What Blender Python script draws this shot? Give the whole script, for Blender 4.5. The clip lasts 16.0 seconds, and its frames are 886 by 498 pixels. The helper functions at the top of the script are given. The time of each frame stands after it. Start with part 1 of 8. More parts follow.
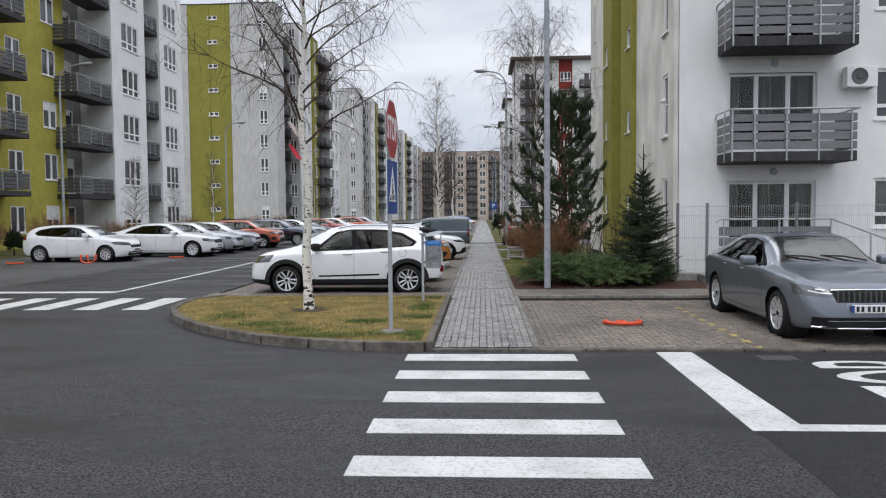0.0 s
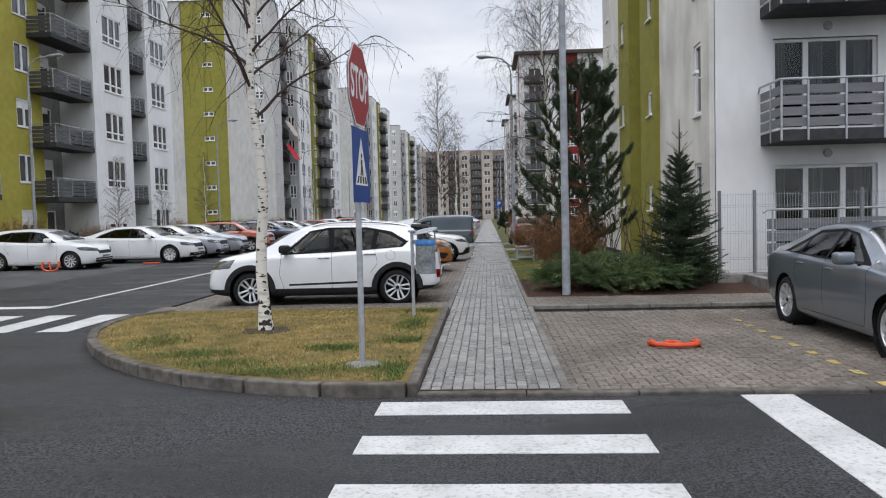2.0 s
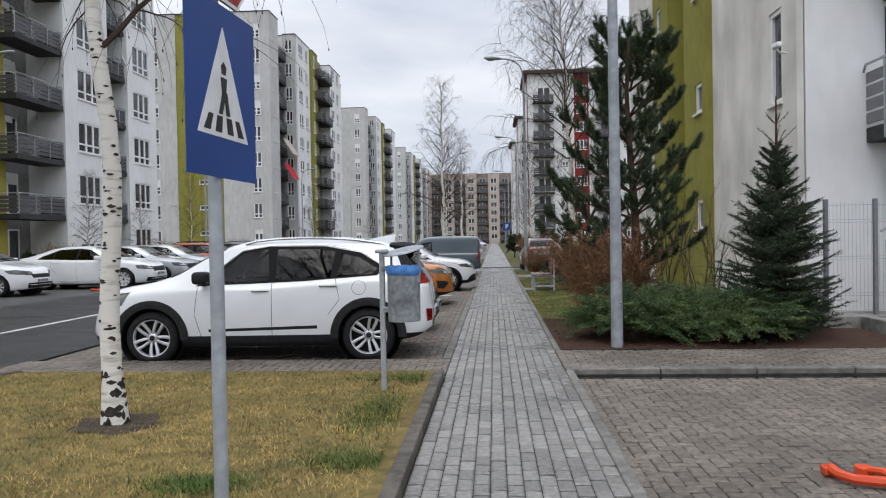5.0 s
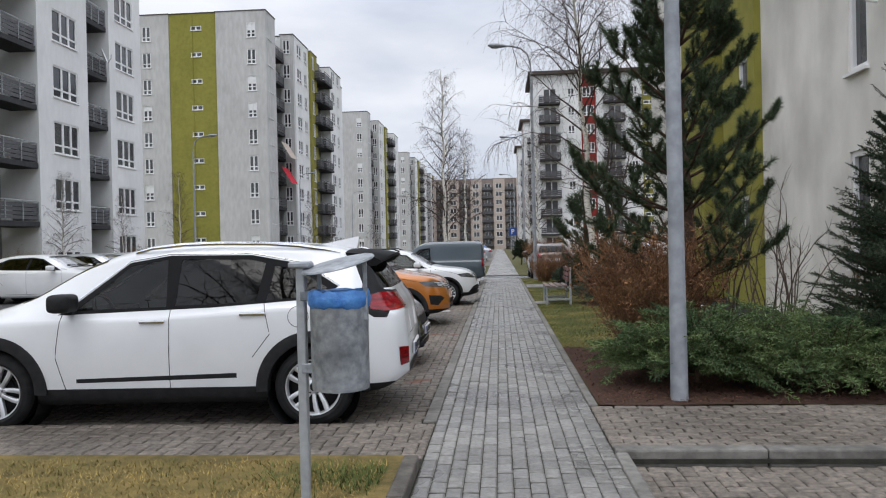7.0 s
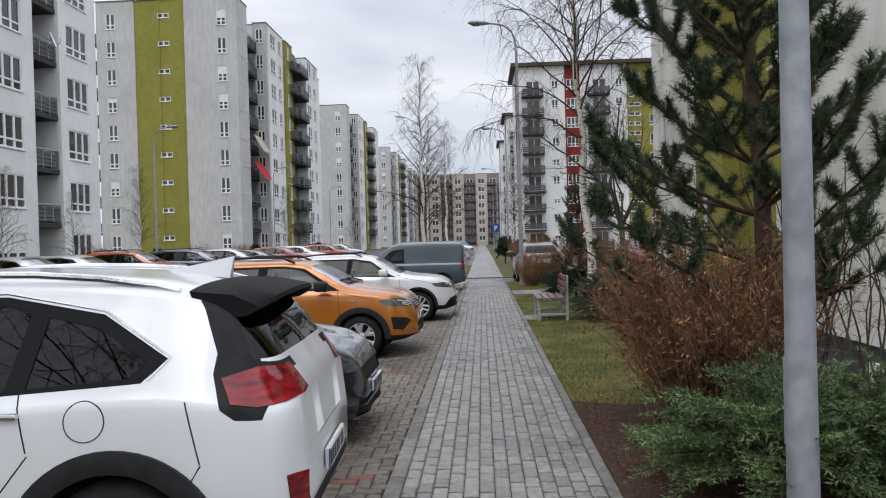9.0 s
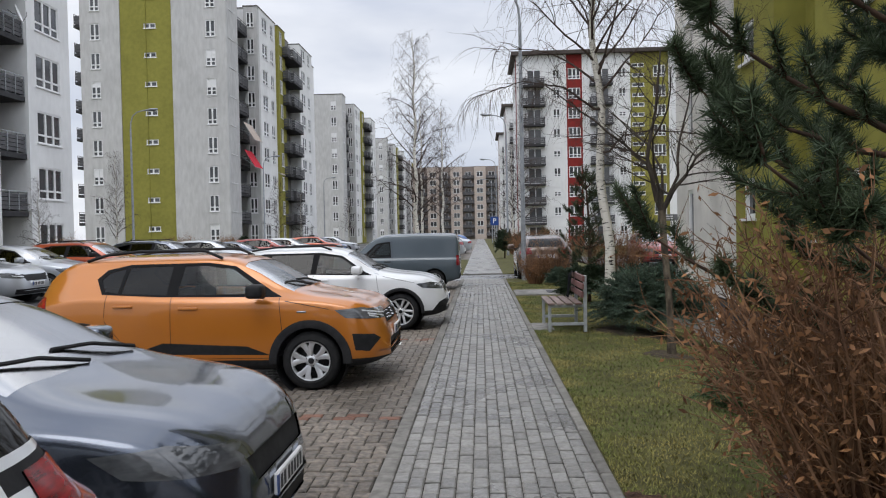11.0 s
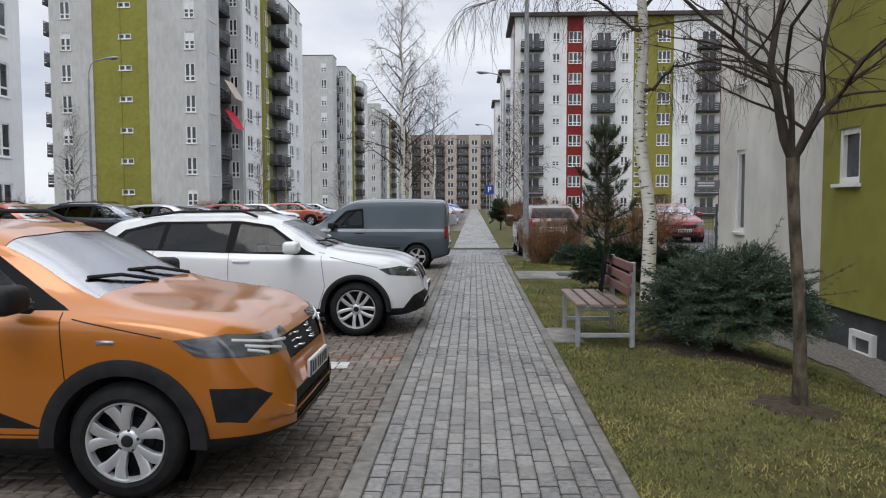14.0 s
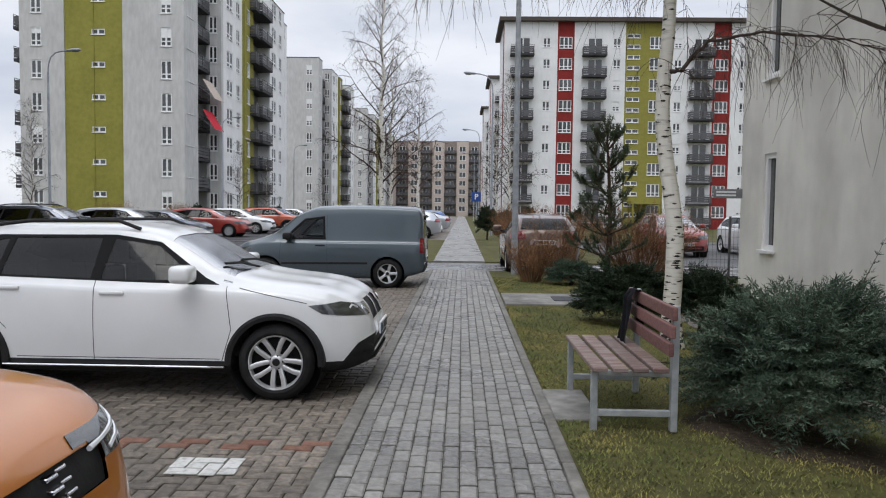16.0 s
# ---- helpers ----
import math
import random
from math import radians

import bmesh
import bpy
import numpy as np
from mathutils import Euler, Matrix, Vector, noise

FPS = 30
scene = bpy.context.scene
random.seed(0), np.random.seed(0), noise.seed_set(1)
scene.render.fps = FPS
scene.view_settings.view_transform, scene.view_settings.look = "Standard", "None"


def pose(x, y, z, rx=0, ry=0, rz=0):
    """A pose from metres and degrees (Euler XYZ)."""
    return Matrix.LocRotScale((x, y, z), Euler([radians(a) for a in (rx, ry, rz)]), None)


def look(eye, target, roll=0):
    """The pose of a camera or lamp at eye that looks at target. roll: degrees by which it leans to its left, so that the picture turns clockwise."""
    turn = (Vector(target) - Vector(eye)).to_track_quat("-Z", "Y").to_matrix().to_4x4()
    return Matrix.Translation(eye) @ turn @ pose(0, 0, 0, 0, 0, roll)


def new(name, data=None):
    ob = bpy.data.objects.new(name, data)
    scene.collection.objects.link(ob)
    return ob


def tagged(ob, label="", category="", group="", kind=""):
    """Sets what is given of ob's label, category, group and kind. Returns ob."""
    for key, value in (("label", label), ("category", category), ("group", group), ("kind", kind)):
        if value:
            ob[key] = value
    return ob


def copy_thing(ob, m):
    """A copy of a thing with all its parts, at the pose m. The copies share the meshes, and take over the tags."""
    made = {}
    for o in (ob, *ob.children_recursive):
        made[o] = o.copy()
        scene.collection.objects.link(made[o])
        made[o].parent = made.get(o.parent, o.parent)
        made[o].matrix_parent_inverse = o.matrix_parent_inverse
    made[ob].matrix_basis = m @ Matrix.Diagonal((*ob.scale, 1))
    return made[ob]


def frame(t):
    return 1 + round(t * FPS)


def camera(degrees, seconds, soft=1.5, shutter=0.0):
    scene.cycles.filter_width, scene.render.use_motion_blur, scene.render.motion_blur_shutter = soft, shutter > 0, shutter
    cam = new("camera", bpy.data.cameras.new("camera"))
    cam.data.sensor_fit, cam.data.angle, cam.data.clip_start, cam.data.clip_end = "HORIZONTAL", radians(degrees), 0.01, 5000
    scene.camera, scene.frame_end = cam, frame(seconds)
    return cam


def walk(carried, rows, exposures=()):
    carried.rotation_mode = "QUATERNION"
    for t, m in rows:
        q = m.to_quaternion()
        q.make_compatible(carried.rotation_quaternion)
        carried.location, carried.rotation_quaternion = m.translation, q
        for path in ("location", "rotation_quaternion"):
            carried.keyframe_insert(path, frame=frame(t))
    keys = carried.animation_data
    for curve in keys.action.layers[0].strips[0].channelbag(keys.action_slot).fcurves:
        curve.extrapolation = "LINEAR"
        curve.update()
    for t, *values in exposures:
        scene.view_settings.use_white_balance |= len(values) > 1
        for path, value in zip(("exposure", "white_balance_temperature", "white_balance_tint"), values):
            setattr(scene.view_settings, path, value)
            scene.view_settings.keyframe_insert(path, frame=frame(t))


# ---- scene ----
cam = camera(61.2, 16.0, 1.1)
PATH = [
    (0, (-0.058, 0.038, 1.736), (-0.165, 2.033, 1.641), -0.5),
    (0.5, (-0.051, 0.798, 1.699), (-0.199, 2.789, 1.578), -0.4),
    (1, (-0.048, 1.511, 1.669), (-0.196, 3.5, 1.53), -0.6),
    (1.5, (-0.039, 2.248, 1.646), (-0.194, 4.238, 1.519), -1.0),
    (2, (-0.049, 2.975, 1.595), (-0.171, 4.969, 1.502), -1.4),
    (2.5, (-0.045, 3.734, 1.569), (-0.165, 5.729, 1.498), -1.2),
    (3, (-0.094, 4.459, 1.532), (-0.234, 6.453, 1.467), -0.6),
    (3.5, (-0.125, 5.195, 1.502), (-0.282, 7.188, 1.446), -0.6),
    (4, (-0.157, 5.918, 1.482), (-0.318, 7.912, 1.439), -0.6),
    (4.5, (-0.174, 6.656, 1.472), (-0.312, 8.651, 1.441), -1.0),
    (4.7, (-0.169, 6.961, 1.466), (-0.305, 8.956, 1.436), -1.0),
    (7, (-0.167, 10.457, 1.438), (-0.318, 12.451, 1.426), -1.3),
    (7.5, (-0.155, 11.186, 1.46), (-0.306, 13.18, 1.446), -1.1),
    (8, (-0.145, 11.932, 1.496), (-0.273, 13.928, 1.477), -1.4),
    (8.5, (-0.133, 12.749, 1.536), (-0.259, 14.745, 1.516), -1.3),
    (9, (-0.157, 13.493, 1.594), (-0.262, 15.49, 1.569), -1.5),
    (11.5, (-0.137, 17.025, 1.525), (-0.239, 19.022, 1.468), -0.9),
    (12, (-0.152, 17.649, 1.544), (-0.258, 19.645, 1.459), -0.2),
    (12.5, (-0.207, 18.366, 1.538), (-0.289, 20.362, 1.432), 0.1),
    (13, (-0.21, 19.026, 1.507), (-0.293, 21.021, 1.397), 0.0),
    (13.5, (-0.205, 19.678, 1.471), (-0.289, 21.673, 1.354), 0.0),
    (14, (-0.153, 20.32, 1.445), (-0.236, 22.314, 1.322), -0.1),
    (14.5, (-0.098, 20.978, 1.434), (-0.168, 22.973, 1.315), 0.5),
    (15, (-0.06, 21.617, 1.438), (-0.1, 23.614, 1.331), 0.3),
    (15.5, (-0.018, 22.193, 1.464), (-0.071, 24.19, 1.363), 0.3),
    (16, (-0.022, 22.791, 1.477), (-0.071, 24.787, 1.372), 0.7),
]
walk(cam, [(t, look(eye, target, roll)) for t, eye, target, roll in PATH], [(0, 0.05), (16, 0.05)])

# ---- world, sun ----
world = bpy.data.worlds.new("overcast_sky")
scene.world = world
world.use_nodes = True
wn, wl = world.node_tree.nodes, world.node_tree.links
wn.clear()
w_out, w_bg = wn.new("ShaderNodeOutputWorld"), wn.new("ShaderNodeBackground")
w_sky = wn.new("ShaderNodeTexSky")
w_sky.sky_type, w_sky.sun_disc = "NISHITA", False
w_sky.sun_elevation, w_sky.sun_rotation = radians(63), radians(193)
w_co, w_sep = wn.new("ShaderNodeTexCoord"), wn.new("ShaderNodeSeparateXYZ")
w_noise = wn.new("ShaderNodeTexNoise")
w_noise.inputs["Scale"].default_value, w_noise.inputs["Detail"].default_value = 2.6, 5.0
w_map = wn.new("ShaderNodeMapping")
w_map.inputs["Scale"].default_value = (1.0, 1.0, 3.2)
wl.new(w_co.outputs["Generated"], w_map.inputs["Vector"])
wl.new(w_map.outputs["Vector"], w_noise.inputs["Vector"])
wl.new(w_co.outputs["Generated"], w_sep.inputs["Vector"])
w_cloud = wn.new("ShaderNodeValToRGB")
w_cloud.color_ramp.elements[0].position, w_cloud.color_ramp.elements[1].position = 0.36, 0.62
w_cloud.color_ramp.elements[0].color = (4.65, 5.0, 5.85, 1)
w_cloud.color_ramp.elements[1].color = (6.95, 7.15, 7.65, 1)
wl.new(w_noise.outputs["Fac"], w_cloud.inputs["Fac"])
w_rise = wn.new("ShaderNodeMapRange")          # an overcast sky is brighter overhead than at the horizon
w_rise.inputs["From Min"].default_value, w_rise.inputs["From Max"].default_value = 0.27, 0.66
w_rise.inputs["To Min"].default_value, w_rise.inputs["To Max"].default_value = 1.0, 2.05
wl.new(w_sep.outputs["Z"], w_rise.inputs["Value"])
w_mul = wn.new("ShaderNodeVectorMath")
w_mul.operation = "SCALE"
wl.new(w_cloud.outputs["Color"], w_mul.inputs[0])
wl.new(w_rise.outputs["Result"], w_mul.inputs["Scale"])
w_mix = wn.new("ShaderNodeMix")
w_mix.data_type = "RGBA"
w_mix.inputs["Factor"].default_value = 0.93
wl.new(w_sky.outputs["Color"], w_mix.inputs["A"])
wl.new(w_mul.outputs["Vector"], w_mix.inputs["B"])
wl.new(w_mix.outputs["Result"], w_bg.inputs["Color"])
w_bg.inputs["Strength"].default_value = 0.128
wl.new(w_bg.outputs["Background"], w_out.inputs["Surface"])
sun_data = bpy.data.lights.new("sun", "SUN")
sun_data.energy, sun_data.angle, sun_data.color = 0.75, radians(30), (1.0, 0.97, 0.93)
sun = new("sun", sun_data)
sun.matrix_basis = look((0, 0, 60), (7, 30, 0))

# ---- materials ----
MATS = {}


def mat(name, col, rough=0.7, col2=None, scale=6.0, detail=6.0, bump=0.0, bump_scale=40.0, metal=0.0, stain=0.0, stain_scale=0.6,
        island=0.0, obrand=0.0, coat=0.0, streak=(1, 1, 1), spec=0.5, rough2=None, stretch=(1, 1, 1), lo=0.35, hi=0.65):
    """A surface with two colours mixed by fine grain, a broad stain, fine relief and a change from piece to piece."""
    m = bpy.data.materials.new(name)
    m.use_nodes = True
    n, l = m.node_tree.nodes, m.node_tree.links
    b = n["Principled BSDF"]
    b.inputs["Roughness"].default_value, b.inputs["Metallic"].default_value = rough, metal
    b.inputs["Specular IOR Level"].default_value = spec if rough < 0.58 else spec * 0.45
    if coat:
        b.inputs["Coat Weight"].default_value, b.inputs["Coat Roughness"].default_value = coat, 0.06
    co, mp = n.new("ShaderNodeTexCoord"), n.new("ShaderNodeMapping")
    geo = n.new("ShaderNodeNewGeometry")
    mp.inputs["Scale"].default_value = stretch
    l.new(geo.outputs["Position"], mp.inputs["Vector"])
    fine = n.new("ShaderNodeTexNoise")
    fine.inputs["Scale"].default_value, fine.inputs["Detail"].default_value = scale, detail
    l.new(mp.outputs["Vector"], fine.inputs["Vector"])
    ramp = n.new("ShaderNodeMapRange")
    ramp.inputs["From Min"].default_value, ramp.inputs["From Max"].default_value = lo, hi
    l.new(fine.outputs["Fac"], ramp.inputs["Value"])
    mix = n.new("ShaderNodeMix")
    mix.data_type = "RGBA"
    c2 = col2 if col2 else [c * 0.82 for c in col]
    mix.inputs["A"].default_value, mix.inputs["B"].default_value = (*col, 1), (*c2, 1)
    l.new(ramp.outputs["Result"], mix.inputs["Factor"])
    out = mix.outputs["Result"]
    if stain:
        big = n.new("ShaderNodeTexNoise")
        big.inputs["Scale"].default_value, big.inputs["Detail"].default_value = stain_scale, 4.0
        mp2 = n.new("ShaderNodeMapping")
        mp2.inputs["Scale"].default_value = streak
        l.new(geo.outputs["Position"], mp2.inputs["Vector"])
        l.new(mp2.outputs["Vector"], big.inputs["Vector"])
        r2 = n.new("ShaderNodeMapRange")
        r2.inputs["From Min"].default_value, r2.inputs["From Max"].default_value = 0.4, 0.68
        r2.inputs["To Min"].default_value, r2.inputs["To Max"].default_value = 1.0, 1.0 - stain
        l.new(big.outputs["Fac"], r2.inputs["Value"])
        v = n.new("ShaderNodeVectorMath")
        v.operation = "SCALE"
        l.new(out, v.inputs[0])
        l.new(r2.outputs["Result"], v.inputs["Scale"])
        out = v.outputs["Vector"]
        if rough2 is not None:
            r3 = n.new("ShaderNodeMapRange")
            r3.inputs["From Min"].default_value, r3.inputs["From Max"].default_value = 0.42, 0.6
            r3.inputs["To Min"].default_value, r3.inputs["To Max"].default_value = rough, rough2
            l.new(big.outputs["Fac"], r3.inputs["Value"])
            l.new(r3.outputs["Result"], b.inputs["Roughness"])
    for amount, src in ((island, "island"), (obrand, "object")):
        if amount:
            rnd = geo.outputs["Random Per Island"] if src == "island" else n.new("ShaderNodeObjectInfo").outputs["Random"]
            r4 = n.new("ShaderNodeMapRange")
            r4.inputs["To Min"].default_value, r4.inputs["To Max"].default_value = 1.0 - amount, 1.0 + amount
            l.new(rnd, r4.inputs["Value"])
            v = n.new("ShaderNodeVectorMath")
            v.operation = "SCALE"
            l.new(out, v.inputs[0])
            l.new(r4.outputs["Result"], v.inputs["Scale"])
            out = v.outputs["Vector"]
    l.new(out, b.inputs["Base Color"])
    if bump:
        bn = n.new("ShaderNodeTexNoise")
        bn.inputs["Scale"].default_value, bn.inputs["Detail"].default_value = bump_scale, 3.0
        l.new(geo.outputs["Position"], bn.inputs["Vector"])
        bp = n.new("ShaderNodeBump")
        bp.inputs["Strength"].default_value, bp.inputs["Distance"].default_value = bump, 0.01
        l.new(bn.outputs["Fac"], bp.inputs["Height"])
        l.new(bp.outputs["Normal"], b.inputs["Normal"])
    MATS[name] = m
    return m


def glass_mat(name, tint, gloss_rough=0.02, ior=1.5):
    """Thin glass: lets light straight through, tinted, and mirrors by Fresnel."""
    m = bpy.data.materials.new(name)
    m.use_nodes = True
    n, l = m.node_tree.nodes, m.node_tree.links
    n.remove(n["Principled BSDF"])
    tr, gl, mx, fr = n.new("ShaderNodeBsdfTransparent"), n.new("ShaderNodeBsdfGlossy"), n.new("ShaderNodeMixShader"), n.new("ShaderNodeFresnel")
    tr.inputs["Color"].default_value = (*tint, 1)
    gl.inputs["Roughness"].default_value = gloss_rough
    fr.inputs["IOR"].default_value = ior
    l.new(fr.outputs["Fac"], mx.inputs["Fac"])
    l.new(tr.outputs["BSDF"], mx.inputs[1])
    l.new(gl.outputs["BSDF"], mx.inputs[2])
    l.new(mx.outputs["Shader"], n["Material Output"].inputs["Surface"])
    return m


M_ASPHALT = mat("asphalt", (0.078, 0.079, 0.082), 0.75, (0.012, 0.0095, 0.010), 55, 5, 1.0, 95, stain=0.55, stain_scale=0.9, rough2=0.40, spec=0.6, lo=0.40, hi=0.60, streak=(0.35, 1, 1))
M_ASPHALT_OLD = mat("old_asphalt", (0.10, 0.10, 0.10), 0.7, (0.07, 0.07, 0.072), 30, 5, 0.5, 90, stain=0.3, stain_scale=0.25, rough2=0.4)
M_WET = mat("wet_worn_asphalt", (0.17, 0.17, 0.172), 0.34, (0.12, 0.12, 0.122), 24, 5, 0.3, 90, stain=0.25, stain_scale=0.8, rough2=0.16)
M_PAINT = mat("road_paint", (0.60, 0.60, 0.585), 0.6, (0.34, 0.34, 0.33), 34, 8, 0.5, 120, stain=0.2, stain_scale=2.2, lo=0.5, hi=0.74)
M_YELLOW = mat("yellow_paint", (0.52, 0.39, 0.11), 0.7, (0.22, 0.185, 0.12), 16, 8, 0.3, 90, lo=0.42, hi=0.6)
M_KERB = mat("kerb_concrete", (0.165, 0.148, 0.128), 0.85, (0.085, 0.077, 0.068), 9, 8, 0.5, 60, stain=0.35, stain_scale=2.2, obrand=0.12)
M_EDGE = mat("pale_edging_concrete", (0.235, 0.225, 0.205), 0.75, (0.150, 0.142, 0.130), 12, 8, 0.5, 70, stain=0.35, stain_scale=1.6, obrand=0.15)
M_ASPHALT_DARK = mat("dark_asphalt", (0.046, 0.046, 0.049), 0.8, (0.010, 0.0095, 0.010), 60, 5, 1.0, 100, stain=0.35, stain_scale=0.8, rough2=0.6, spec=0.4, lo=0.40, hi=0.62)
M_CONC = mat("concrete", (0.30, 0.29, 0.27), 0.85, (0.20, 0.19, 0.18), 7, 8, 0.5, 50, stain=0.4, stain_scale=1.8)
M_PAVER = mat("grey_paver", (0.268, 0.258, 0.240), 0.52, (0.176, 0.169, 0.157), 26, 6, 0.35, 110, stain=0.28, stain_scale=0.9, island=0.22, rough2=0.24)
M_PAVER1 = mat("grey_paver_piece", (0.268, 0.258, 0.240), 0.52, (0.176, 0.169, 0.157), 26, 6, 0.35, 110, stain=0.28, stain_scale=0.9, obrand=0.22, rough2=0.24)
M_BLOCK = mat("brown_block", (0.245, 0.208, 0.172), 0.66, (0.125, 0.112, 0.098), 24, 6, 0.4, 110, stain=0.36, stain_scale=0.7, island=0.16, rough2=0.45)
M_BLOCK1 = mat("brown_block_piece", (0.245, 0.208, 0.172), 0.66, (0.125, 0.112, 0.098), 24, 6, 0.4, 110, stain=0.36, stain_scale=0.7, obrand=0.16, rough2=0.45)
M_BLOCKRED = mat("red_block", (0.23, 0.118, 0.085), 0.75, (0.15, 0.085, 0.065), 24, 6, 0.4, 110, obrand=0.15)
M_JOINT = mat("joint_sand", (0.055, 0.051, 0.043), 0.95, (0.028, 0.029, 0.022), 14, 6, 0.5, 80, stain=0.3)
M_SOIL = mat("soil", (0.080, 0.060, 0.042), 0.95, (0.038, 0.029, 0.021), 22, 8, 1.0, 45)
M_MULCH = mat("bark_mulch", (0.085, 0.045, 0.030), 0.95, (0.040, 0.022, 0.016), 30, 8, 1.0, 60)
M_CHIP = mat("bark_chip", (0.13, 0.062, 0.042), 0.95, (0.05, 0.028, 0.02), 30, 4, island=0.5)
M_TURF = mat("turf", (0.23, 0.168, 0.060), 0.95, (0.12, 0.098, 0.036), 9, 8, 1.0, 70, stain=0.3, stain_scale=1.0)
M_TURF2 = mat("green_turf", (0.112, 0.107, 0.036), 0.95, (0.069, 0.065, 0.025), 7, 8, 1.0, 70, stain=0.3, stain_scale=0.8)
M_BLADE = mat("dry_grass", (0.42, 0.30, 0.105), 0.8, (0.17, 0.155, 0.050), 2.2, 5, island=0.45, lo=0.40, hi=0.62)
M_BLADE2 = mat("green_grass", (0.118, 0.142, 0.040), 0.8, (0.275, 0.233, 0.077), 1.3, 4, island=0.35, lo=0.42, hi=0.62)
M_BLADE3 = mat("lush_grass", (0.075, 0.120, 0.030), 0.8, (0.12, 0.14, 0.04), 2, 4, island=0.3)
M_GRAVEL = mat("gravel", (0.20, 0.185, 0.165), 0.9, (0.09, 0.08, 0.07), 30, 4, 1.0, 40)
M_WHITE = mat("white_render", (0.80, 0.80, 0.795), 0.9, (0.75, 0.75, 0.745), 3, 6, 0.3, 160, stain=0.10, stain_scale=0.35, stretch=(1, 1, 0.4))
M_GREYW = mat("pale_grey_render", (0.57, 0.565, 0.555), 0.9, (0.48, 0.475, 0.465), 3, 6, 0.3, 160, stain=0.12, stain_scale=0.3, stretch=(1, 1, 0.3))
M_BEIGE = mat("greyish_render", (0.77, 0.745, 0.70), 0.9, (0.68, 0.655, 0.61), 2.0, 8, 0.4, 140, stain=0.26, stain_scale=0.6, stretch=(1, 1, 0.35))
M_GREEN = mat("olive_green_render", (0.285, 0.268, 0.060), 0.9, (0.245, 0.230, 0.052), 3, 6, 0.3, 150, stain=0.12, stain_scale=0.4)
# olive green yellowed and raised: the light this front lacks is in the colour
M_OLIVE_LIFT = mat("lifted_olive_render", (0.43, 0.385, 0.080), 0.9, (0.37, 0.33, 0.068), 3, 6, 0.3, 150, stain=0.12, stain_scale=0.4)
M_LIME = mat("lime_render", (0.27, 0.25, 0.06), 0.9, (0.235, 0.215, 0.052), 3, 6, 0.2, 150)
M_RED = mat("red_render", (0.25, 0.032, 0.028), 0.9, (0.21, 0.027, 0.024), 3, 6, 0.2, 150)
# recessed balcony bays: a darker grey than the bays beside them
M_RECESS = mat("darker_recess_wall", (0.24, 0.235, 0.23), 0.9, (0.19, 0.185, 0.18), 3, 6, 0.2, 150)
M_PLINTH = mat("dark_plinth", (0.085, 0.088, 0.095), 0.8, (0.06, 0.062, 0.068), 5, 7, 0.4, 90, stain=0.25, stain_scale=1.2)
# set-back bays of the tan block: little over half the tan colour
M_TAND = mat("darker_tan_recess", (0.29, 0.24, 0.21), 0.9, (0.23, 0.19, 0.17), 2, 6, 0.2, 100)
M_TAN = mat("tan_render", (0.52, 0.44, 0.39), 0.9, (0.45, 0.38, 0.33), 2, 6, 0.2, 100)
M_ROOF = mat("roof_edge", (0.085, 0.07, 0.062), 0.7)
M_PVC = mat("white_pvc", (0.78, 0.78, 0.78), 0.4, (0.74, 0.74, 0.74), 4)
M_PANE = mat("dark_window_glass", (0.035, 0.038, 0.042), 0.08, (0.06, 0.062, 0.066), 0.9, 3, spec=0.9, obrand=0.5)
M_CURT = mat("curtain", (0.22, 0.212, 0.195), 0.9, (0.12, 0.116, 0.108), 5, 4, stretch=(9, 9, 0.3), obrand=0.3)
M_ROOM_SHADE = mat("room_shade", (0.018, 0.018, 0.018), 0.9)
M_SLAB = mat("balcony_slab", (0.060, 0.060, 0.064), 0.75, (0.04, 0.04, 0.043), 5, 6, stain=0.2)
M_SLAT = mat("grey_slat", (0.175, 0.175, 0.185), 0.5, (0.14, 0.14, 0.15), 3, 5, stretch=(1, 1, 6), obrand=0.08)
M_SLATD = mat("dark_slat", (0.095, 0.095, 0.10), 0.55, (0.07, 0.07, 0.075), 3, 5, obrand=0.1)
M_GALV = mat("galvanised_steel", (0.46, 0.48, 0.50), 0.48, (0.36, 0.38, 0.40), 16, 5, 0.1, 60, metal=0.35, stain=0.15, stain_scale=3)
M_POLE = mat("grey_lamp_pole", (0.37, 0.39, 0.42), 0.55, (0.29, 0.31, 0.34), 10, 7, 0.12, 60, metal=0.2, stain=0.22, stain_scale=2.5)
M_BLUE = mat("sign_blue", (0.008, 0.055, 0.25), 0.4, (0.007, 0.045, 0.21), 3)
M_SRED = mat("sign_red", (0.33, 0.022, 0.026), 0.45, (0.28, 0.018, 0.02), 3)
M_SWHITE = mat("sign_white", (0.80, 0.80, 0.80), 0.45)
M_SBLACK = mat("sign_black", (0.02, 0.02, 0.02), 0.5)
M_ORANGE = mat("orange_plastic", (0.70, 0.085, 0.02), 0.4, (0.60, 0.06, 0.015), 8, stain=0.1)
M_ZINC = mat("mottled_zinc", (0.40, 0.425, 0.45), 0.42, (0.23, 0.25, 0.275), 22, 8, 0.25, 45, metal=0.35, stain=0.35, stain_scale=5)
M_BAG = mat("blue_bag", (0.09, 0.27, 0.62), 0.3, (0.04, 0.16, 0.46), 14, 6, 0.8, 30)
M_FABRIC = mat("dark_fabric", (0.020, 0.021, 0.027), 0.9, (0.012, 0.012, 0.016), 40)
M_WOOD = mat("bench_wood", (0.150, 0.085, 0.072), 0.6, (0.24, 0.20, 0.185), 2.5, 8, 0.3, 60, stretch=(2, 12, 12), obrand=0.2)
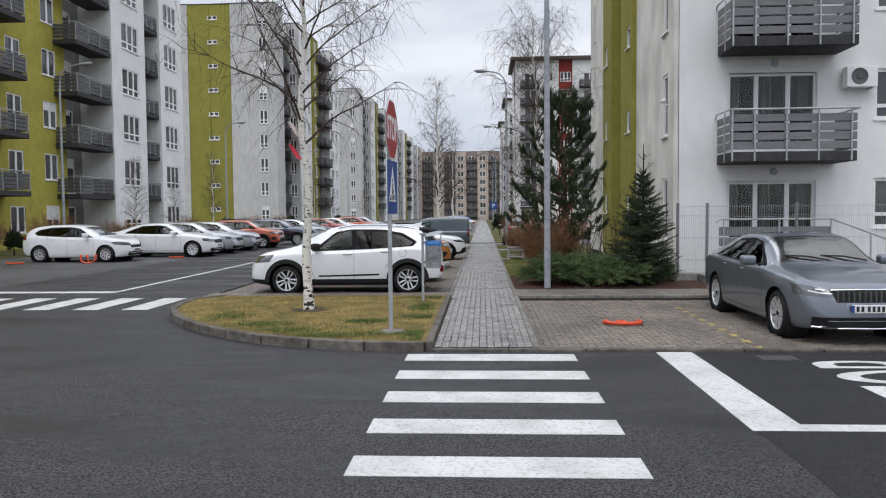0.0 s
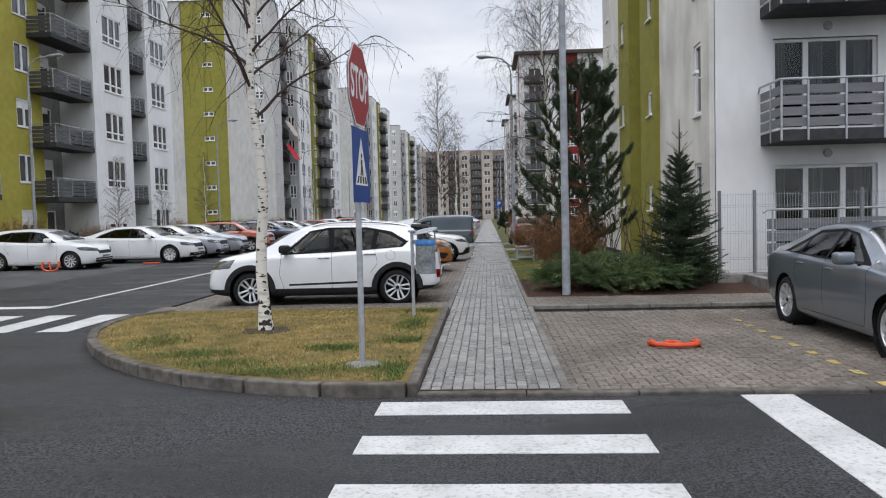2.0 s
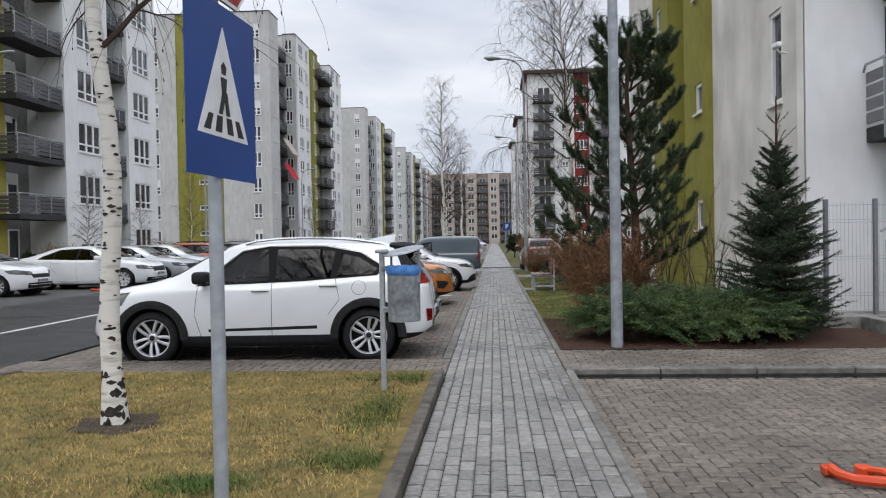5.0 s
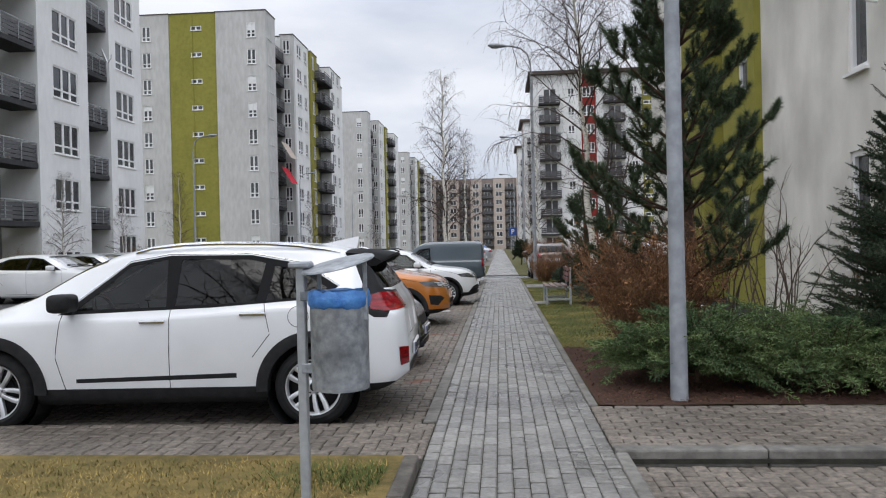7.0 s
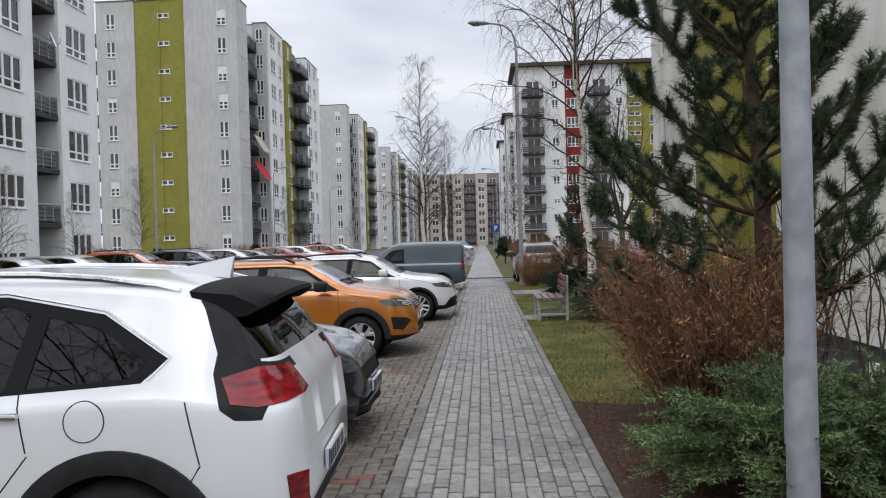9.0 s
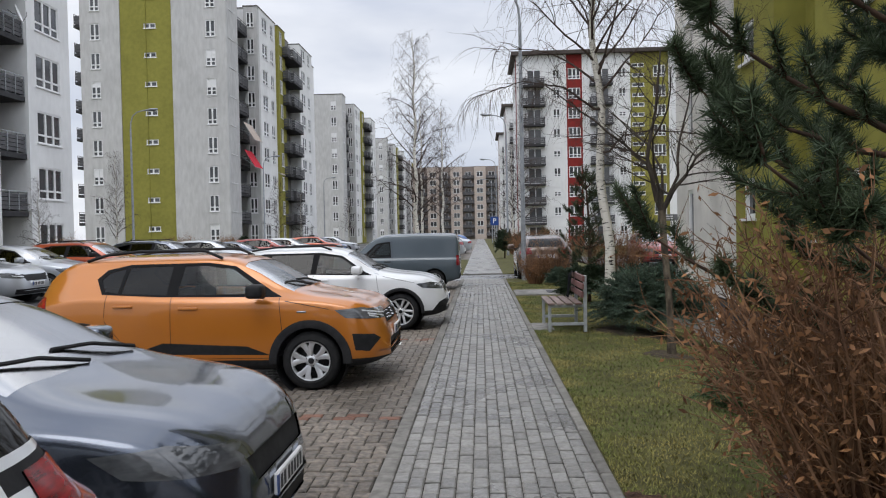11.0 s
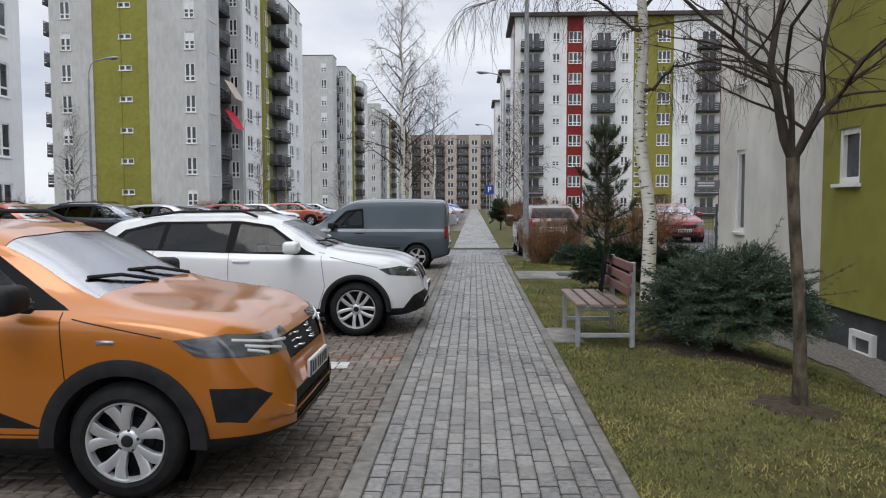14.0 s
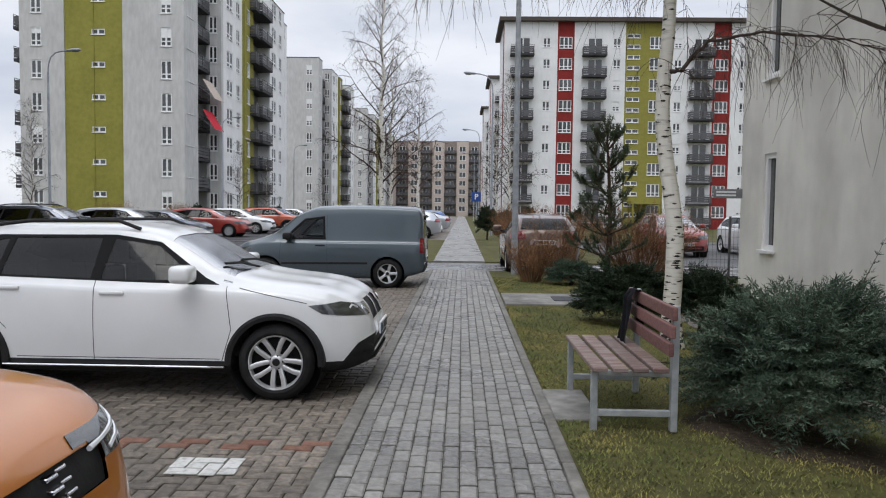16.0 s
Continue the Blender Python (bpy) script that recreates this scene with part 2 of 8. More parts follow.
M_WOOD2 = mat("bench_back_wood", (0.24, 0.125, 0.115), 0.6, (0.17, 0.085, 0.08), 3, 8, 0.3, 60, stretch=(2, 12, 12), obrand=0.12)
M_AWN = mat("awning_beige", (0.50, 0.42, 0.36), 0.9)
M_AWNR = mat("awning_red", (0.55, 0.03, 0.05), 0.9)
M_GLASS = glass_mat("clear_glass", (0.72, 0.76, 0.76))


# ---- mesh helpers ----
def box(bm, x0, y0, z0, x1, y1, z1, m=None):
    vs = [bm.verts.new((x, y, z)) for z in (z0, z1) for y in (y0, y1) for x in (x0, x1)]
    if m is not None:
        for v in vs:
            v.co = m @ v.co
    for f in ((0, 2, 3, 1), (4, 5, 7, 6), (0, 1, 5, 4), (1, 3, 7, 5), (3, 2, 6, 7), (2, 0, 4, 6)):
        bm.faces.new([vs[i] for i in f])


def soft_box(bm, x0, y0, z0, x1, y1, z1, r=0.008, seg=1, m=None):
    b2 = bmesh.new()
    box(b2, x0, y0, z0, x1, y1, z1)
    bmesh.ops.bevel(b2, geom=b2.edges[:], offset=r, segments=seg, affect="EDGES", profile=0.5)
    if m is not None:
        b2.transform(m)
    add_bm(bm, b2)


def add_bm(bm, b2):
    vm = [bm.verts.new(v.co) for v in b2.verts]
    b2.verts.index_update()
    for f in b2.faces:
        bm.faces.new([vm[v.index] for v in f.verts])
    b2.free()


def tube(bm, p0, p1, r0, r1, n=8, caps=True):
    p0, p1 = Vector(p0), Vector(p1)
    q = (p1 - p0).to_track_quat("Z", "Y")
    a = [bm.verts.new(p0 + q @ Vector((r0 * math.cos(6.28318 * i / n), r0 * math.sin(6.28318 * i / n), 0))) for i in range(n)]
    b = [bm.verts.new(p1 + q @ Vector((r1 * math.cos(6.28318 * i / n), r1 * math.sin(6.28318 * i / n), 0))) for i in range(n)]
    for i in range(n):
        bm.faces.new((a[i], a[(i + 1) % n], b[(i + 1) % n], b[i]))
    if caps:
        bm.faces.new(a[::-1])
        bm.faces.new(b)


def pipe(bm, pts, r, n=8, radii=None):
    """A tube along a polyline, with mitred joints."""
    pts = [Vector(p) for p in pts]
    rings = []
    for i, p in enumerate(pts):
        d = (pts[min(i + 1, len(pts) - 1)] - pts[max(i - 1, 0)]).normalized()
        q = d.to_track_quat("Z", "Y")
        rr = radii[i] if radii else r
        rings.append([bm.verts.new(p + q @ Vector((rr * math.cos(6.28318 * k / n), rr * math.sin(6.28318 * k / n), 0))) for k in range(n)])
    for a, b in zip(rings, rings[1:]):
        best = min(range(n), key=lambda s: sum((a[k].co - b[(k + s) % n].co).length for k in range(n)))
        for k in range(n):
            bm.faces.new((a[k], a[(k + 1) % n], b[(k + 1 + best) % n], b[(k + best) % n]))
    bm.faces.new(rings[0][::-1])
    bm.faces.new(rings[-1])


def lathe(bm, prof, n=24, axis="Z", m=None):
    """Turns a profile of (radius, height) round an axis."""
    rings = []
    for r, h in prof:
        ring = []
        for i in range(n):
            a = 6.283185 * i / n
            c = Vector((r * math.cos(a), r * math.sin(a), h)) if axis == "Z" else Vector((r * math.cos(a), h, r * math.sin(a)))
            ring.append(bm.verts.new(m @ c if m is not None else c))
        rings.append(ring)
    for a, b in zip(rings, rings[1:]):
        for i in range(n):
            bm.faces.new((a[i], a[(i + 1) % n], b[(i + 1) % n], b[i]))
    return rings


def prism(bm, pts, z0, z1, top_only=False):
    """A plan outline, counter-clockwise, raised from z0 to z1."""
    a = [bm.verts.new((x, y, z0)) for x, y in pts]
    b = [bm.verts.new((x, y, z1)) for x, y in pts]
    bm.faces.new(b)
    if not top_only:
        bm.faces.new(a[::-1])
    for i in range(len(pts)):
        j = (i + 1) % len(pts)
        bm.faces.new((a[i], a[j], b[j], b[i]))


def mesh_of(name, bm, material, smooth=False, recalc=True):
    if recalc:
        bmesh.ops.recalc_face_normals(bm, faces=bm.faces[:])
    me = bpy.data.meshes.new(name)
    bm.to_mesh(me)
    bm.free()
    if smooth:
        me.shade_smooth()
        me.set_sharp_from_angle(angle=radians(38))
    me.materials.append(material)
    return me


def part(name, bm, material, parent=None, label="", smooth=False, m=None, recalc=True):
    """One mesh object from a bmesh (or a mesh that is already made) under a thing or a part."""
    me = bm if isinstance(bm, bpy.types.Mesh) else mesh_of(name, bm, material, smooth, recalc)
    ob = new(name, me)
    if parent is not None:
        ob.parent = parent
    if m is not None:
        ob.matrix_basis = m
    if label:
        ob["label"] = label
    return ob


def thing(name, m=None, label="", category="", group="", kind=""):
    ob = new(name)
    ob.empty_display_size = 0.2
    if m is not None:
        ob.matrix_basis = m
    return tagged(ob, label, category, group, kind)


def struct(name, bm, material, label="", category="", smooth=False, recalc=True):
    return tagged(part(name, bm, material, None, "", smooth, None, recalc), label, category, "", "structure")

# ---- ground, roads, kerbs ----
PL, PR = -0.71, 0.58            # inner edges of the footpath
ROAD_Z, LOT_Z, BAY_Z = -0.05, -0.05, -0.085


def sheet(name, material, x0, y0, x1, y1, z, label="", category="ground"):
    bm = bmesh.new()
    prism(bm, [(x0, y0), (x1, y0), (x1, y1), (x0, y1)], z - 0.03, z)
    return struct(name, bm, material, label, category)


bm = bmesh.new()
prism(bm, [(-2500, -2500), (2500, -2500), (2500, 2500), (-2500, 2500)], -1.2, -0.72)
struct("ground", bm, M_TURF2, "flat turf ground that reaches to the horizon", "ground")
sheet("road", M_ASPHALT, -60, -30, 70, 9.72, ROAD_Z, "dark damp asphalt road with white crossings", "road")
# darker sheet added over the road, right of the lane line
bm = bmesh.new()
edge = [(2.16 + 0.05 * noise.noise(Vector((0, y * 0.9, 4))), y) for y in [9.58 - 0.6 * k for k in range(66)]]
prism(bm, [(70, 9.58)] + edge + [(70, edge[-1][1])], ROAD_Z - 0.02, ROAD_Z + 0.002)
struct("road_patch", bm, M_ASPHALT_DARK, "darker asphalt beside the crossing", "road")
sheet("road_side_street", M_ASPHALT, -12.4, 9.72, -6.15, 260, ROAD_Z - 0.002, "damp asphalt side street between parked cars", "road")
sheet("road_corner", M_ASPHALT, -6.15, 9.72, -0.83, 15.4, ROAD_Z - 0.003, "asphalt round the grass island", "road")
sheet("road_parking_far", M_ASPHALT_OLD, -20.5, 9.72, -12.4, 260, ROAD_Z - 0.006, "worn asphalt parking strip", "road")
sheet("road_crossing_path", M_WET, -6.15, 41.2, 60, 44.4, ROAD_Z - 0.004, "worn asphalt drive across the footpath", "road")
sheet("road_far_lot", M_ASPHALT_OLD, 5.0, 44.4, 60, 62, ROAD_Z - 0.008, "asphalt parking lot beside the drive", "road")


def stripe(x0, y0, x1, y1, z=ROAD_Z):
    bm = bmesh.new()
    prism(bm, [(x0, y0), (x1, y0), (x1, y1), (x0, y1)], z, z + 0.005)
    return bm


crossing = thing("zebra_crossing", pose(0, 0, 0), "white zebra crossing painted on dark asphalt", "road marking")
for i in range(7):
    y = 9.03 - 1.0 * i
    part("stripe", stripe(-1.02, y, 1.07, y + 0.42), M_PAINT, crossing)
crossing_side = thing("zebra_crossing", pose(0, 0, 0), "white zebra crossing across the side street", "road marking")
for i in range(6):
    x = -6.45 - 0.97 * i
    part("stripe", stripe(x - 0.5, 13.9, x, 15.85), M_PAINT, crossing_side)
marks = thing("lane_marking", pose(0, 0, 0), "white painted lane lines on asphalt", "road marking")
part("lane_line", stripe(2.12, 6.16, 2.57, 9.6), M_PAINT, marks)
part("lane_line", stripe(2.575, 6.16, 30, 6.35), M_PAINT, marks)
part("lane_line", stripe(-8.75, 17.35, -8.62, 120), M_PAINT, marks)
part("lane_line", stripe(-12.0, 16.95, -8.62, 17.3), M_PAINT, marks)
# painted word at the give-way line: reads as tall white letter shapes
word = thing("road_letters", pose(4.76, 7.9, ROAD_Z, 0, 0, 90), "tall white stop lettering painted on asphalt", "road marking")
cu = bpy.data.curves.new("letters", "FONT")
cu.body, cu.size, cu.extrude, cu.align_x, cu.align_y = "STOP", 0.72, 0.0025, "CENTER", "CENTER"
tmp = new("letters_tmp", cu)
dg = bpy.context.evaluated_depsgraph_get()
me = bpy.data.meshes.new_from_object(tmp.evaluated_get(dg))
bpy.data.objects.remove(tmp)
me.transform(Matrix.Translation((0, 0, 0.003)) @ Matrix.Diagonal((1.35, 3.7, 1, 1)))
me.materials.clear()
me.materials.append(M_PAINT)
part("letter", me, M_PAINT, word)

# drain grate in the gutter
drain = thing("drain_grate", pose(3.48, 9.2, ROAD_Z), "dark cast-iron drain grate sunk in asphalt", "drain")
bm = bmesh.new()
box(bm, -0.24, -0.17, 0.0, 0.24, 0.17, 0.004)
part("frame_plate", bm, M_SBLACK, drain)
for i in range(7):
    bm = bmesh.new()
    soft_box(bm, -0.2 + 0.06 * i, -0.14, 0.004, -0.165 + 0.06 * i, 0.14, 0.014, 0.003)
    part("bar", bm, M_SLATD, drain)


def kerb_run(name, pts, width, z0, z1, step=0.98, label="", material=M_EDGE):
    """Concrete kerbstones end to end along a polyline; width goes to the left of the way."""
    top = tagged(thing(name, pose(0, 0, 0)), label, "kerb", "", "structure")
    run = [Vector((*p, 0)) for p in pts]
    dist = [0.0]
    for a, b in zip(run, run[1:]):
        dist.append(dist[-1] + (b - a).length)

    def at(s):
        for i in range(len(run) - 1):
            if s <= dist[i + 1] + 1e-6:
                return run[i].lerp(run[i + 1], (s - dist[i]) / (dist[i + 1] - dist[i]))
        return run[-1]
    count = max(1, round(dist[-1] / step))
    for k in range(count):
        a, b = at(dist[-1] * k / count), at(dist[-1] * (k + 1) / count)
        d = (b - a)
        ln = d.length
        bm = bmesh.new()
        soft_box(bm, 0.004, 0, z0, ln - 0.004, width, z1, 0.014, 2)
        ang = math.atan2(d.y, d.x)
        part("kerbstone", bm, material, top, "", False, Matrix.Translation(a) @ Matrix.Rotation(ang, 4, "Z"))
    return top


# footpath
bm = bmesh.new()
prism(bm, [(PL - 0.11, 9.72), (PR + 0.08, 9.72), (PR + 0.08, 41.2), (PL - 0.11, 41.2)], -0.13, -0.012)
path = struct("footpath", bm, M_JOINT, "narrow footpath of grey concrete pavers", "footpath")
bm = bmesh.new()
prism(bm, [(PL - 0.11, 44.4), (PR + 0.08, 44.4), (PR + 0.08, 190), (PL - 0.11, 190)], -0.13, -0.004)
struct("footpath_far", bm, M_PAVER, "far stretch of grey paved footpath", "footpath")
kerb_run("kerb_path_right", [(PR + 0.08, 17.07), (PR + 0.08, 41.2)], 0.08, -0.13, 0.012, 1.0, "flat concrete edging along the lawn")
kerb_run("kerb_path_left", [(PL, 16.51), (PL, 41.2)], 0.11, -0.13, 0.008, 1.0, "flat concrete edging along the parking bays")
kerb_run("kerb_bay_side", [(PR + 0.09, 9.72), (PR + 0.09, 15.6)], 0.09, -0.13, 0.006, 1.0, "flat concrete edging beside the parking bay")
kerb_run("kerb_front", [(PL - 0.02, 9.62), (30, 9.62)], 0.13, -0.14, -0.012, 1.0, "low dropped kerb along the road", M_KERB)

# grass island with a raised, curved kerb
ISLE = [(-0.82, 15.35), (-0.82, 9.72), (-1.35, 9.72), (-1.9, 9.85), (-2.5, 10.02), (-3.1, 10.3), (-3.7, 10.72), (-4.25, 11.2), (-4.8, 11.85), (-5.3, 12.6), (-5.62, 13.3), (-5.8, 14.1), (-5.85, 14.7), (-5.7, 15.2), (-5.4, 15.38)]
bm = bmesh.new()
prism(bm, ISLE[::-1], -0.13, 0.055)
isle = struct("grass_island", bm, M_TURF, "dry yellow turf island inside a raised kerb", "lawn")
kerb_run("kerb_island", ISLE[1:], 0.12, -0.14, 0.075, 0.8, "weathered raised concrete kerb round the grass", M_KERB)
kerb_run("kerb_island_path", [(-0.82, 15.3), (-0.82, 9.66)], 0.10, -0.13, 0.075, 0.8, "raised concrete kerb between grass and footpath", M_KERB)

# block paving: the parking bays left of the path, the strip before them, and the bay across the road
strip = bmesh.new()
soft_box(strip, -6.1, 15.46, -0.2, PL - 0.114, 16.5, -0.014, 0.004)
walk_side = struct("footpath_side", strip, M_JOINT, "raised strip of grey-brown pavers beside the grass island", "footpath")
sheet("parking_bays", M_JOINT, -6.1, 15.4, PL - 0.11, 41.2, LOT_Z - 0.012, "parking bays paved with brown concrete blocks", "pavement")
sheet("parking_bay_side", M_JOINT, PR + 0.1, 9.75, 30, 15.62, BAY_Z - 0.012, "brown block-paved parking bay", "pavement")
sheet("pavement_strip", M_JOINT, PR + 0.082, 15.6, 30, 17.3, -0.045, "raised block-paved strip before the shrubs", "pavement")
kerb_run("kerb_bay_back", [(PR + 0.006, 15.61), (30, 15.61)], 0.13, -0.13, 0.016, 1.0, "concrete kerb at the back of the parking bay")

# lawns right of the path and far ones
def lawn_z(x, y):
    """The lawn lies level by the path and falls towards the house wall."""
    fall = min(1.0, max(0.0, (x - 1.9) / 2.6))
    along = min(1.0, max(0.0, (y - 20.5) / 3.0)) * min(1.0, max(0.0, (38.0 - y) / 2.0))
    return -0.015 - 0.55 * fall * fall * (3 - 2 * fall) * along + 0.018 * noise.noise(Vector((x * 0.9, y * 0.9, 0)))


def lawn_sheet(name, material, x0, x1, y0, y1, lift, label, category, keep=None, step=0.25):
    bm = bmesh.new()
    nx, ny = max(2, round((x1 - x0) / step)), max(2, round((y1 - y0) / step))
    vs = [[bm.verts.new((x0 + (x1 - x0) * i / nx, y0 + (y1 - y0) * j / ny, 0)) for i in range(nx + 1)] for j in range(ny + 1)]
    for row in vs:
        for v in row:
            v.co.z = lawn_z(v.co.x, v.co.y) + lift
    for j in range(ny):
        for i in range(nx):
            c = (vs[j][i].co + vs[j + 1][i + 1].co) / 2
            if keep is None or keep(c.x, c.y):
                bm.faces.new((vs[j][i], vs[j][i + 1], vs[j + 1][i + 1], vs[j + 1][i]))
    for v in [v for v in bm.verts if not v.link_faces]:
        bm.verts.remove(v)
    return struct(name, bm, material, label, category, True, False)


def bed_edge(x):
    return 20.72 + 0.12 * math.sin(4 * x) + min(1.2, max(0.0, (x - 1.5) * 1.5))


lawn = lawn_sheet("lawn", M_TURF2, PR + 0.08, 5.6, 17.062, 41.2, 0.0, "damp winter lawn that falls to the house wall", "lawn")
lawn_sheet("mulch_bed", M_MULCH, PR + 0.085, 5.2, 17.064, 23.2, 0.022, "brown bark mulch under the shrubs", "soil",
           lambda x, y: y < bed_edge(x), 0.05)
lawn_sheet("gravel_strip", M_GRAVEL, 3.9, 5.2, 22.5, 36.5, 0.015, "pebble strip along the foot of the wall", "gravel", lambda x, y: x > 4.05 + 0.12 * math.sin(2.2 * y), 0.1)
sheet("lawn_behind", M_TURF2, 5.6, 36.6, 60, 41.2, -0.1, "grass behind the house", "lawn")
sheet("yard_side", M_CONC, 5.6, 17.07, 30, 21.0, 0.05, "paved yard before the house", "pavement")
sheet("lawn_far_right", M_TURF2, PR + 0.08, 44.4, 4.6, 190, -0.02, "far lawn beside the footpath", "lawn")
sheet("lawn_far_left", M_TURF2, -6.1, 44.4, PL - 0.11, 60, -0.03, "far grass beside the parking bays", "lawn")
sheet("pavement_far_left", M_BLOCK, -6.1, 60, PL - 0.11, 190, -0.035, "far block-paved parking bays", "pavement")
sheet("lawn_block_left", M_TURF2, -60, 9.72, -20.5, 260, -0.03, "planted strip before the apartment blocks", "lawn")

# ---- apartment blocks ----
FACE_S = Matrix.Identity(4)                       # a wall that looks to -y
FACE_E = Matrix.Rotation(radians(90), 4, "Z")     # looks to +x, runs along +y
FACE_W = Matrix.Rotation(radians(-90), 4, "Z")    # looks to -x, runs along -y


def wall_mesh(u0, u1, z0, z1, depth, holes, material, reveal=0.16):
    """A hollow bay: front with true openings and their reveals, sides, top and back."""
    bm = bmesh.new()
    us = sorted({u0, u1, *[h[0] for h in holes], *[h[1] for h in holes]})
    zs = sorted({z0, z1, *[h[2] for h in holes], *[h[3] for h in holes]})
    grid = {}

    def v(u, z):
        if (u, z) not in grid:
            grid[u, z] = bm.verts.new((u, 0, z))
        return grid[u, z]
    for a, b in zip(us, us[1:]):
        for c, d in zip(zs, zs[1:]):
            mu, mz = (a + b) / 2, (c + d) / 2
            if not any(h[0] < mu < h[1] and h[2] < mz < h[3] for h in holes):
                bm.faces.new((v(a, c), v(b, c), v(b, d), v(a, d)))
    for a, b, c, d in holes:
        f = [(a, c), (b, c), (b, d), (a, d)]
        q = [bm.verts.new((u, reveal, z)) for u, z in f]
        p = [bm.verts.new((u, 0, z)) for u, z in f]
        for i in range(4):
            bm.faces.new((p[i], p[(i + 1) % 4], q[(i + 1) % 4], q[i]))
    c = [bm.verts.new(p) for p in ((u0, 0, z0), (u0, 0, z1), (u1, 0, z1), (u1, 0, z0), (u0, depth, z0), (u0, depth, z1), (u1, depth, z1), (u1, depth, z0))]
    for f in ((0, 1, 5, 4), (3, 7, 6, 2), (1, 2, 6, 5), (4, 5, 6, 7)):
        bm.faces.new([c[i] for i in f])
    bmesh.ops.remove_doubles(bm, verts=bm.verts[:], dist=0.0004)
    return mesh_of("wall", bm, material, False, False)


WIN = {}


def window(parent, m, w, h, style="two", sill=True, curtain=0):
    """A white plastic window: frame (the part), pane, sill, curtain or blind behind the pane."""
    key = (round(w, 2), round(h, 2), style)
    if key not in WIN:
        bm = bmesh.new()
        t = 0.085
        for x0, z0, x1, z1 in ((0, 0, t, h), (w - t, 0, w, h), (t, 0, w - t, t), (t, h - t, w - t, h)):
            box(bm, x0, 0.03, z0, x1, 0.13, z1)
        cols = {"two": (0.5,), "three": (0.36, 0.68), "low": (0.5,), "one": ()}[style]
        for c in cols:
            box(bm, w * c - 0.075, 0.027, t, w * c + 0.075, 0.125, h - t)
        if style in ("low", "three"):
            box(bm, t, 0.033, h * 0.27 - 0.05, w - t, 0.122, h * 0.27 + 0.05)
        fr = mesh_of("window", bm, M_PVC)
        bm = bmesh.new()
        box(bm, t, 0.085, t, w - t, 0.095, h - t)
        pn = mesh_of("pane", bm, M_PANE)
        bm = bmesh.new()
        box(bm, -0.05, -0.07, -0.05, w + 0.05, 0.06, -0.002)
        sl = mesh_of("sill", bm, M_PVC)
        WIN[key] = fr, pn, sl
    fr, pn, sl = WIN[key]
    ob = part("window", fr, None, parent, "", False, m)
    part("pane", pn, None, ob)
    if sill:
        part("sill", sl, None, ob)
    if curtain:
        bm = bmesh.new()
        hh = h * curtain
        box(bm, 0.06, 0.07, h - 0.06 - hh, w - 0.06, 0.083, h - 0.06)
        part("blind", bm, M_PVC, ob, "white roller blind, part lowered")
    return ob


BAL = {}


def balcony(parent, m, w, d, h=1.05, fine=True, slab_h=0.28, slat=None, sides=True):
    """A balcony out of the wall plane: slab, posts, slats, top rail. Local -y points out."""
    key = (round(w, 2), round(d, 2), fine, h)
    slat = slat or M_SLATD
    if key not in BAL:
        bm = bmesh.new()
        soft_box(bm, 0, -d, -slab_h, w, 0, 0, 0.015)
        slab = mesh_of("slab", bm, M_SLAB)
        bm = bmesh.new()
        pipe(bm, [(0.04, 0, h), (0.04, -d + 0.04, h), (w - 0.04, -d + 0.04, h), (w - 0.04, 0, h)], 0.025, 6)
        rail = mesh_of("top_rail", bm, M_GALV, True)
        bm = bmesh.new()
        box(bm, -0.02, -0.02, -0.05, 0.02, 0.02, h)
        post = mesh_of("post", bm, M_GALV)
        n = 4 if fine else 3
        slats = []
        for i in range(n):
            z0 = 0.1 + (h - 0.2) * i / n
            bm = bmesh.new()
            z1 = z0 + (h - 0.2) / n - 0.035
            box(bm, 0.05, -d + 0.06, z0, w - 0.05, -d + 0.085, z1)
            box(bm, 0.05, -d + 0.085, z0, 0.075, -0.02, z1)
            box(bm, w - 0.075, -d + 0.085, z0, w - 0.05, -0.02, z1)
            slats.append(mesh_of("slat", bm, slat))
        if not fine:                    # far away: the railing reads as one panel
            slats = slats[:0]
            bm = bmesh.new()
            for i in range(3):
                z0 = 0.1 + (h - 0.2) * i / 3
                z1 = z0 + (h - 0.2) / 3 - 0.035
                box(bm, 0.05, -d + 0.06, z0, w - 0.05, -d + 0.085, z1)
                box(bm, 0.05, -d + 0.085, z0, 0.075, -0.02, z1)
                box(bm, w - 0.075, -d + 0.085, z0, w - 0.05, -0.02, z1)
            for u in (0.04, w * 0.5, w - 0.04):
                box(bm, u - 0.02, -d + 0.02, -0.05, u + 0.02, -d + 0.06, h)
            box(bm, 0.02, -d + 0.02, h, w - 0.02, -d + 0.07, h + 0.04)
            rail = mesh_of("railing", bm, slat)
        BAL[key] = slab, rail, post, slats
    slab, rail, post, slats = BAL[key]
    ob = part("balcony", slab, None, parent, "", False, m)
    part("top_rail" if fine else "railing", rail, None, ob)
    for u in (0.04, w * 0.35, w * 0.68, w - 0.04) if fine else ():
        part("post", post, None, ob, "", False, Matrix.Translation((u, -d + 0.03, 0)))
    for s in slats:
        part("slat", s, None, ob)
    return ob


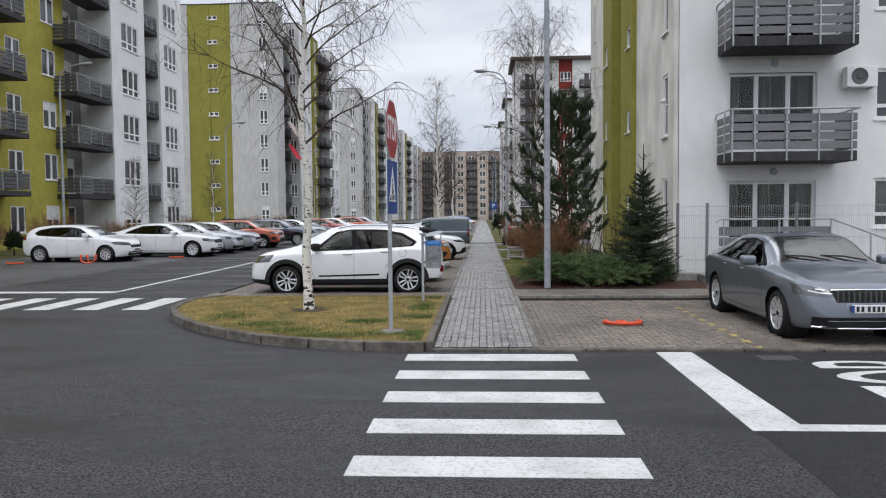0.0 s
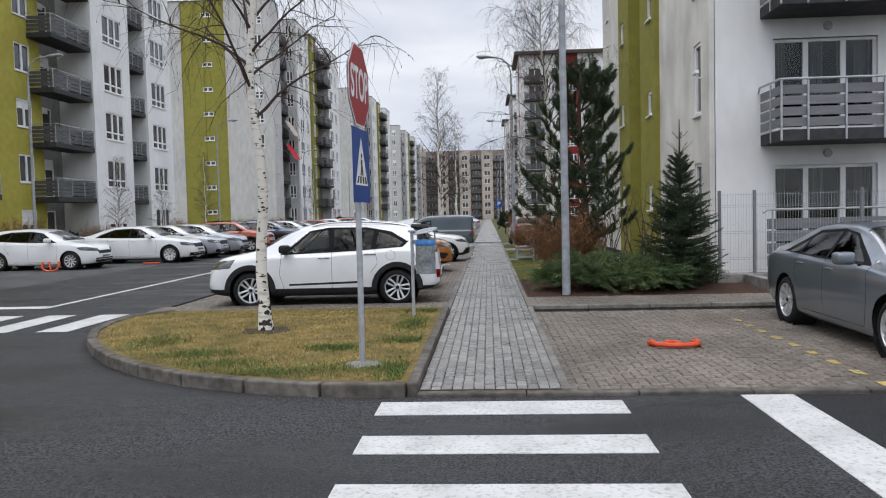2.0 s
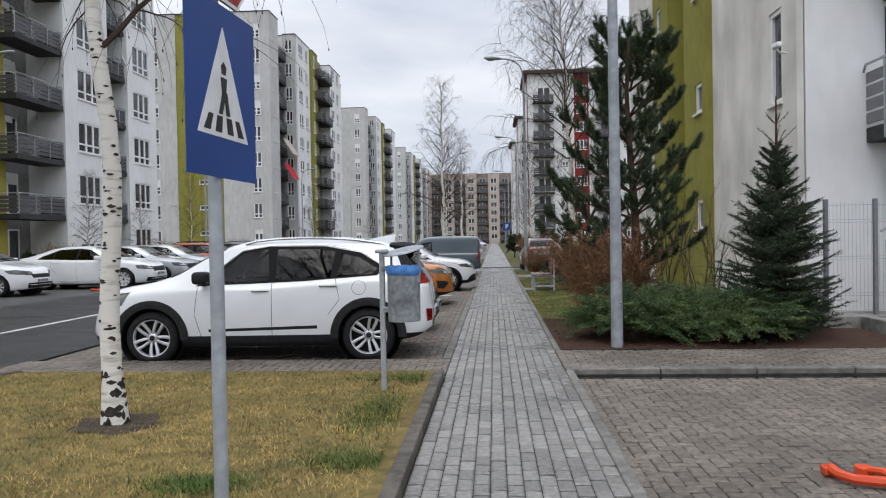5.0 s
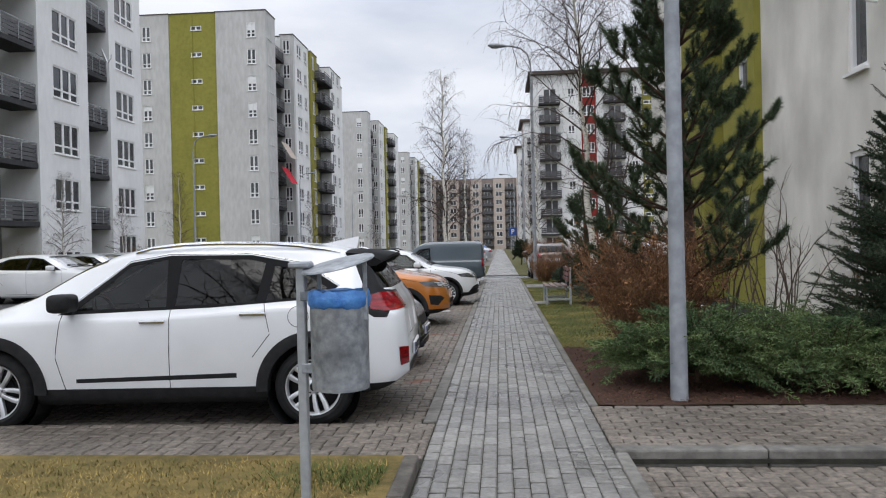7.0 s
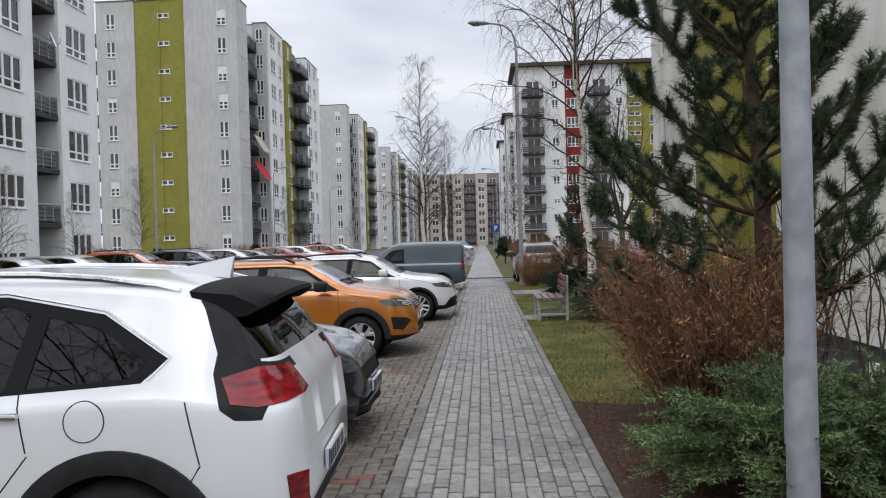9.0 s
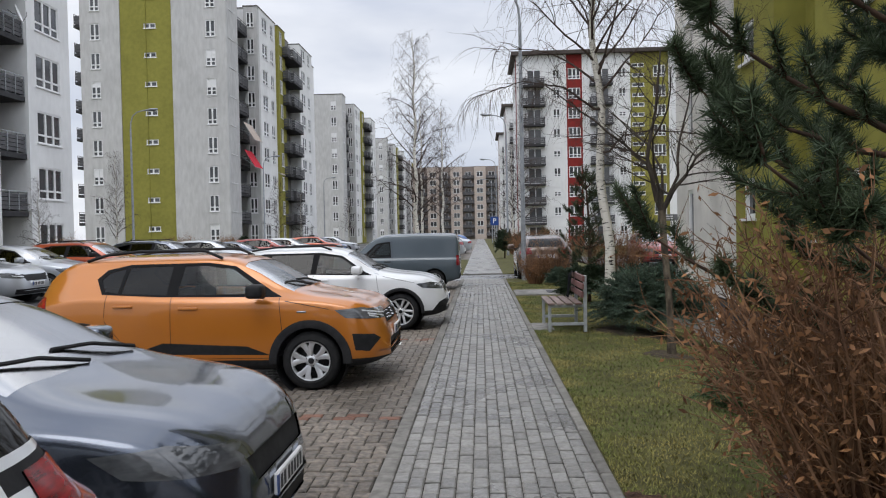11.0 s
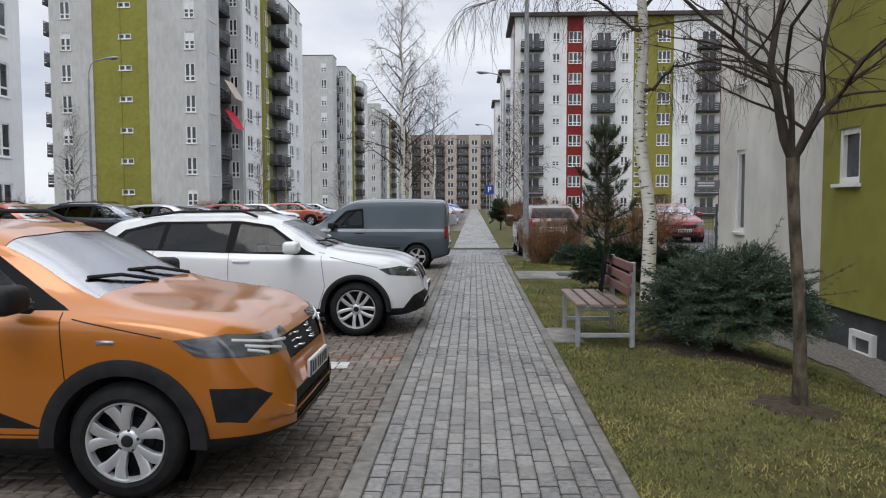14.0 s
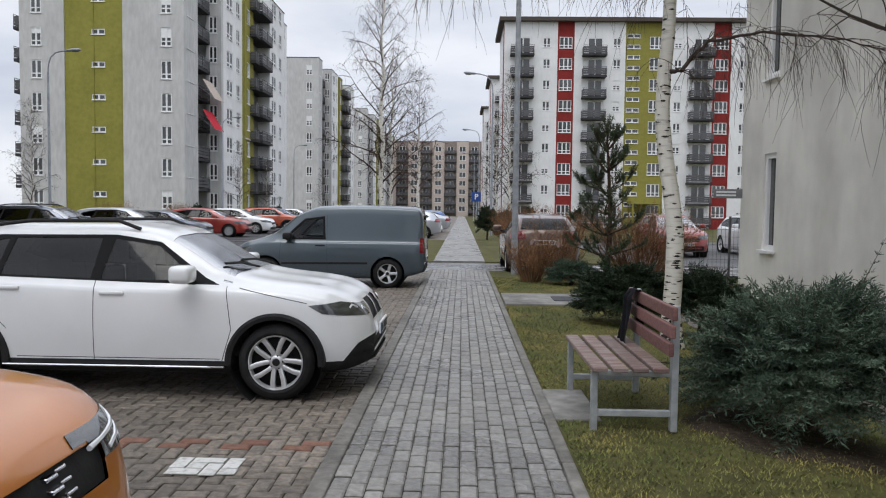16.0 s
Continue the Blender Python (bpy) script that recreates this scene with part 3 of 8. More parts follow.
def bay(parent, base, u0, u1, z0, z1, y, depth, material, wins=(), cap=True, doors=()):
    """One wall bay at set-back y (local), with its windows: (u, z, w, h, style, curtain)."""
    m = base @ Matrix.Translation((0, y, 0))
    part("wall", wall_mesh(u0, u1, z0, z1, depth, [(a, a + w, z, z + h) for a, z, w, h, *_ in wins] + list(doors), material), None, parent, "", False, m)
    for a, z, w, h, style, *cur in wins:
        window(parent, m @ Matrix.Translation((a, 0, z)), w, h, style, True, cur[0] if cur else 0)
    if cap:
        bm = bmesh.new()
        box(bm, u0 - 0.06, -0.06, z1, u1 + 0.06, depth, z1 + 0.09)
        part("roof", bm, M_ROOF, parent, "", False, m)


rnd = random.Random(7)


def blind():
    return rnd.choice((0, 0, 0, 0, 0, 0, 0, 0, 0.3, 0.5))


# block beside the side street: olive green and white bays with grey balconies
FH = 3.05
house = thing("apartment_building", Matrix.Translation((-24, 0, 0)) @ FACE_E, "olive green and white apartment block with grey balconies", "building")
I4 = Matrix.Identity(4)
N1 = 8
TOP = 25.6
bay(house, I4, 20, 42.3, -0.7, TOP, 1.5, 9, M_OLIVE_LIFT, [(u, 0.85 + FH * k, 1.35, 1.5, "two", blind()) for k in range(N1) for u in (39.2,) if True] + [(36.0, 0.6 + FH * k, 1.5, 1.9, "two", 0.3) for k in range(1, N1)], True, [(34.6, 38.0, -0.1, 2.55)])
bay(house, I4, 42.3, 44.9, -0.7, TOP, 1.5, 9, M_OLIVE_LIFT, [(42.55, 0.85 + FH * k, 1.4, 1.55, "two", blind()) for k in range(N1)])
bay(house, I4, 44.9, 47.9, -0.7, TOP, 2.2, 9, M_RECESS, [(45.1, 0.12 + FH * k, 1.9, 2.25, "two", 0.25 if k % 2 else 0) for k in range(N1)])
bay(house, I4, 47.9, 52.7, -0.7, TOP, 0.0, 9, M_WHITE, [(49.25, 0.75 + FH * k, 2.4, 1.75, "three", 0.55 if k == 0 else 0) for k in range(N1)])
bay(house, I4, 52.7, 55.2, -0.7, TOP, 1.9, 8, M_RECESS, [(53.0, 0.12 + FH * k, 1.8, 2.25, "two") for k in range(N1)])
bay(house, I4, 55.2, 59.3, -0.7, TOP, 0.0, 9, M_WHITE, [(55.95, 0.75 + FH * k, 2.3, 1.75, "three") for k in range(N1)])
for k in range(1, N1):
    z = FH * k + 0.05
    balcony(house, Matrix.Translation((43.7, 1.5, z)), 4.15, 1.45)
    balcony(house, Matrix.Translation((35.2, 1.5, z)), 3.6, 1.45)
    balcony(house, Matrix.Translation((52.72, 1.9, z)), 2.46, 1.75)
    bm = bmesh.new()
    box(bm, 45.0, 2.08, z + 1.95, 46.4, 2.2, z + 2.3)
    part("shutter_box", bm, M_PVC, house)
dish = thing("satellite_dish", pose(-23.75, 54.0, FH * 4 + 1.0, 0, 70, 20), "white satellite dish fixed to a balcony rail", "satellite dish")
bm = bmesh.new()
lathe(bm, [(0.02, 0.0), (0.2, 0.02), (0.36, 0.07), (0.46, 0.12), (0.47, 0.135), (0.36, 0.085), (0.2, 0.035), (0.02, 0.015)], 24)
part("bowl", bm, M_PVC, dish, "", True)
bm = bmesh.new()
pipe(bm, [(0.45, 0, 0.12), (0.2, 0, 0.42), (0.0, 0, 0.5)], 0.015, 6)
pipe(bm, [(0, 0, 0), (-0.1, 0, -0.15), (-0.35, 0, -0.3)], 0.02, 6)
part("feed_arm", bm, M_SLATD, dish)


def long_block(y0, label, full=True):
    """A block end-on to the side street: gable with a green stair strip, stepped street front."""
    b = thing("apartment_building", Matrix.Translation((-24.3, y0, 0)), label, "building", "apartment blocks along the side street")
    top, f = 26.6, 2.82
    zk = [25.0 - f * k for k in range(9)]
    gab = Matrix.Translation((0, 0, 0))
    bay(b, gab, -14.5, -10.55, -0.7, top, 0, 12, M_GREYW, [(-13.5, z - 1.2, 0.95, 1.6, "low", blind()) for z in zk])
    bay(b, gab, -10.55, -5.4, -0.7, top, 0.12, 11, M_GREEN, [(-8.2, z - 0.2, 1.2, 0.5, "two") for z in zk])
    bay(b, gab, -5.4, 0, -0.7, top, 0, 3.4, M_GREYW, [(-2.05, z - 1.2, 0.95, 1.6, "low", blind()) for z in zk])
    bm = bmesh.new()
    box(bm, -8.0, 0.06, -0.7, -7.95, 0.12, top)
    part("joint_strip", bm, M_GREEN, b)
    for z in zk[:-1]:
        balcony(b, Matrix.Translation((-14.5, 4.6, z - 2.0)) @ Matrix.Rotation(radians(-90), 4, "Z"), 3.0, 1.5, 1.05, False)
    e = FACE_E                    # street front, along +y
    bay(b, e, 0.4, 3.4, -0.7, top, 0.004, 6, M_WHITE, [(0.7, z - 1.2, 1.7, 1.6, "low") for z in zk])
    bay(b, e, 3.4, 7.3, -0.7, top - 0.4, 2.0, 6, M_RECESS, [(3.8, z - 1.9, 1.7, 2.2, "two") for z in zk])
    bay(b, Matrix.Translation((0, 7.3, 0)), -0.6, 0.9, -0.7, top - 0.6, 0, 0.6, M_GREYW, [(-0.3, z - 1.2, 0.8, 1.6, "low") for z in zk])
    bay(b, e, 7.9, 14.2, -0.7, top - 0.6, -0.9, 6, M_WHITE, [(u, z - 1.2, w, 1.6, "low") for z in zk for u, w in ((9.0, 1.9),)] + [(12.2, z - 1.2, 1.2, 1.6, "low") for z in zk])
    bay(b, e, 14.2, 17.4, -0.7, top - 0.8, -1.2, 6, M_LIME, [(14.9, z - 1.2, 1.2, 1.6, "two") for z in zk])
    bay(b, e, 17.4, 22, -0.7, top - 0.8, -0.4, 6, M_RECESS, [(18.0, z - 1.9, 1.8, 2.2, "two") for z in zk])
    bay(b, e, 22, 29, -0.7, top - 1.0, -1.8, 7, M_WHITE, [(23.0, z - 1.2, 2.0, 1.6, "low") for z in zk] + [(26.4, z - 1.2, 1.3, 1.6, "low") for z in zk])
    bay(b, e, 29, 35.5, -0.7, top - 1.0, -0.6, 7, M_WHITE, [(30.0, z - 1.2, 1.6, 1.6, "low") for z in zk] + [(33.0, z - 1.2, 1.4, 1.6, "low") for z in zk])
    for z in zk:
        if z < 4:
            continue
        balcony(b, e @ Matrix.Translation((3.42, 2.0, z - 2.05)), 3.86, 1.8, 1.05, False)
        balcony(b, e @ Matrix.Translation((16.0, -1.2, z - 2.05)), 1.4, 0.7, 1.05, False)
        balcony(b, e @ Matrix.Translation((17.5, -0.4, z - 2.05)), 4.4, 1.8, 1.05, False)
    return b


block_a = long_block(88.0, "pale grey apartment block with an olive stair strip and balconies")
for dy in (61.0, 124.0, 172.0):
    copy_thing(block_a, Matrix.Translation((-24.3, 88.0 + dy, 0)))
for (du, z, mt, lb) in ((5.4, 11.6, M_AWN, "beige sun awning hung over a balcony"), (5.4, 8.8, M_AWNR, "red sun awning hung over a balcony"), (15.6, 8.8, M_AWN, "cream sun awning hung over a balcony")):
    aw = thing("awning", pose(-24.3, 88 + du, z), lb, "awning")
    bm = bmesh.new()
    q = [bm.verts.new(p) for p in ((0.2, -1.4, 1.7), (0.2, 1.4, 1.7), (1.3, 1.4, -0.1), (1.3, -1.4, -0.1), (0.2, -1.4, 1.68), (0.2, 1.4, 1.68), (1.3, 1.4, -0.14), (1.3, -1.4, -0.14))]
    for f in ((0, 1, 2, 3), (7, 6, 5, 4), (0, 3, 7, 4), (1, 5, 6, 2), (3, 2, 6, 7), (0, 4, 5, 1)):
        bm.faces.new([q[i] for i in f])
    part("cloth", bm, mt, aw)
    bm = bmesh.new()
    pipe(bm, [(0.0, -1.4, 0.9), (1.3, -1.4, -0.12), (1.3, 1.4, -0.12), (0.0, 1.4, 0.9)], 0.02, 5)
    part("awning_arm", bm, M_GALV, aw)

# block with red and lime strips at the far end of the lawns
def strip_block(x0, y0, label, wide=46.0, only=99):
    b = thing("apartment_building", Matrix.Translation((x0, y0, 0)), label, "building", "blocks with red strips")
    top, f = 26.3, 2.76
    zk = [23.9 - f * k for k in range(9)]
    zm = [z - 1.0 for z in zk]
    def small(u, w=0.95):
        return [(u, z + 0.1, w, 1.25, "low", blind()) for z in zm]
    def door(u, w=1.9):
        return [(u, z - 0.85, w, 2.2, "two") for z in zm]
    cols = [(0, 7.0, M_WHITE, door(1.5) + small(5.1)), (7.0, 9.2, M_RED, [(7.25, z, 1.7, 1.5, "three") for z in zm]),
            (9.2, 15.9, M_WHITE, door(11.0) + small(14.3)), (15.9, 18.8, M_LIME, [(16.15, z + d, 1.7, 0.55, "two") for z in zm for d in (0.0, 1.4)]),
            (18.8, 21.2, M_LIME, [(19.1, z, 1.7, 1.6, "three") for z in zm]), (21.2, 27.4, M_WHITE, small(22.3) + door(24.9)),
            (27.4, 29.7, M_RED, [(27.7, z, 1.7, 1.5, "three") for z in zm]), (29.7, 36.0, M_WHITE, small(30.9) + door(33.2)), (36.0, wide, M_WHITE, small(37.2) + door(40.0))]
    for u0, u1, mt, wins in cols[:only]:
        bay(b, I4, u0, u1, -0.7, top, 0.15 if mt is not M_WHITE else 0.0, 12, mt, wins, False)
    for u in (0.75, 10.2, 24.2, 32.6, 39.3)[:only]:
        for z in zm:
            balcony(b, Matrix.Translation((u, 0, z - 0.9)), 3.1, 1.3, 1.05, False)
    bm = bmesh.new()
    box(bm, -0.7, -0.7, top, wide + 0.7, 12.7, top + 0.5)
    part("roof", bm, M_ROOF, b)
    bm = bmesh.new()
    box(bm, -0.05, 0.5, -0.7, -0.005, 2.0, top - 0.3)
    part("corner_strip", bm, M_RED, b)
    if only < 9:
        return b
    bm = bmesh.new()
    box(bm, 16.6, -2.2, 2.5, 20.6, 0.1, 2.9)
    for u in (16.8, 20.2):
        box(bm, u, -2.1, -0.7, u + 0.2, -1.9, 2.5)
    part("porch", bm, M_LIME, b)
    return b


red_block = strip_block(5.3, 123, "white apartment block with red and lime window strips")
strip_block(5.2, 166, "white apartment block far along the footpath", 8.0, 1)
strip_block(5.0, 208, "white apartment block far along the footpath", 8.0, 1)
far_b = thing("apartment_building", Matrix.Translation((-26, 272, 0)), "tan apartment block closing the far end of the street", "building")
for i in range(9):
    u = i * 4.0
    dark = i % 2
    bay(far_b, I4, u, u + 4.0, -0.7, 24.0, 0.8 if dark else 0, 10, M_TAND if dark else M_TAN, [(u + 0.9, 1.0 + 2.8 * k, 2.1, 1.7, "two") for k in range(8)])
    if dark:
        for k in range(8):
            balcony(far_b, Matrix.Translation((u + 0.05, 0.8, 0.5 + 2.8 * k)), 3.9, 1.3, 1.05, False)

# the near block beside the bay: white front with balconies, olive and greyish side
near = thing("apartment_building", Matrix.Translation((5.32, 21.0, 0)), "white and olive apartment block with grey slatted balconies", "building")
G = 2.93
NF = 8
TOPN = 0.3 + G * NF + 0.6
DOORS = [(1.32, 0.42 + G * k, 2.36, 2.12) for k in range(NF)]
WINS = [(5.2, 1.25 + G * k, 1.6, 1.35) for k in range(NF)]
part("wall", wall_mesh(0, 7.6, 0.05, TOPN, 7, [(a, a + w, z, z + h) for a, z, w, h in DOORS + WINS], M_WHITE, 0.2), None, near)
bm = bmesh.new()
box(bm, 7.6, 0.9, -0.7, 20, 12, TOPN)
part("wall", bm, M_WHITE, near)
for a, z, w, h in WINS:
    window(near, Matrix.Translation((a, 0.03, z)), w, h, "low", True, 0)
for k, (a, z, w, h) in enumerate(DOORS):
    bm = bmesh.new()
    t = 0.075
    for x0, z0, x1, z1 in ((0, 0, t, h), (w - t, 0, w, h), (t, 0, w - t, t), (t, h - t, w - t, h), (w * 0.30, t, w * 0.30 + 0.12, h - t), (w * 0.66, t, w * 0.66 + 0.12, h - t)):
        box(bm, x0, 0.09, z0, x1, 0.17, z1)
    dr = part("balcony_door", bm, M_PVC, near, "", False, Matrix.Translation((a, 0, z)))
    for x0, x1 in ((t, w * 0.30), (w * 0.30 + 0.12, w * 0.66), (w * 0.66 + 0.12, w - t)):
        bm = bmesh.new()
        box(bm, x0, 0.125, t, x1, 0.133, h - t)
        pn = part("pane", bm, M_GLASS, dr)
        pn.visible_shadow = False
    bm = bmesh.new()                                      # hanging folds
    n = 60
    for (c0, c1) in ((0.05, 0.42), (1.0, 1.3), (1.62, 1.8), (2.0, 2.32)):
        vs = []
        for i in range(n + 1):
            x = c0 + (c1 - c0) * i / n
            y = 0.42 + 0.035 * math.sin(x * 34 + k) + 0.02 * math.sin(x * 71)
            vs.append((bm.verts.new((x, y, 0.02)), bm.verts.new((x, y, h))))
        for p, q in zip(vs, vs[1:]):
            bm.faces.new((p[0], q[0], q[1], p[1]))
    part("curtain", bm, M_CURT, dr, "pale net curtain behind the glass", True, None, False)
    bm = bmesh.new()
    box(bm, 0.0, 0.02, h, w, 0.2, h + 0.17)
    part("shutter_box", bm, M_WHITE, dr)
    # near-black sheet close behind the curtain stands in for the room's shade
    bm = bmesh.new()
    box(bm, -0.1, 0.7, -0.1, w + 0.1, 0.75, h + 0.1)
    part("room_back", bm, M_ROOM_SHADE, dr)


def near_balcony(m, label):
    b = part("balcony", mesh_of("slab", (lambda bm: (soft_box(bm, 0, -1.25, -0.26, 3.45, 0, 0, 0.015), bm)[1])(bmesh.new()), M_SLAB), None, near, label, False, m)
    h = 1.08
    bm = bmesh.new()
    pipe(bm, [(-0.06, -0.04, h - 0.12), (-0.06, -0.12, h), (-0.04, -1.29, h), (3.49, -1.29, h), (3.51, -0.05, h)], 0.026, 8)
    part("top_rail", bm, M_GALV, b, "galvanised round top rail", True)
    for u, v in ((0.0, -1.27), (0.62, -1.27), (1.5, -1.27), (2.38, -1.27), (3.28, -1.27), (3.45, -0.7), (0.0, -0.65)):
        bm = bmesh.new()
        soft_box(bm, u - 0.02, v - 0.025, -0.24, u + 0.02, v + 0.02, h - 0.02, 0.004)
        part("post", bm, M_GALV, b)
    for i in range(4):
        z0 = 0.06 + 0.235 * i
        bm = bmesh.new()
        soft_box(bm, 0.0, -1.235, z0, 3.45, -1.21, z0 + 0.19, 0.006)
        soft_box(bm, -0.005, -1.21, z0, 0.02, -0.02, z0 + 0.19, 0.006)
        soft_box(bm, 3.43, -1.21, z0, 3.455, -0.02, z0 + 0.19, 0.006)
        part("slat", bm, M_SLAT, b)


for k in range(1, NF):
    near_balcony(Matrix.Translation((1.02, 0, 0.32 + G * k)) @ Matrix.Diagonal((0.91, 1, 1, 1)), "slatted grey balcony")
    bm = bmesh.new()
    lathe(bm, [(0.0, -0.07), (0.09, -0.06), (0.11, 0.0), (0.0, 0.0)], 12, "Y", Matrix.Translation((2.55, 0, 0.32 + G * k - 0.45)))
    part("wall_lamp", bm, M_GALV, near, "round grey wall lamp", True)
# side of the near block, stepping along the lawn
FAR = 37.0
side = thing("apartment_building", Matrix.Translation((5.2, FAR, 0)) @ FACE_W, "greyish render side wall with olive green bays", "building")


def yy(y):
    return FAR - y


SIDE = ((37.0, 31.5, 0.0, 6, M_BEIGE, (35.95, 0.5, 0.85, 1.65)), (31.5, 29.5, -0.28, 6, M_GREEN, (31.05, 0.6, 1.7, 0.75)), (29.5, 28.2, 0.25, 6, M_GREEN, (29.2, 0.8, 1.3, 1.3)),
        (28.2, 26.05, -0.16, 6, M_GREEN, (27.1, 0.6, 1.57, 0.75)), (26.05, 21.02, -0.02, 0.12, M_BEIGE, (22.3, 0.6, 0.95, 1.75)))
for y0, y1, off, deep, mt, (wy, ww, wz, wh) in SIDE:
    bay(side, I4, yy(y0), yy(y1), -0.02, TOPN, off, deep, mt, [(yy(wy), wz + G * k, ww, wh, "one", 0) for k in range(NF)])
    bm = bmesh.new()
    box(bm, yy(y0) + 0.02, off + 0.06, -0.85, yy(y1) - 0.02, off + (1.2 if deep > 1 else 0.12), -0.024)
    part("plinth", bm, M_PLINTH, side, "dark grey cement plinth")
for y, off in ((30.6, -0.22), (34.2, 0.06), (27.4, -0.10), (24.2, 0.04)):
    window(side, Matrix.Translation((yy(y), off - 0.09, -0.62)), 0.6, 0.36, "one", False)

# ---- vehicles ----
from mathutils.bvhtree import BVHTree

M_TYRE = mat("tyre_rubber", (0.013, 0.013, 0.014), 0.85, (0.022, 0.022, 0.022), 12, 5, 0.2, 60)
M_RIM = mat("alloy_rim", (0.66, 0.67, 0.68), 0.30, (0.54, 0.55, 0.57), 9, metal=0.6)
M_HOLLOW = mat("wheel_hollow_shade", (0.012, 0.012, 0.013), 0.6)
M_TRIM = mat("black_plastic_trim", (0.014, 0.014, 0.015), 0.6, (0.022, 0.022, 0.023), 14, 5, 0.1, 80, spec=0.4)
M_GLOSSB = mat("satin_black", (0.010, 0.010, 0.011), 0.72, spec=0.3)
M_CHROME = mat("chrome", (0.75, 0.76, 0.78), 0.12, metal=1.0)
M_LAMP = mat("headlamp_lens", (0.30, 0.315, 0.33), 0.08, (0.13, 0.135, 0.14), 4, 3, metal=0.4, coat=1.0, stretch=(1, 1, 3))
M_LAMPD = mat("headlamp_glass", (0.045, 0.048, 0.052), 0.06, (0.10, 0.105, 0.11), 9, 3, metal=0.2, coat=1.0, stretch=(1, 1, 3))
M_LED = mat("lamp_reflector", (0.82, 0.84, 0.86), 0.22, (0.70, 0.72, 0.75), 9, metal=0.3)
M_TAIL = mat("tail_lamp_lens", (0.30, 0.006, 0.010), 0.12, (0.10, 0.003, 0.005), 10, 3, coat=0.25, stretch=(1, 1, 5))
M_PLATE = mat("number_plate_white", (0.72, 0.72, 0.72), 0.45)
M_SEAT = mat("seat_fabric", (0.035, 0.035, 0.038), 0.9, (0.02, 0.02, 0.022), 30)
M_CGLASS = glass_mat("car_glass", (0.30, 0.34, 0.34), 0.015, 1.42)
M_CGLASSD = glass_mat("privacy_glass", (0.03, 0.034, 0.035), 0.015, 1.42)
M_WSCREEN = glass_mat("wet_windscreen", (0.40, 0.44, 0.44), 0.14, 9.0)


def paint(name, col, metal=0.0, rough=0.28):
    return mat(name, col, rough, [c * 0.94 for c in col], 1.5, 4, metal=metal, coat=0.9, stain=0.05, stain_scale=2.0)


P_WHITE = paint("white_paint", (0.74, 0.75, 0.76))
P_ORANGE = paint("orange_metallic_paint", (0.50, 0.165, 0.018), 0.25)
P_GREY = paint("blue_grey_metallic_paint", (0.155, 0.175, 0.205), 0.45)
P_VAN = paint("slate_blue_paint", (0.058, 0.080, 0.098), 0.2)
# black, lifted and blued: some of the sky's reflection is in the colour
P_BLACK = paint("black_paint_sky_tint", (0.09, 0.105, 0.135), 0.85, 0.2)
P_SILVER = paint("silver_paint", (0.42, 0.44, 0.47), 0.5)
P_RED = paint("red_paint", (0.30, 0.035, 0.025), 0.1)
P_REDO = paint("red_orange_paint", (0.42, 0.070, 0.022), 0.2)
P_BLUE = paint("blue_paint", (0.03, 0.09, 0.25), 0.2)
P_BROWN = paint("brown_paint", (0.11, 0.065, 0.045), 0.3)


def smooth_line(pts, xs, sig):
    """A smooth curve through the points with no overshoot, read at xs and rounded over a short length."""
    px, pz = np.array([p[0] for p in pts], float), np.array([p[1] for p in pts], float)
    h = np.diff(px)
    d = np.diff(pz) / h
    m = np.zeros(len(px))
    for i in range(1, len(px) - 1):
        if d[i - 1] * d[i] > 0:
            w1, w2 = 2 * h[i] + h[i - 1], h[i] + 2 * h[i - 1]
            m[i] = (w1 + w2) / (w1 / d[i - 1] + w2 / d[i])
    m[0], m[-1] = d[0], d[-1]
    fx = np.linspace(px[0], px[-1], 600)
    k = np.clip(np.searchsorted(px, fx, "right") - 1, 0, len(h) - 1)
    t = (fx - px[k]) / h[k]
    fz = (2 * t ** 3 - 3 * t ** 2 + 1) * pz[k] + (t ** 3 - 2 * t ** 2 + t) * h[k] * m[k] + (3 * t ** 2 - 2 * t ** 3) * pz[k + 1] + (t ** 3 - t ** 2) * h[k] * m[k + 1]
    n = max(1, int(0.6 * sig / (fx[1] - fx[0])))
    w = np.hanning(2 * n + 3)
    w /= w.sum()
    pad = np.concatenate([np.full(n + 1, fz[0]), fz, np.full(n + 1, fz[-1])])
    return np.interp(xs, fx, np.convolve(pad, w, "valid"))


def inside(pt, poly):
    x, y, hit = pt[0], pt[1], False
    for (x0, y0), (x1, y1) in zip(poly, poly[1:] + poly[:1]):
        if (y0 > y) != (y1 > y) and x < (x1 - x0) * (y - y0) / (y1 - y0) + x0:
            hit = not hit
    return hit


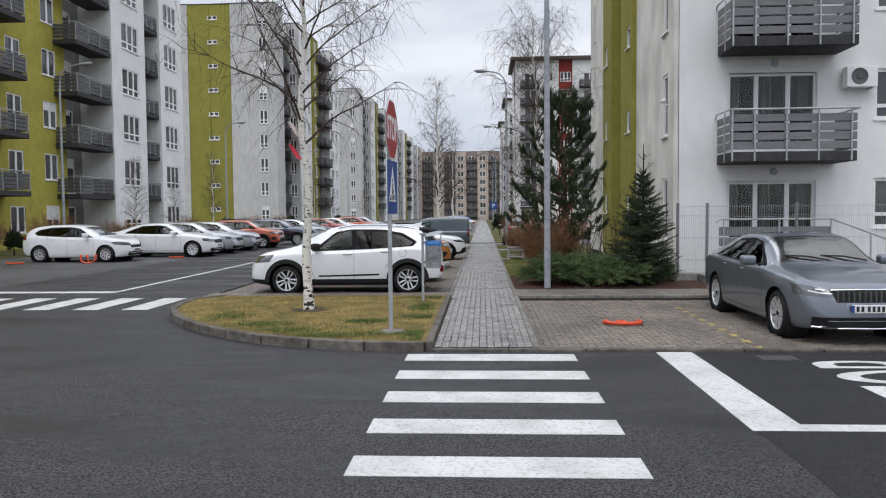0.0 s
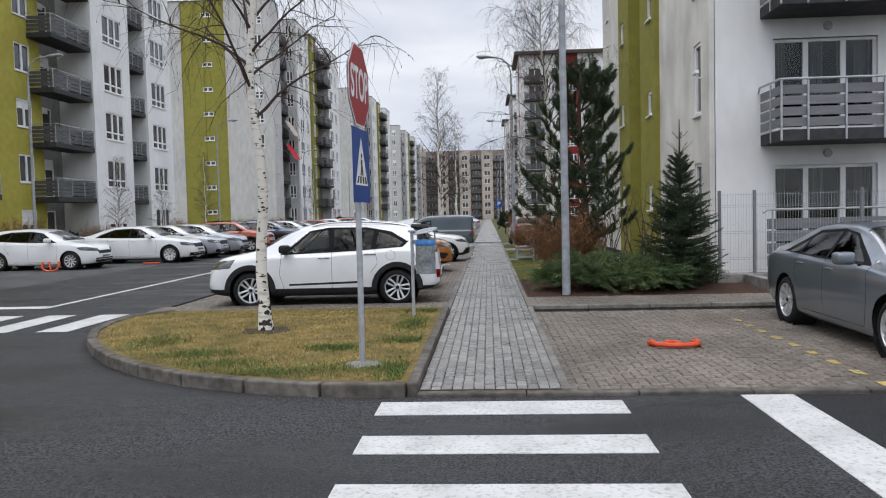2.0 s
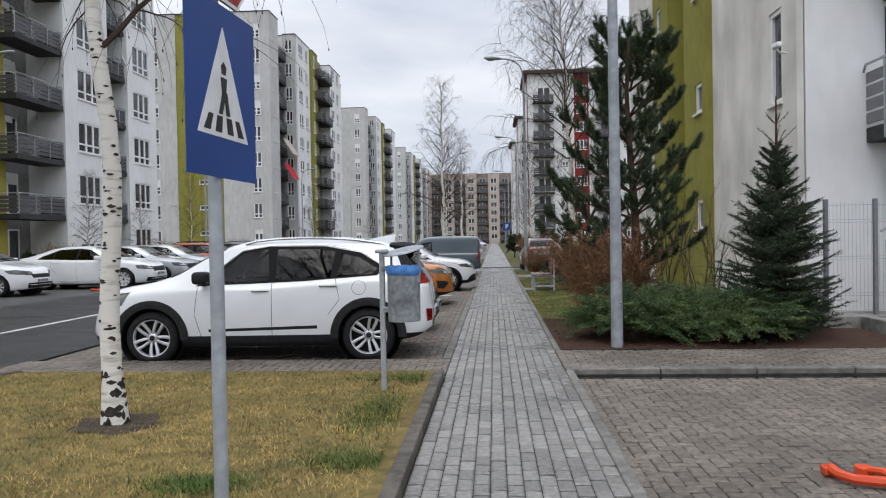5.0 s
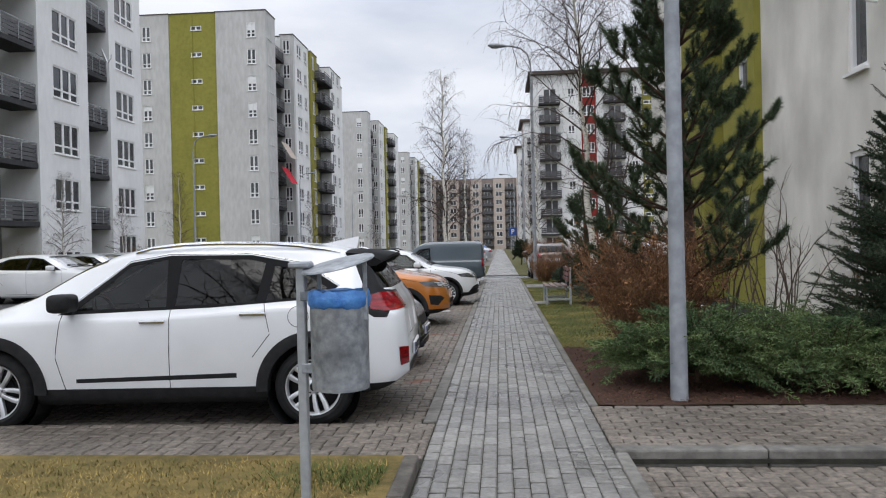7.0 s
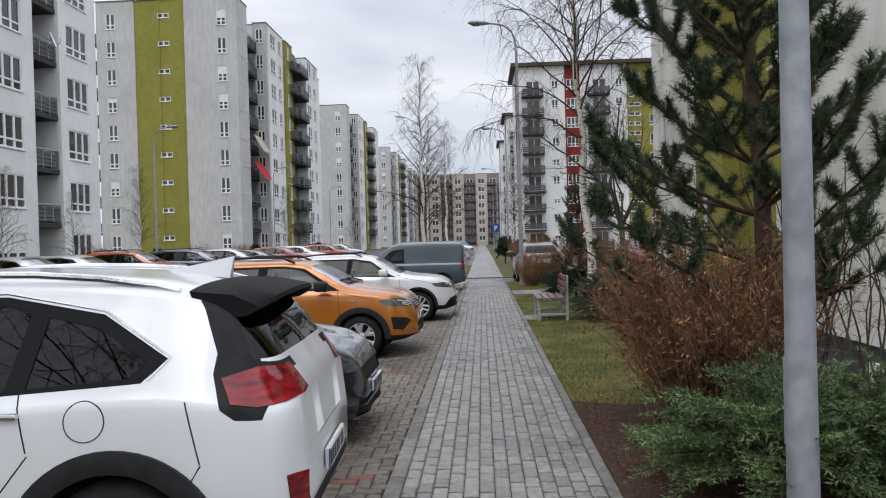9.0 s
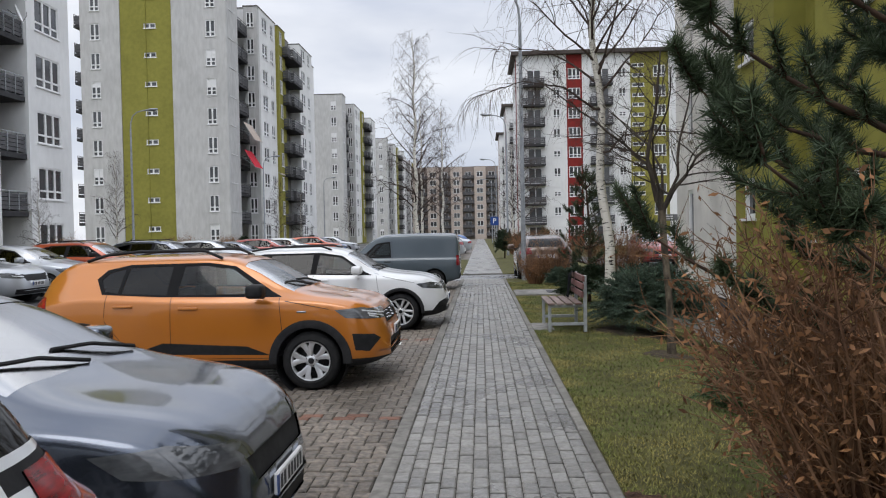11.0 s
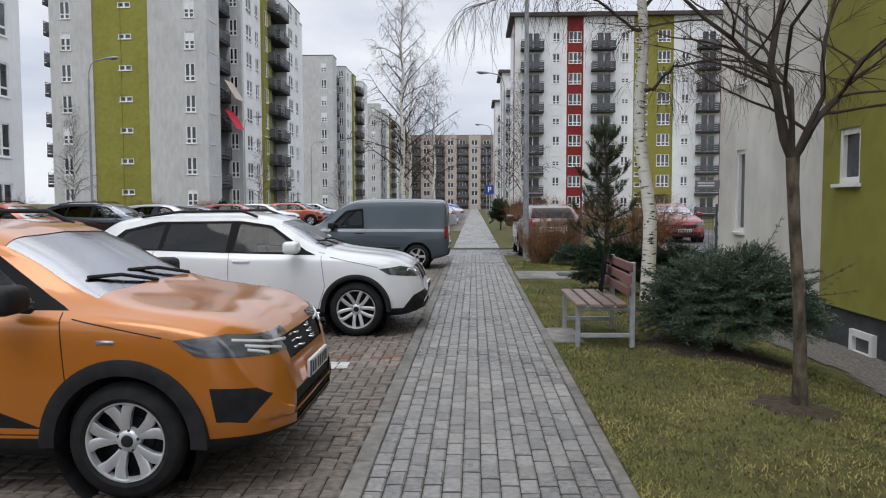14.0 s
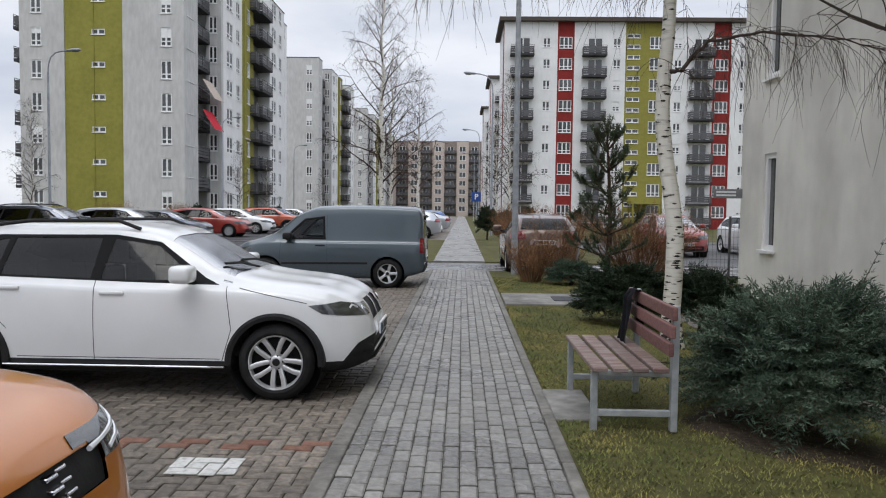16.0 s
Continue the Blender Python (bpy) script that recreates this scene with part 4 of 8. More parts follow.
def cut(bm, poly, index, cond, plane="xz"):
    """Cuts an outline, seen along y (or x, or z), into the skin and marks the faces in it; index None deletes them."""
    ia, ib = {"xz": (0, 2), "yz": (1, 2), "xy": (0, 1)}[plane]
    a0, a1 = min(p[0] for p in poly), max(p[0] for p in poly)
    b0, b1 = min(p[1] for p in poly), max(p[1] for p in poly)

    def near(f):
        va = [v.co[ia] for v in f.verts]
        vb = [v.co[ib] for v in f.verts]
        return max(va) > a0 and min(va) < a1 and max(vb) > b0 and min(vb) < b1
    faces = [f for f in bm.faces if near(f) and cond(f.calc_center_median(), f.normal)]
    for p, q in zip(poly, poly[1:] + poly[:1]):
        co, no = [0, 0, 0], [0, 0, 0]
        co[ia], co[ib] = p
        no[ia], no[ib] = q[1] - p[1], p[0] - q[0]
        faces = [f for f in faces if f.is_valid]
        geom = list({v for f in faces for v in f.verts}) + list({e for f in faces for e in f.edges}) + faces
        res = bmesh.ops.bisect_plane(bm, geom=geom, dist=0.0004, plane_co=co, plane_no=no)
        faces = [g for g in res["geom"] if isinstance(g, bmesh.types.BMFace)]
    hit = [f for f in faces if f.is_valid and inside((f.calc_center_median()[ia], f.calc_center_median()[ib]), poly)]
    if index is None:
        bmesh.ops.delete(bm, geom=hit, context="FACES")
    else:
        for f in hit:
            f.material_index = index


def skin(sp):
    """The closed shell of a car from its side, plan and section lines. x runs forward, the middle of the wheelbase is 0."""
    top, belt, low, plan = sp["top"], sp["belt"], sp["low"], sp["plan"]
    x0, x1 = top[0][0], top[-1][0]
    n = 64
    t = np.linspace(0, 1, n)
    xs = x0 + (x1 - x0) * (0.5 - 0.5 * np.cos(math.pi * (0.12 + 0.76 * t)) - (0.5 - 0.5 * math.cos(math.pi * 0.12))) / (math.cos(math.pi * 0.12))
    xs = np.clip((xs - xs[0]) / (xs[-1] - xs[0]) * (x1 - x0) + x0, x0, x1)
    zt, zb, zl = smooth_line(top, xs, 0.07), smooth_line(belt, xs, 0.10), smooth_line(low, xs, 0.08)
    hw = smooth_line(plan, xs, 0.06)
    tw = smooth_line(sp["roof_w"], xs, 0.12)
    bm = bmesh.new()
    rings = []
    for i, x in enumerate(xs):
        w, l, t_ = hw[i], zl[i], zt[i]
        b = min(zb[i], t_ - 0.03)
        g = t_ - b
        u = w * tw[i]
        r = min(0.12, 0.5 * g)
        ctl = [(0.0, l), (w * 0.80, l), (w * 0.93, l + 0.03), (w * 0.975, l + 0.10), (w * 1.0, l + 0.42 * (b - l)), (w * 1.0, l + 0.70 * (b - l)), (w * 0.985, b - 0.05), (w * 0.955, b),
               (w * 0.955 + (u - w * 0.955) * 0.5, b + (g - r) * 0.52), (u, t_ - r), (u * 0.93, t_ - r * 0.45), (u * 0.74, t_ - r * 0.14), (u * 0.4, t_ - 0.01), (0.0, t_)]
        c = np.array(ctl)
        s = np.concatenate([[0], np.cumsum(np.hypot(*np.diff(c, axis=0).T))])
        q = []
        for a in np.linspace(0, len(ctl) - 1, 34):
            k = min(int(a), len(ctl) - 2)
            f = a - k
            p0, p1, p2, p3 = c[max(k - 1, 0)], c[k], c[k + 1], c[min(k + 2, len(c) - 1)]
            q.append(0.5 * (2 * p1 + (p2 - p0) * f + (2 * p0 - 5 * p1 + 4 * p2 - p3) * f * f + (3 * p1 - p0 - 3 * p2 + p3) * f ** 3))
        ring = [bm.verts.new((x, max(0.0, y), z)) for y, z in q] + [bm.verts.new((x, -max(0.0, y), z)) for y, z in q[-2:0:-1]]
        rings.append(ring)
    m = len(rings[0])
    for a, b in zip(rings, rings[1:]):
        for k in range(m):
            bm.faces.new((a[k], b[k], b[(k + 1) % m], a[(k + 1) % m]))
    for ring, rev in ((rings[0], False), (rings[-1], True)):
        half = len(q)
        for k in range(half - 1):                     # caps in strips, so that they can be cut
            a, b = ring[k], ring[k + 1]
            c, d = ring[-(k + 1) % m] if k else ring[0], ring[-k % m] if k else ring[0]
            vs = []
            for v in (a, b, ring[(m - k - 1) % m], ring[(m - k) % m]):
                if v not in vs:
                    vs.append(v)
            if len(vs) > 2:
                bm.faces.new(vs if not rev else vs[::-1])
    bmesh.ops.recalc_face_normals(bm, faces=bm.faces[:])
    bm.normal_update()
    if sum(f.normal.z * (f.calc_center_median().z - 0.8) * f.calc_area() for f in bm.faces) < 0:
        bmesh.ops.reverse_faces(bm, faces=bm.faces[:])
    bm.normal_update()
    return bm


def disc_poly(cx, cz, r, n=28, flat=None):
    pts = []
    for i in range(n):
        a = 6.283185 * i / n
        pts.append((cx + r * math.cos(a), cz + r * math.sin(a)))
    return pts


RIMS = {}


SPOKES = {"five": (5, 0.030, 0.014, 0.020, 0.69), "twin": (5, 0.050, 0.027, 0.030, 0.66), "vee": (5, 0.034, 0.019, 0.021, 0.70), "star": (5, 0.0, 0.026, 0.034, 0.66), "ten": (10, 0.0, 0.016, 0.022, 0.68), "turbine": (5, 0.040, 0.030, 0.040, 0.70)}


def wheel_meshes(style, R, width):
    """Tyre, machined rim with its spokes, dark hollow behind them, hub cap. The outside looks to -y."""
    key = (style, R)
    if key in RIMS:
        return RIMS[key]
    n, off0, w0, w1, share = SPOKES[style]
    rr = share * R
    h = width / 2
    bm = bmesh.new()
    lathe(bm, [(rr, -h + 0.02), (rr + 0.012, -h + 0.004), (rr + 0.03, -h - 0.004), (rr + 0.034, -h - 0.001), (R - 0.04, -h), (R - 0.034, -h + 0.004), (R - 0.012, -h + 0.022), (R - 0.003, -h + 0.045), (R - 0.007, -h + 0.05), (R, -h + 0.056), (R, h - 0.05), (R - 0.012, h - 0.022), (R - 0.035, h - 0.004), (rr + 0.02, h), (rr, h - 0.015)], 44, "Y")
    tyre = mesh_of("tyre", bm, M_TYRE, True)
    bm = bmesh.new()
    lathe(bm, [(rr * 0.935, -h + 0.05), (rr * 0.955, -h + 0.022), (rr * 0.985, -h + 0.008), (rr + 0.005, -h + 0.006), (rr + 0.005, h - 0.03)], 44, "Y")
    for i in range(n):
        rot = Matrix.Rotation(6.283185 * i / n, 4, "Y")
        for off in ((-off0, off0) if off0 else (0.0,)):
            rows = []
            for t in (0.13, 0.42, 0.72, 0.97):
                k = (t - 0.13) / 0.84
                c = off * (0.55 + (0.85 * min(1.0, k * 1.7)))
                hw = w0 + (w1 - w0) * k
                y = -h + 0.045 - 0.030 * math.sin(1.4 * k)
                rows.append([bm.verts.new(rot @ Vector(p)) for p in ((c - hw, y + 0.035, rr * t), (c - hw, y + 0.004, rr * t), (c - hw * 0.7, y, rr * t), (c + hw * 0.7, y, rr * t), (c + hw, y + 0.004, rr * t), (c + hw, y + 0.035, rr * t))])
            for p, q in zip(rows, rows[1:]):
                for k in range(5):
                    bm.faces.new((p[k], p[k + 1], q[k + 1], q[k]))
    lathe(bm, [(0.034, -h + 0.030), (0.05, -h + 0.032), (0.062, -h + 0.042), (0.075, -h + 0.07)], 20, "Y")
    rim = mesh_of("rim", bm, M_RIM, True)
    # near-black disc closes the wheel: shade behind the spokes is in its colour
    bm = bmesh.new()
    lathe(bm, [(0.001, -h + 0.088), (rr * 0.6, -h + 0.088), (rr * 0.62, -h + 0.1), (rr * 0.93, -h + 0.11), (rr * 0.96, -h + 0.03)], 28, "Y")
    disc = mesh_of("brake_disc", bm, M_HOLLOW, True)
    bm = bmesh.new()
    lathe(bm, [(0.001, -h + 0.016), (0.028, -h + 0.018), (0.036, -h + 0.034)], 16, "Y")
    for i in range(5):
        a = 6.283185 * (i + 0.5) / 5
        tube(bm, (0.056 * math.cos(a), -h + 0.06, 0.056 * math.sin(a)), (0.056 * math.cos(a), -h + 0.034, 0.056 * math.sin(a)), 0.010, 0.008, 6)
    cap = mesh_of("hub_cap", bm, M_TRIM, True)
    RIMS[key] = tyre, rim, disc, cap
    return RIMS[key]


def car(name, sp, body_mat, label, m, category="car", group="parked cars", plate=True, dark_rear=True):
    """A car from its lines: skin cut into body, glass, lamps, trim; wheels, mirrors, seats, handles, plates."""
    ob = thing(name, m, label, category, group)
    wb, R = sp["wb"], sp["R"]
    ra = R + sp.get("arch", 0.055)
    bm = skin(sp)
    W = max(p[1] for p in sp["plan"])
    sides = lambda c, n: abs(c.y) > 0.40
    for cx in (wb / 2, -wb / 2):
        cut(bm, disc_poly(cx, R, ra), None, lambda c, n: abs(c.y) > 0.45)
    if sp.get("clad"):
        cut(bm, [(-3, 0.0), (3, 0.0), (3, sp["clad"]), (-3, sp["clad"])], 2, lambda c, n: True)
    for poly in sp.get("trim", []):
        cut(bm, poly, 2, sides)
    up = lambda c, n: abs(n.y) > 0.42 and abs(c.y) > 0.3
    cut(bm, sp["dlo"], 3, up)
    for i, poly in enumerate(sp["win"]):
        cut(bm, poly, 5 if (dark_rear and i > 0) else 4, up)
    cut(bm, sp["shield"], 6, lambda c, n: abs(n.y) < 0.5 and n.x > 0.1 and n.z > 0.05)
    if sp.get("back"):
        cut(bm, sp["back"], 7, lambda c, n: n.x < -0.12, "yz")
    for poly in sp["head"]:
        cut(bm, poly, 8, lambda c, n: abs(c.y) > sp.get("head_in", 0.40) and c.x > 0.8)
    for poly in sp["tail"]:
        cut(bm, poly, 9, lambda c, n: abs(c.y) > sp.get("tail_in", 0.46) and c.x < -1.0)
    for poly in sp["grille"]:
        cut(bm, poly, 10, lambda c, n: c.x > wb / 2 + 0.25 and n.x > 0.1, "yz")
    for poly in sp.get("rear_trim", []):
        cut(bm, poly, 2, lambda c, n: c.x < -wb / 2 - 0.2 and n.x < -0.1, "yz")
    body_side = lambda c, n: abs(n.y) > 0.5 and abs(c.y) > 0.5
    for line in sp["gaps"]:                           # narrow dark joints between panels
        for (ax, az), (bx, bz) in zip(line, line[1:]):
            d = Vector((bx - ax, bz - az)).normalized() * 0.0035
            cut(bm, [(ax - d.y, az + d.x), (ax + d.y, az - d.x), (bx + d.y, bz - d.x), (bx - d.y, bz + d.x)], 11, lambda c, n: abs(c.y) > 0.5 and abs(n.y) > 0.35)
    tree = BVHTree.FromBMesh(bm)
    mats = {0: ("body", body_mat, ""), 2: ("cladding", M_TRIM, "matt black plastic cladding"), 3: ("window_trim", M_GLOSSB, "black window surround"), 4: ("window", M_CGLASS, ""), 5: ("window", M_CGLASSD, "dark tinted side glass"),
            6: ("windscreen", M_WSCREEN, "wet clear windscreen"), 7: ("rear_window", M_CGLASSD, "dark tinted rear glass"), 8: ("headlight", M_LAMPD, "clear headlight over a dark housing"), 9: ("tail_light", M_TAIL, "red tail light"),
            10: ("grille", M_TRIM, "black front grille"), 11: ("panel_gap", M_SBLACK, "")}
    bm.normal_update()
    todo = {}
    for f in bm.faces:
        todo.setdefault(f.material_index, []).append(f)
    apart = {2, 3, 4, 5, 8, 9}
    body_ob = None
    groups = []
    for idx, fs in todo.items():
        if idx in apart:
            left = set(fs)
            while left:
                seed = left.pop()
                comp, stack = [seed], [seed]
                while stack:
                    f = stack.pop()
                    for e in f.edges:
                        for g in e.link_faces:
                            if g in left:
                                left.remove(g)
                                comp.append(g)
                                stack.append(g)
                if len(comp) > 1:
                    groups.append((idx, comp))
        else:
            groups.append((idx, fs))
    for idx, fs in groups:
        nm, mt, lb = mats[idx]
        vmap, verts, faces, norms = {}, [], [], []
        for f in fs:
            q = []
            for v in f.verts:
                if v not in vmap:
                    vmap[v] = len(verts)
                    verts.append(tuple(v.co + v.normal * {4: -0.004, 5: -0.004, 6: -0.004, 7: -0.004, 8: 0.004, 9: 0.005, 11: -0.004, 10: -0.012}.get(idx, 0.0)))
                    norms.append(tuple(v.normal))
                q.append(vmap[v])
            faces.append(q)
        me = bpy.data.meshes.new(nm)
        me.from_pydata(verts, [], faces)
        me.shade_smooth()
        me.normals_split_custom_set_from_vertices(norms)
        me.materials.append(mt)
        part(nm, me, mt, ob, lb)
    bm.free()
    for fx_, fz_, fr_ in sp.get("cap", []):              # joint round the fuel flap
        b2 = bmesh.new()
        ring = []
        for k in range(33):
            a = 6.283185 * k / 32
            px_, pz_ = fx_ + fr_ * math.cos(a), fz_ + fr_ * math.sin(a)
            hit = tree.ray_cast(Vector((px_, 2, pz_)), Vector((0, -1, 0)))
            if hit[0]:
                ring.append(hit[0])
        pipe(b2, ring, 0.0028, 5)
        part("flap_joint", b2, M_SBLACK, ob)
    if sp.get("bright"):                                 # chrome strip along the window line
        for s in (1, -1):
            b2 = bmesh.new()
            run = []
            for (ax, az), (bx, bz) in zip(sp["bright"], sp["bright"][1:]):
                for k in range(6):
                    hit = tree.ray_cast(Vector((ax + (bx - ax) * k / 6, 2 * s, az + (bz - az) * k / 6)), Vector((0, -s, 0)))
                    if hit[0]:
                        run.append(hit[0])
            pipe(b2, run, 0.007, 6)
            part("window_strip", b2, M_CHROME, ob, "bright window strip", True)
    for run in sp.get("led", []):                        # bright bars and reflectors inside the headlights
        for s in (1, -1):
            b2 = bmesh.new()
            pts = []
            for (ay, az), (by, bz) in zip(run, run[1:]):
                for k in range(5):
                    u = k / 4
                    hit = tree.ray_cast(Vector((4, s * (ay + (by - ay) * u), az + (bz - az) * u)), Vector((-1, 0, 0)))
                    if hit[0] and (not pts or (hit[0] - pts[-1]).length > 0.004):
                        pts.append(hit[0].copy())
            if len(pts) > 1:
                pipe(b2, pts, sp.get("led_r", 0.011), 6)
                part("lamp_bar", b2, M_LED, ob, "bright bar in the headlight", True)
    # wells, wheels
    tyre, rim, disc, cap = wheel_meshes(sp.get("rim", "five"), R, 0.21)
    for cx in (wb / 2, -wb / 2):
        for s in (1, -1):
            b2 = bmesh.new()
            lathe(b2, [(ra + 0.012, -0.005), (ra + 0.012, 0.30), (0.001, 0.30)], 24, "Y", Matrix.Translation((cx, s * (W - 0.03), R)) @ Matrix.Rotation(0 if s < 0 else math.pi, 4, "Z"))
            part("wheel_well", b2, M_TRIM, ob)
            mm = Matrix.Translation((cx, s * (W - 0.125), R)) @ Matrix.Rotation(0 if s < 0 else math.pi, 4, "Z") @ Matrix.Rotation(0.4 + cx, 4, "Y")
            wh = part("wheel", tyre, None, ob, "", False, mm)
            for nm, me in (("rim", rim), ("brake_disc", disc), ("hub_cap", cap)):
                part(nm, me, None, wh)
            if sp.get("flare"):
                b2 = bmesh.new()
                fl = sp["flare"]
                n = 26
                prev = None
                for i in range(n + 1):
                    a = radians(-3 + 186 * i / n)
                    ca, sa = math.cos(a), math.sin(a)
                    ring = [b2.verts.new((cx + rr_ * ca, s * yy_, R + rr_ * sa)) for rr_, yy_ in ((ra - 0.012, W - 0.10), (ra - 0.012, W + 0.012), (ra + fl * 0.5, W + 0.018), (ra + fl, W + 0.006), (ra + fl, W - 0.08))]
                    if prev:
                        for k in range(4):
                            b2.faces.new((prev[k], ring[k], ring[k + 1], prev[k + 1]))
                    prev = ring
                part("arch_trim", b2, M_TRIM, ob, "matt black wheel-arch trim", True)
    # seats and floor seen through the glass
    b2 = bmesh.new()
    box(b2, -1.6, -0.72, 0.36, 1.1, 0.72, 0.42)
    box(b2, 0.78, -0.7, 0.42, 1.1, 0.7, 0.95)
    part("interior", b2, M_SEAT, ob)
    for cx, cy in ((-0.05, 0.36), (-0.05, -0.36), (-0.95, 0.36), (-0.95, -0.36)):
        b2 = bmesh.new()
        soft_box(b2, cx - 0.22, cy - 0.25, 0.42, cx + 0.3, cy + 0.25, 0.62, 0.04, 2)
        soft_box(b2, cx - 0.34, cy - 0.24, 0.55, cx - 0.2, cy + 0.24, 1.12, 0.04, 2, Matrix.Translation((0, 0, 0)))
        soft_box(b2, cx - 0.35, cy - 0.13, 1.14, cx - 0.26, cy + 0.13, 1.30, 0.03, 2)
        part("seat", b2, M_SEAT, ob)
    b2 = bmesh.new()
    lathe(b2, [(0.16, -0.012), (0.185, -0.012), (0.185, 0.012), (0.16, 0.012), (0.16, -0.012)], 20, "Z", Matrix.Translation((0.62, 0.36, 0.95)) @ Matrix.Rotation(radians(-65), 4, "Y"))
    part("steering_wheel", b2, M_TRIM, ob)
    # mirrors, handles, plates, wipers
    mx, mz = sp["mirror"]
    for s in (1, -1):
        b2 = bmesh.new()
        soft_box(b2, mx - 0.09, s * (W + 0.02) - 0.02 if s > 0 else s * (W + 0.02) - 0.2, mz, mx + 0.1, s * (W + 0.02) + 0.2 if s > 0 else s * (W + 0.02) + 0.02, mz + 0.15, 0.045, 3)
        mi = part("mirror", b2, sp.get("mirror_mat", body_mat), ob, "", True)
        b2 = bmesh.new()
        soft_box(b2, mx - 0.02, s * (W - 0.14) - 0.09, mz - 0.03, mx + 0.06, s * (W - 0.14) + 0.16 if s > 0 else s * (W - 0.14) + 0.09, mz + 0.02, 0.012)
        part("mirror_foot", b2, M_TRIM, mi)
        for hx, hz in sp["handles"]:
            b2 = bmesh.new()
            yw = s * (W + sp.get("handle_in", -0.012))
            soft_box(b2, hx - 0.11, yw - 0.022, hz - 0.016, hx + 0.11, yw + 0.022, hz + 0.016, 0.012, 2)
            part("door_handle", b2, sp.get("handle_mat", body_mat), ob, "", True)
    fx, rx = sp["top"][-1][0], sp["top"][0][0]
    for px, z, s in ((fx, sp["plate_z"][0], 1), (rx, sp["plate_z"][1], -1)):
        b2 = bmesh.new()
        soft_box(b2, px - 0.012 + 0.022 * s, -0.26, z - 0.056, px + 0.012 + 0.022 * s, 0.26, z + 0.056, 0.006)
        pl = part("number_plate", b2, M_PLATE, ob, "white number plate")
        b2 = bmesh.new()
        for k in range(7):
            u = -0.19 + 0.062 * k + (0.02 if k > 1 else 0)
            box(b2, px + 0.034 * s - 0.002, u - 0.019, z - 0.036, px + 0.034 * s + 0.002, u + 0.019, z + 0.036)
        part("plate_bar", b2, M_SBLACK, pl)
        b2 = bmesh.new()
        box(b2, px + 0.0345 * s - 0.002, s * -0.255 - 0.018, z - 0.05, px + 0.0345 * s + 0.002, s * -0.255 + 0.02, z + 0.05)
        part("plate_band", b2, M_BLUE, pl)
    (sx0, sz0), (sx1, sz1) = sp["wiper"]
    for y0, y1 in ((0.55, -0.05), (0.02, -0.56)):
        b2 = bmesh.new()
        pipe(b2, [(sx0, y0, sz0), ((sx0 * 2 + sx1) / 3, (y0 + y1) / 2, (sz0 * 2 + sz1) / 3), ((sx0 + sx1) / 2, y1, (sz0 + sz1) / 2 - 0.02)], 0.012, 5)
        part("wiper", b2, M_TRIM, ob)
    for poly, mt, nm in sp.get("rails", []):
        for s in (1, -1):
            b2 = bmesh.new()
            pipe(b2, [(x, s * y, z) for x, y, z in poly], 0.017, 8)
            part(nm, b2, mt, ob, "", True)
    return ob



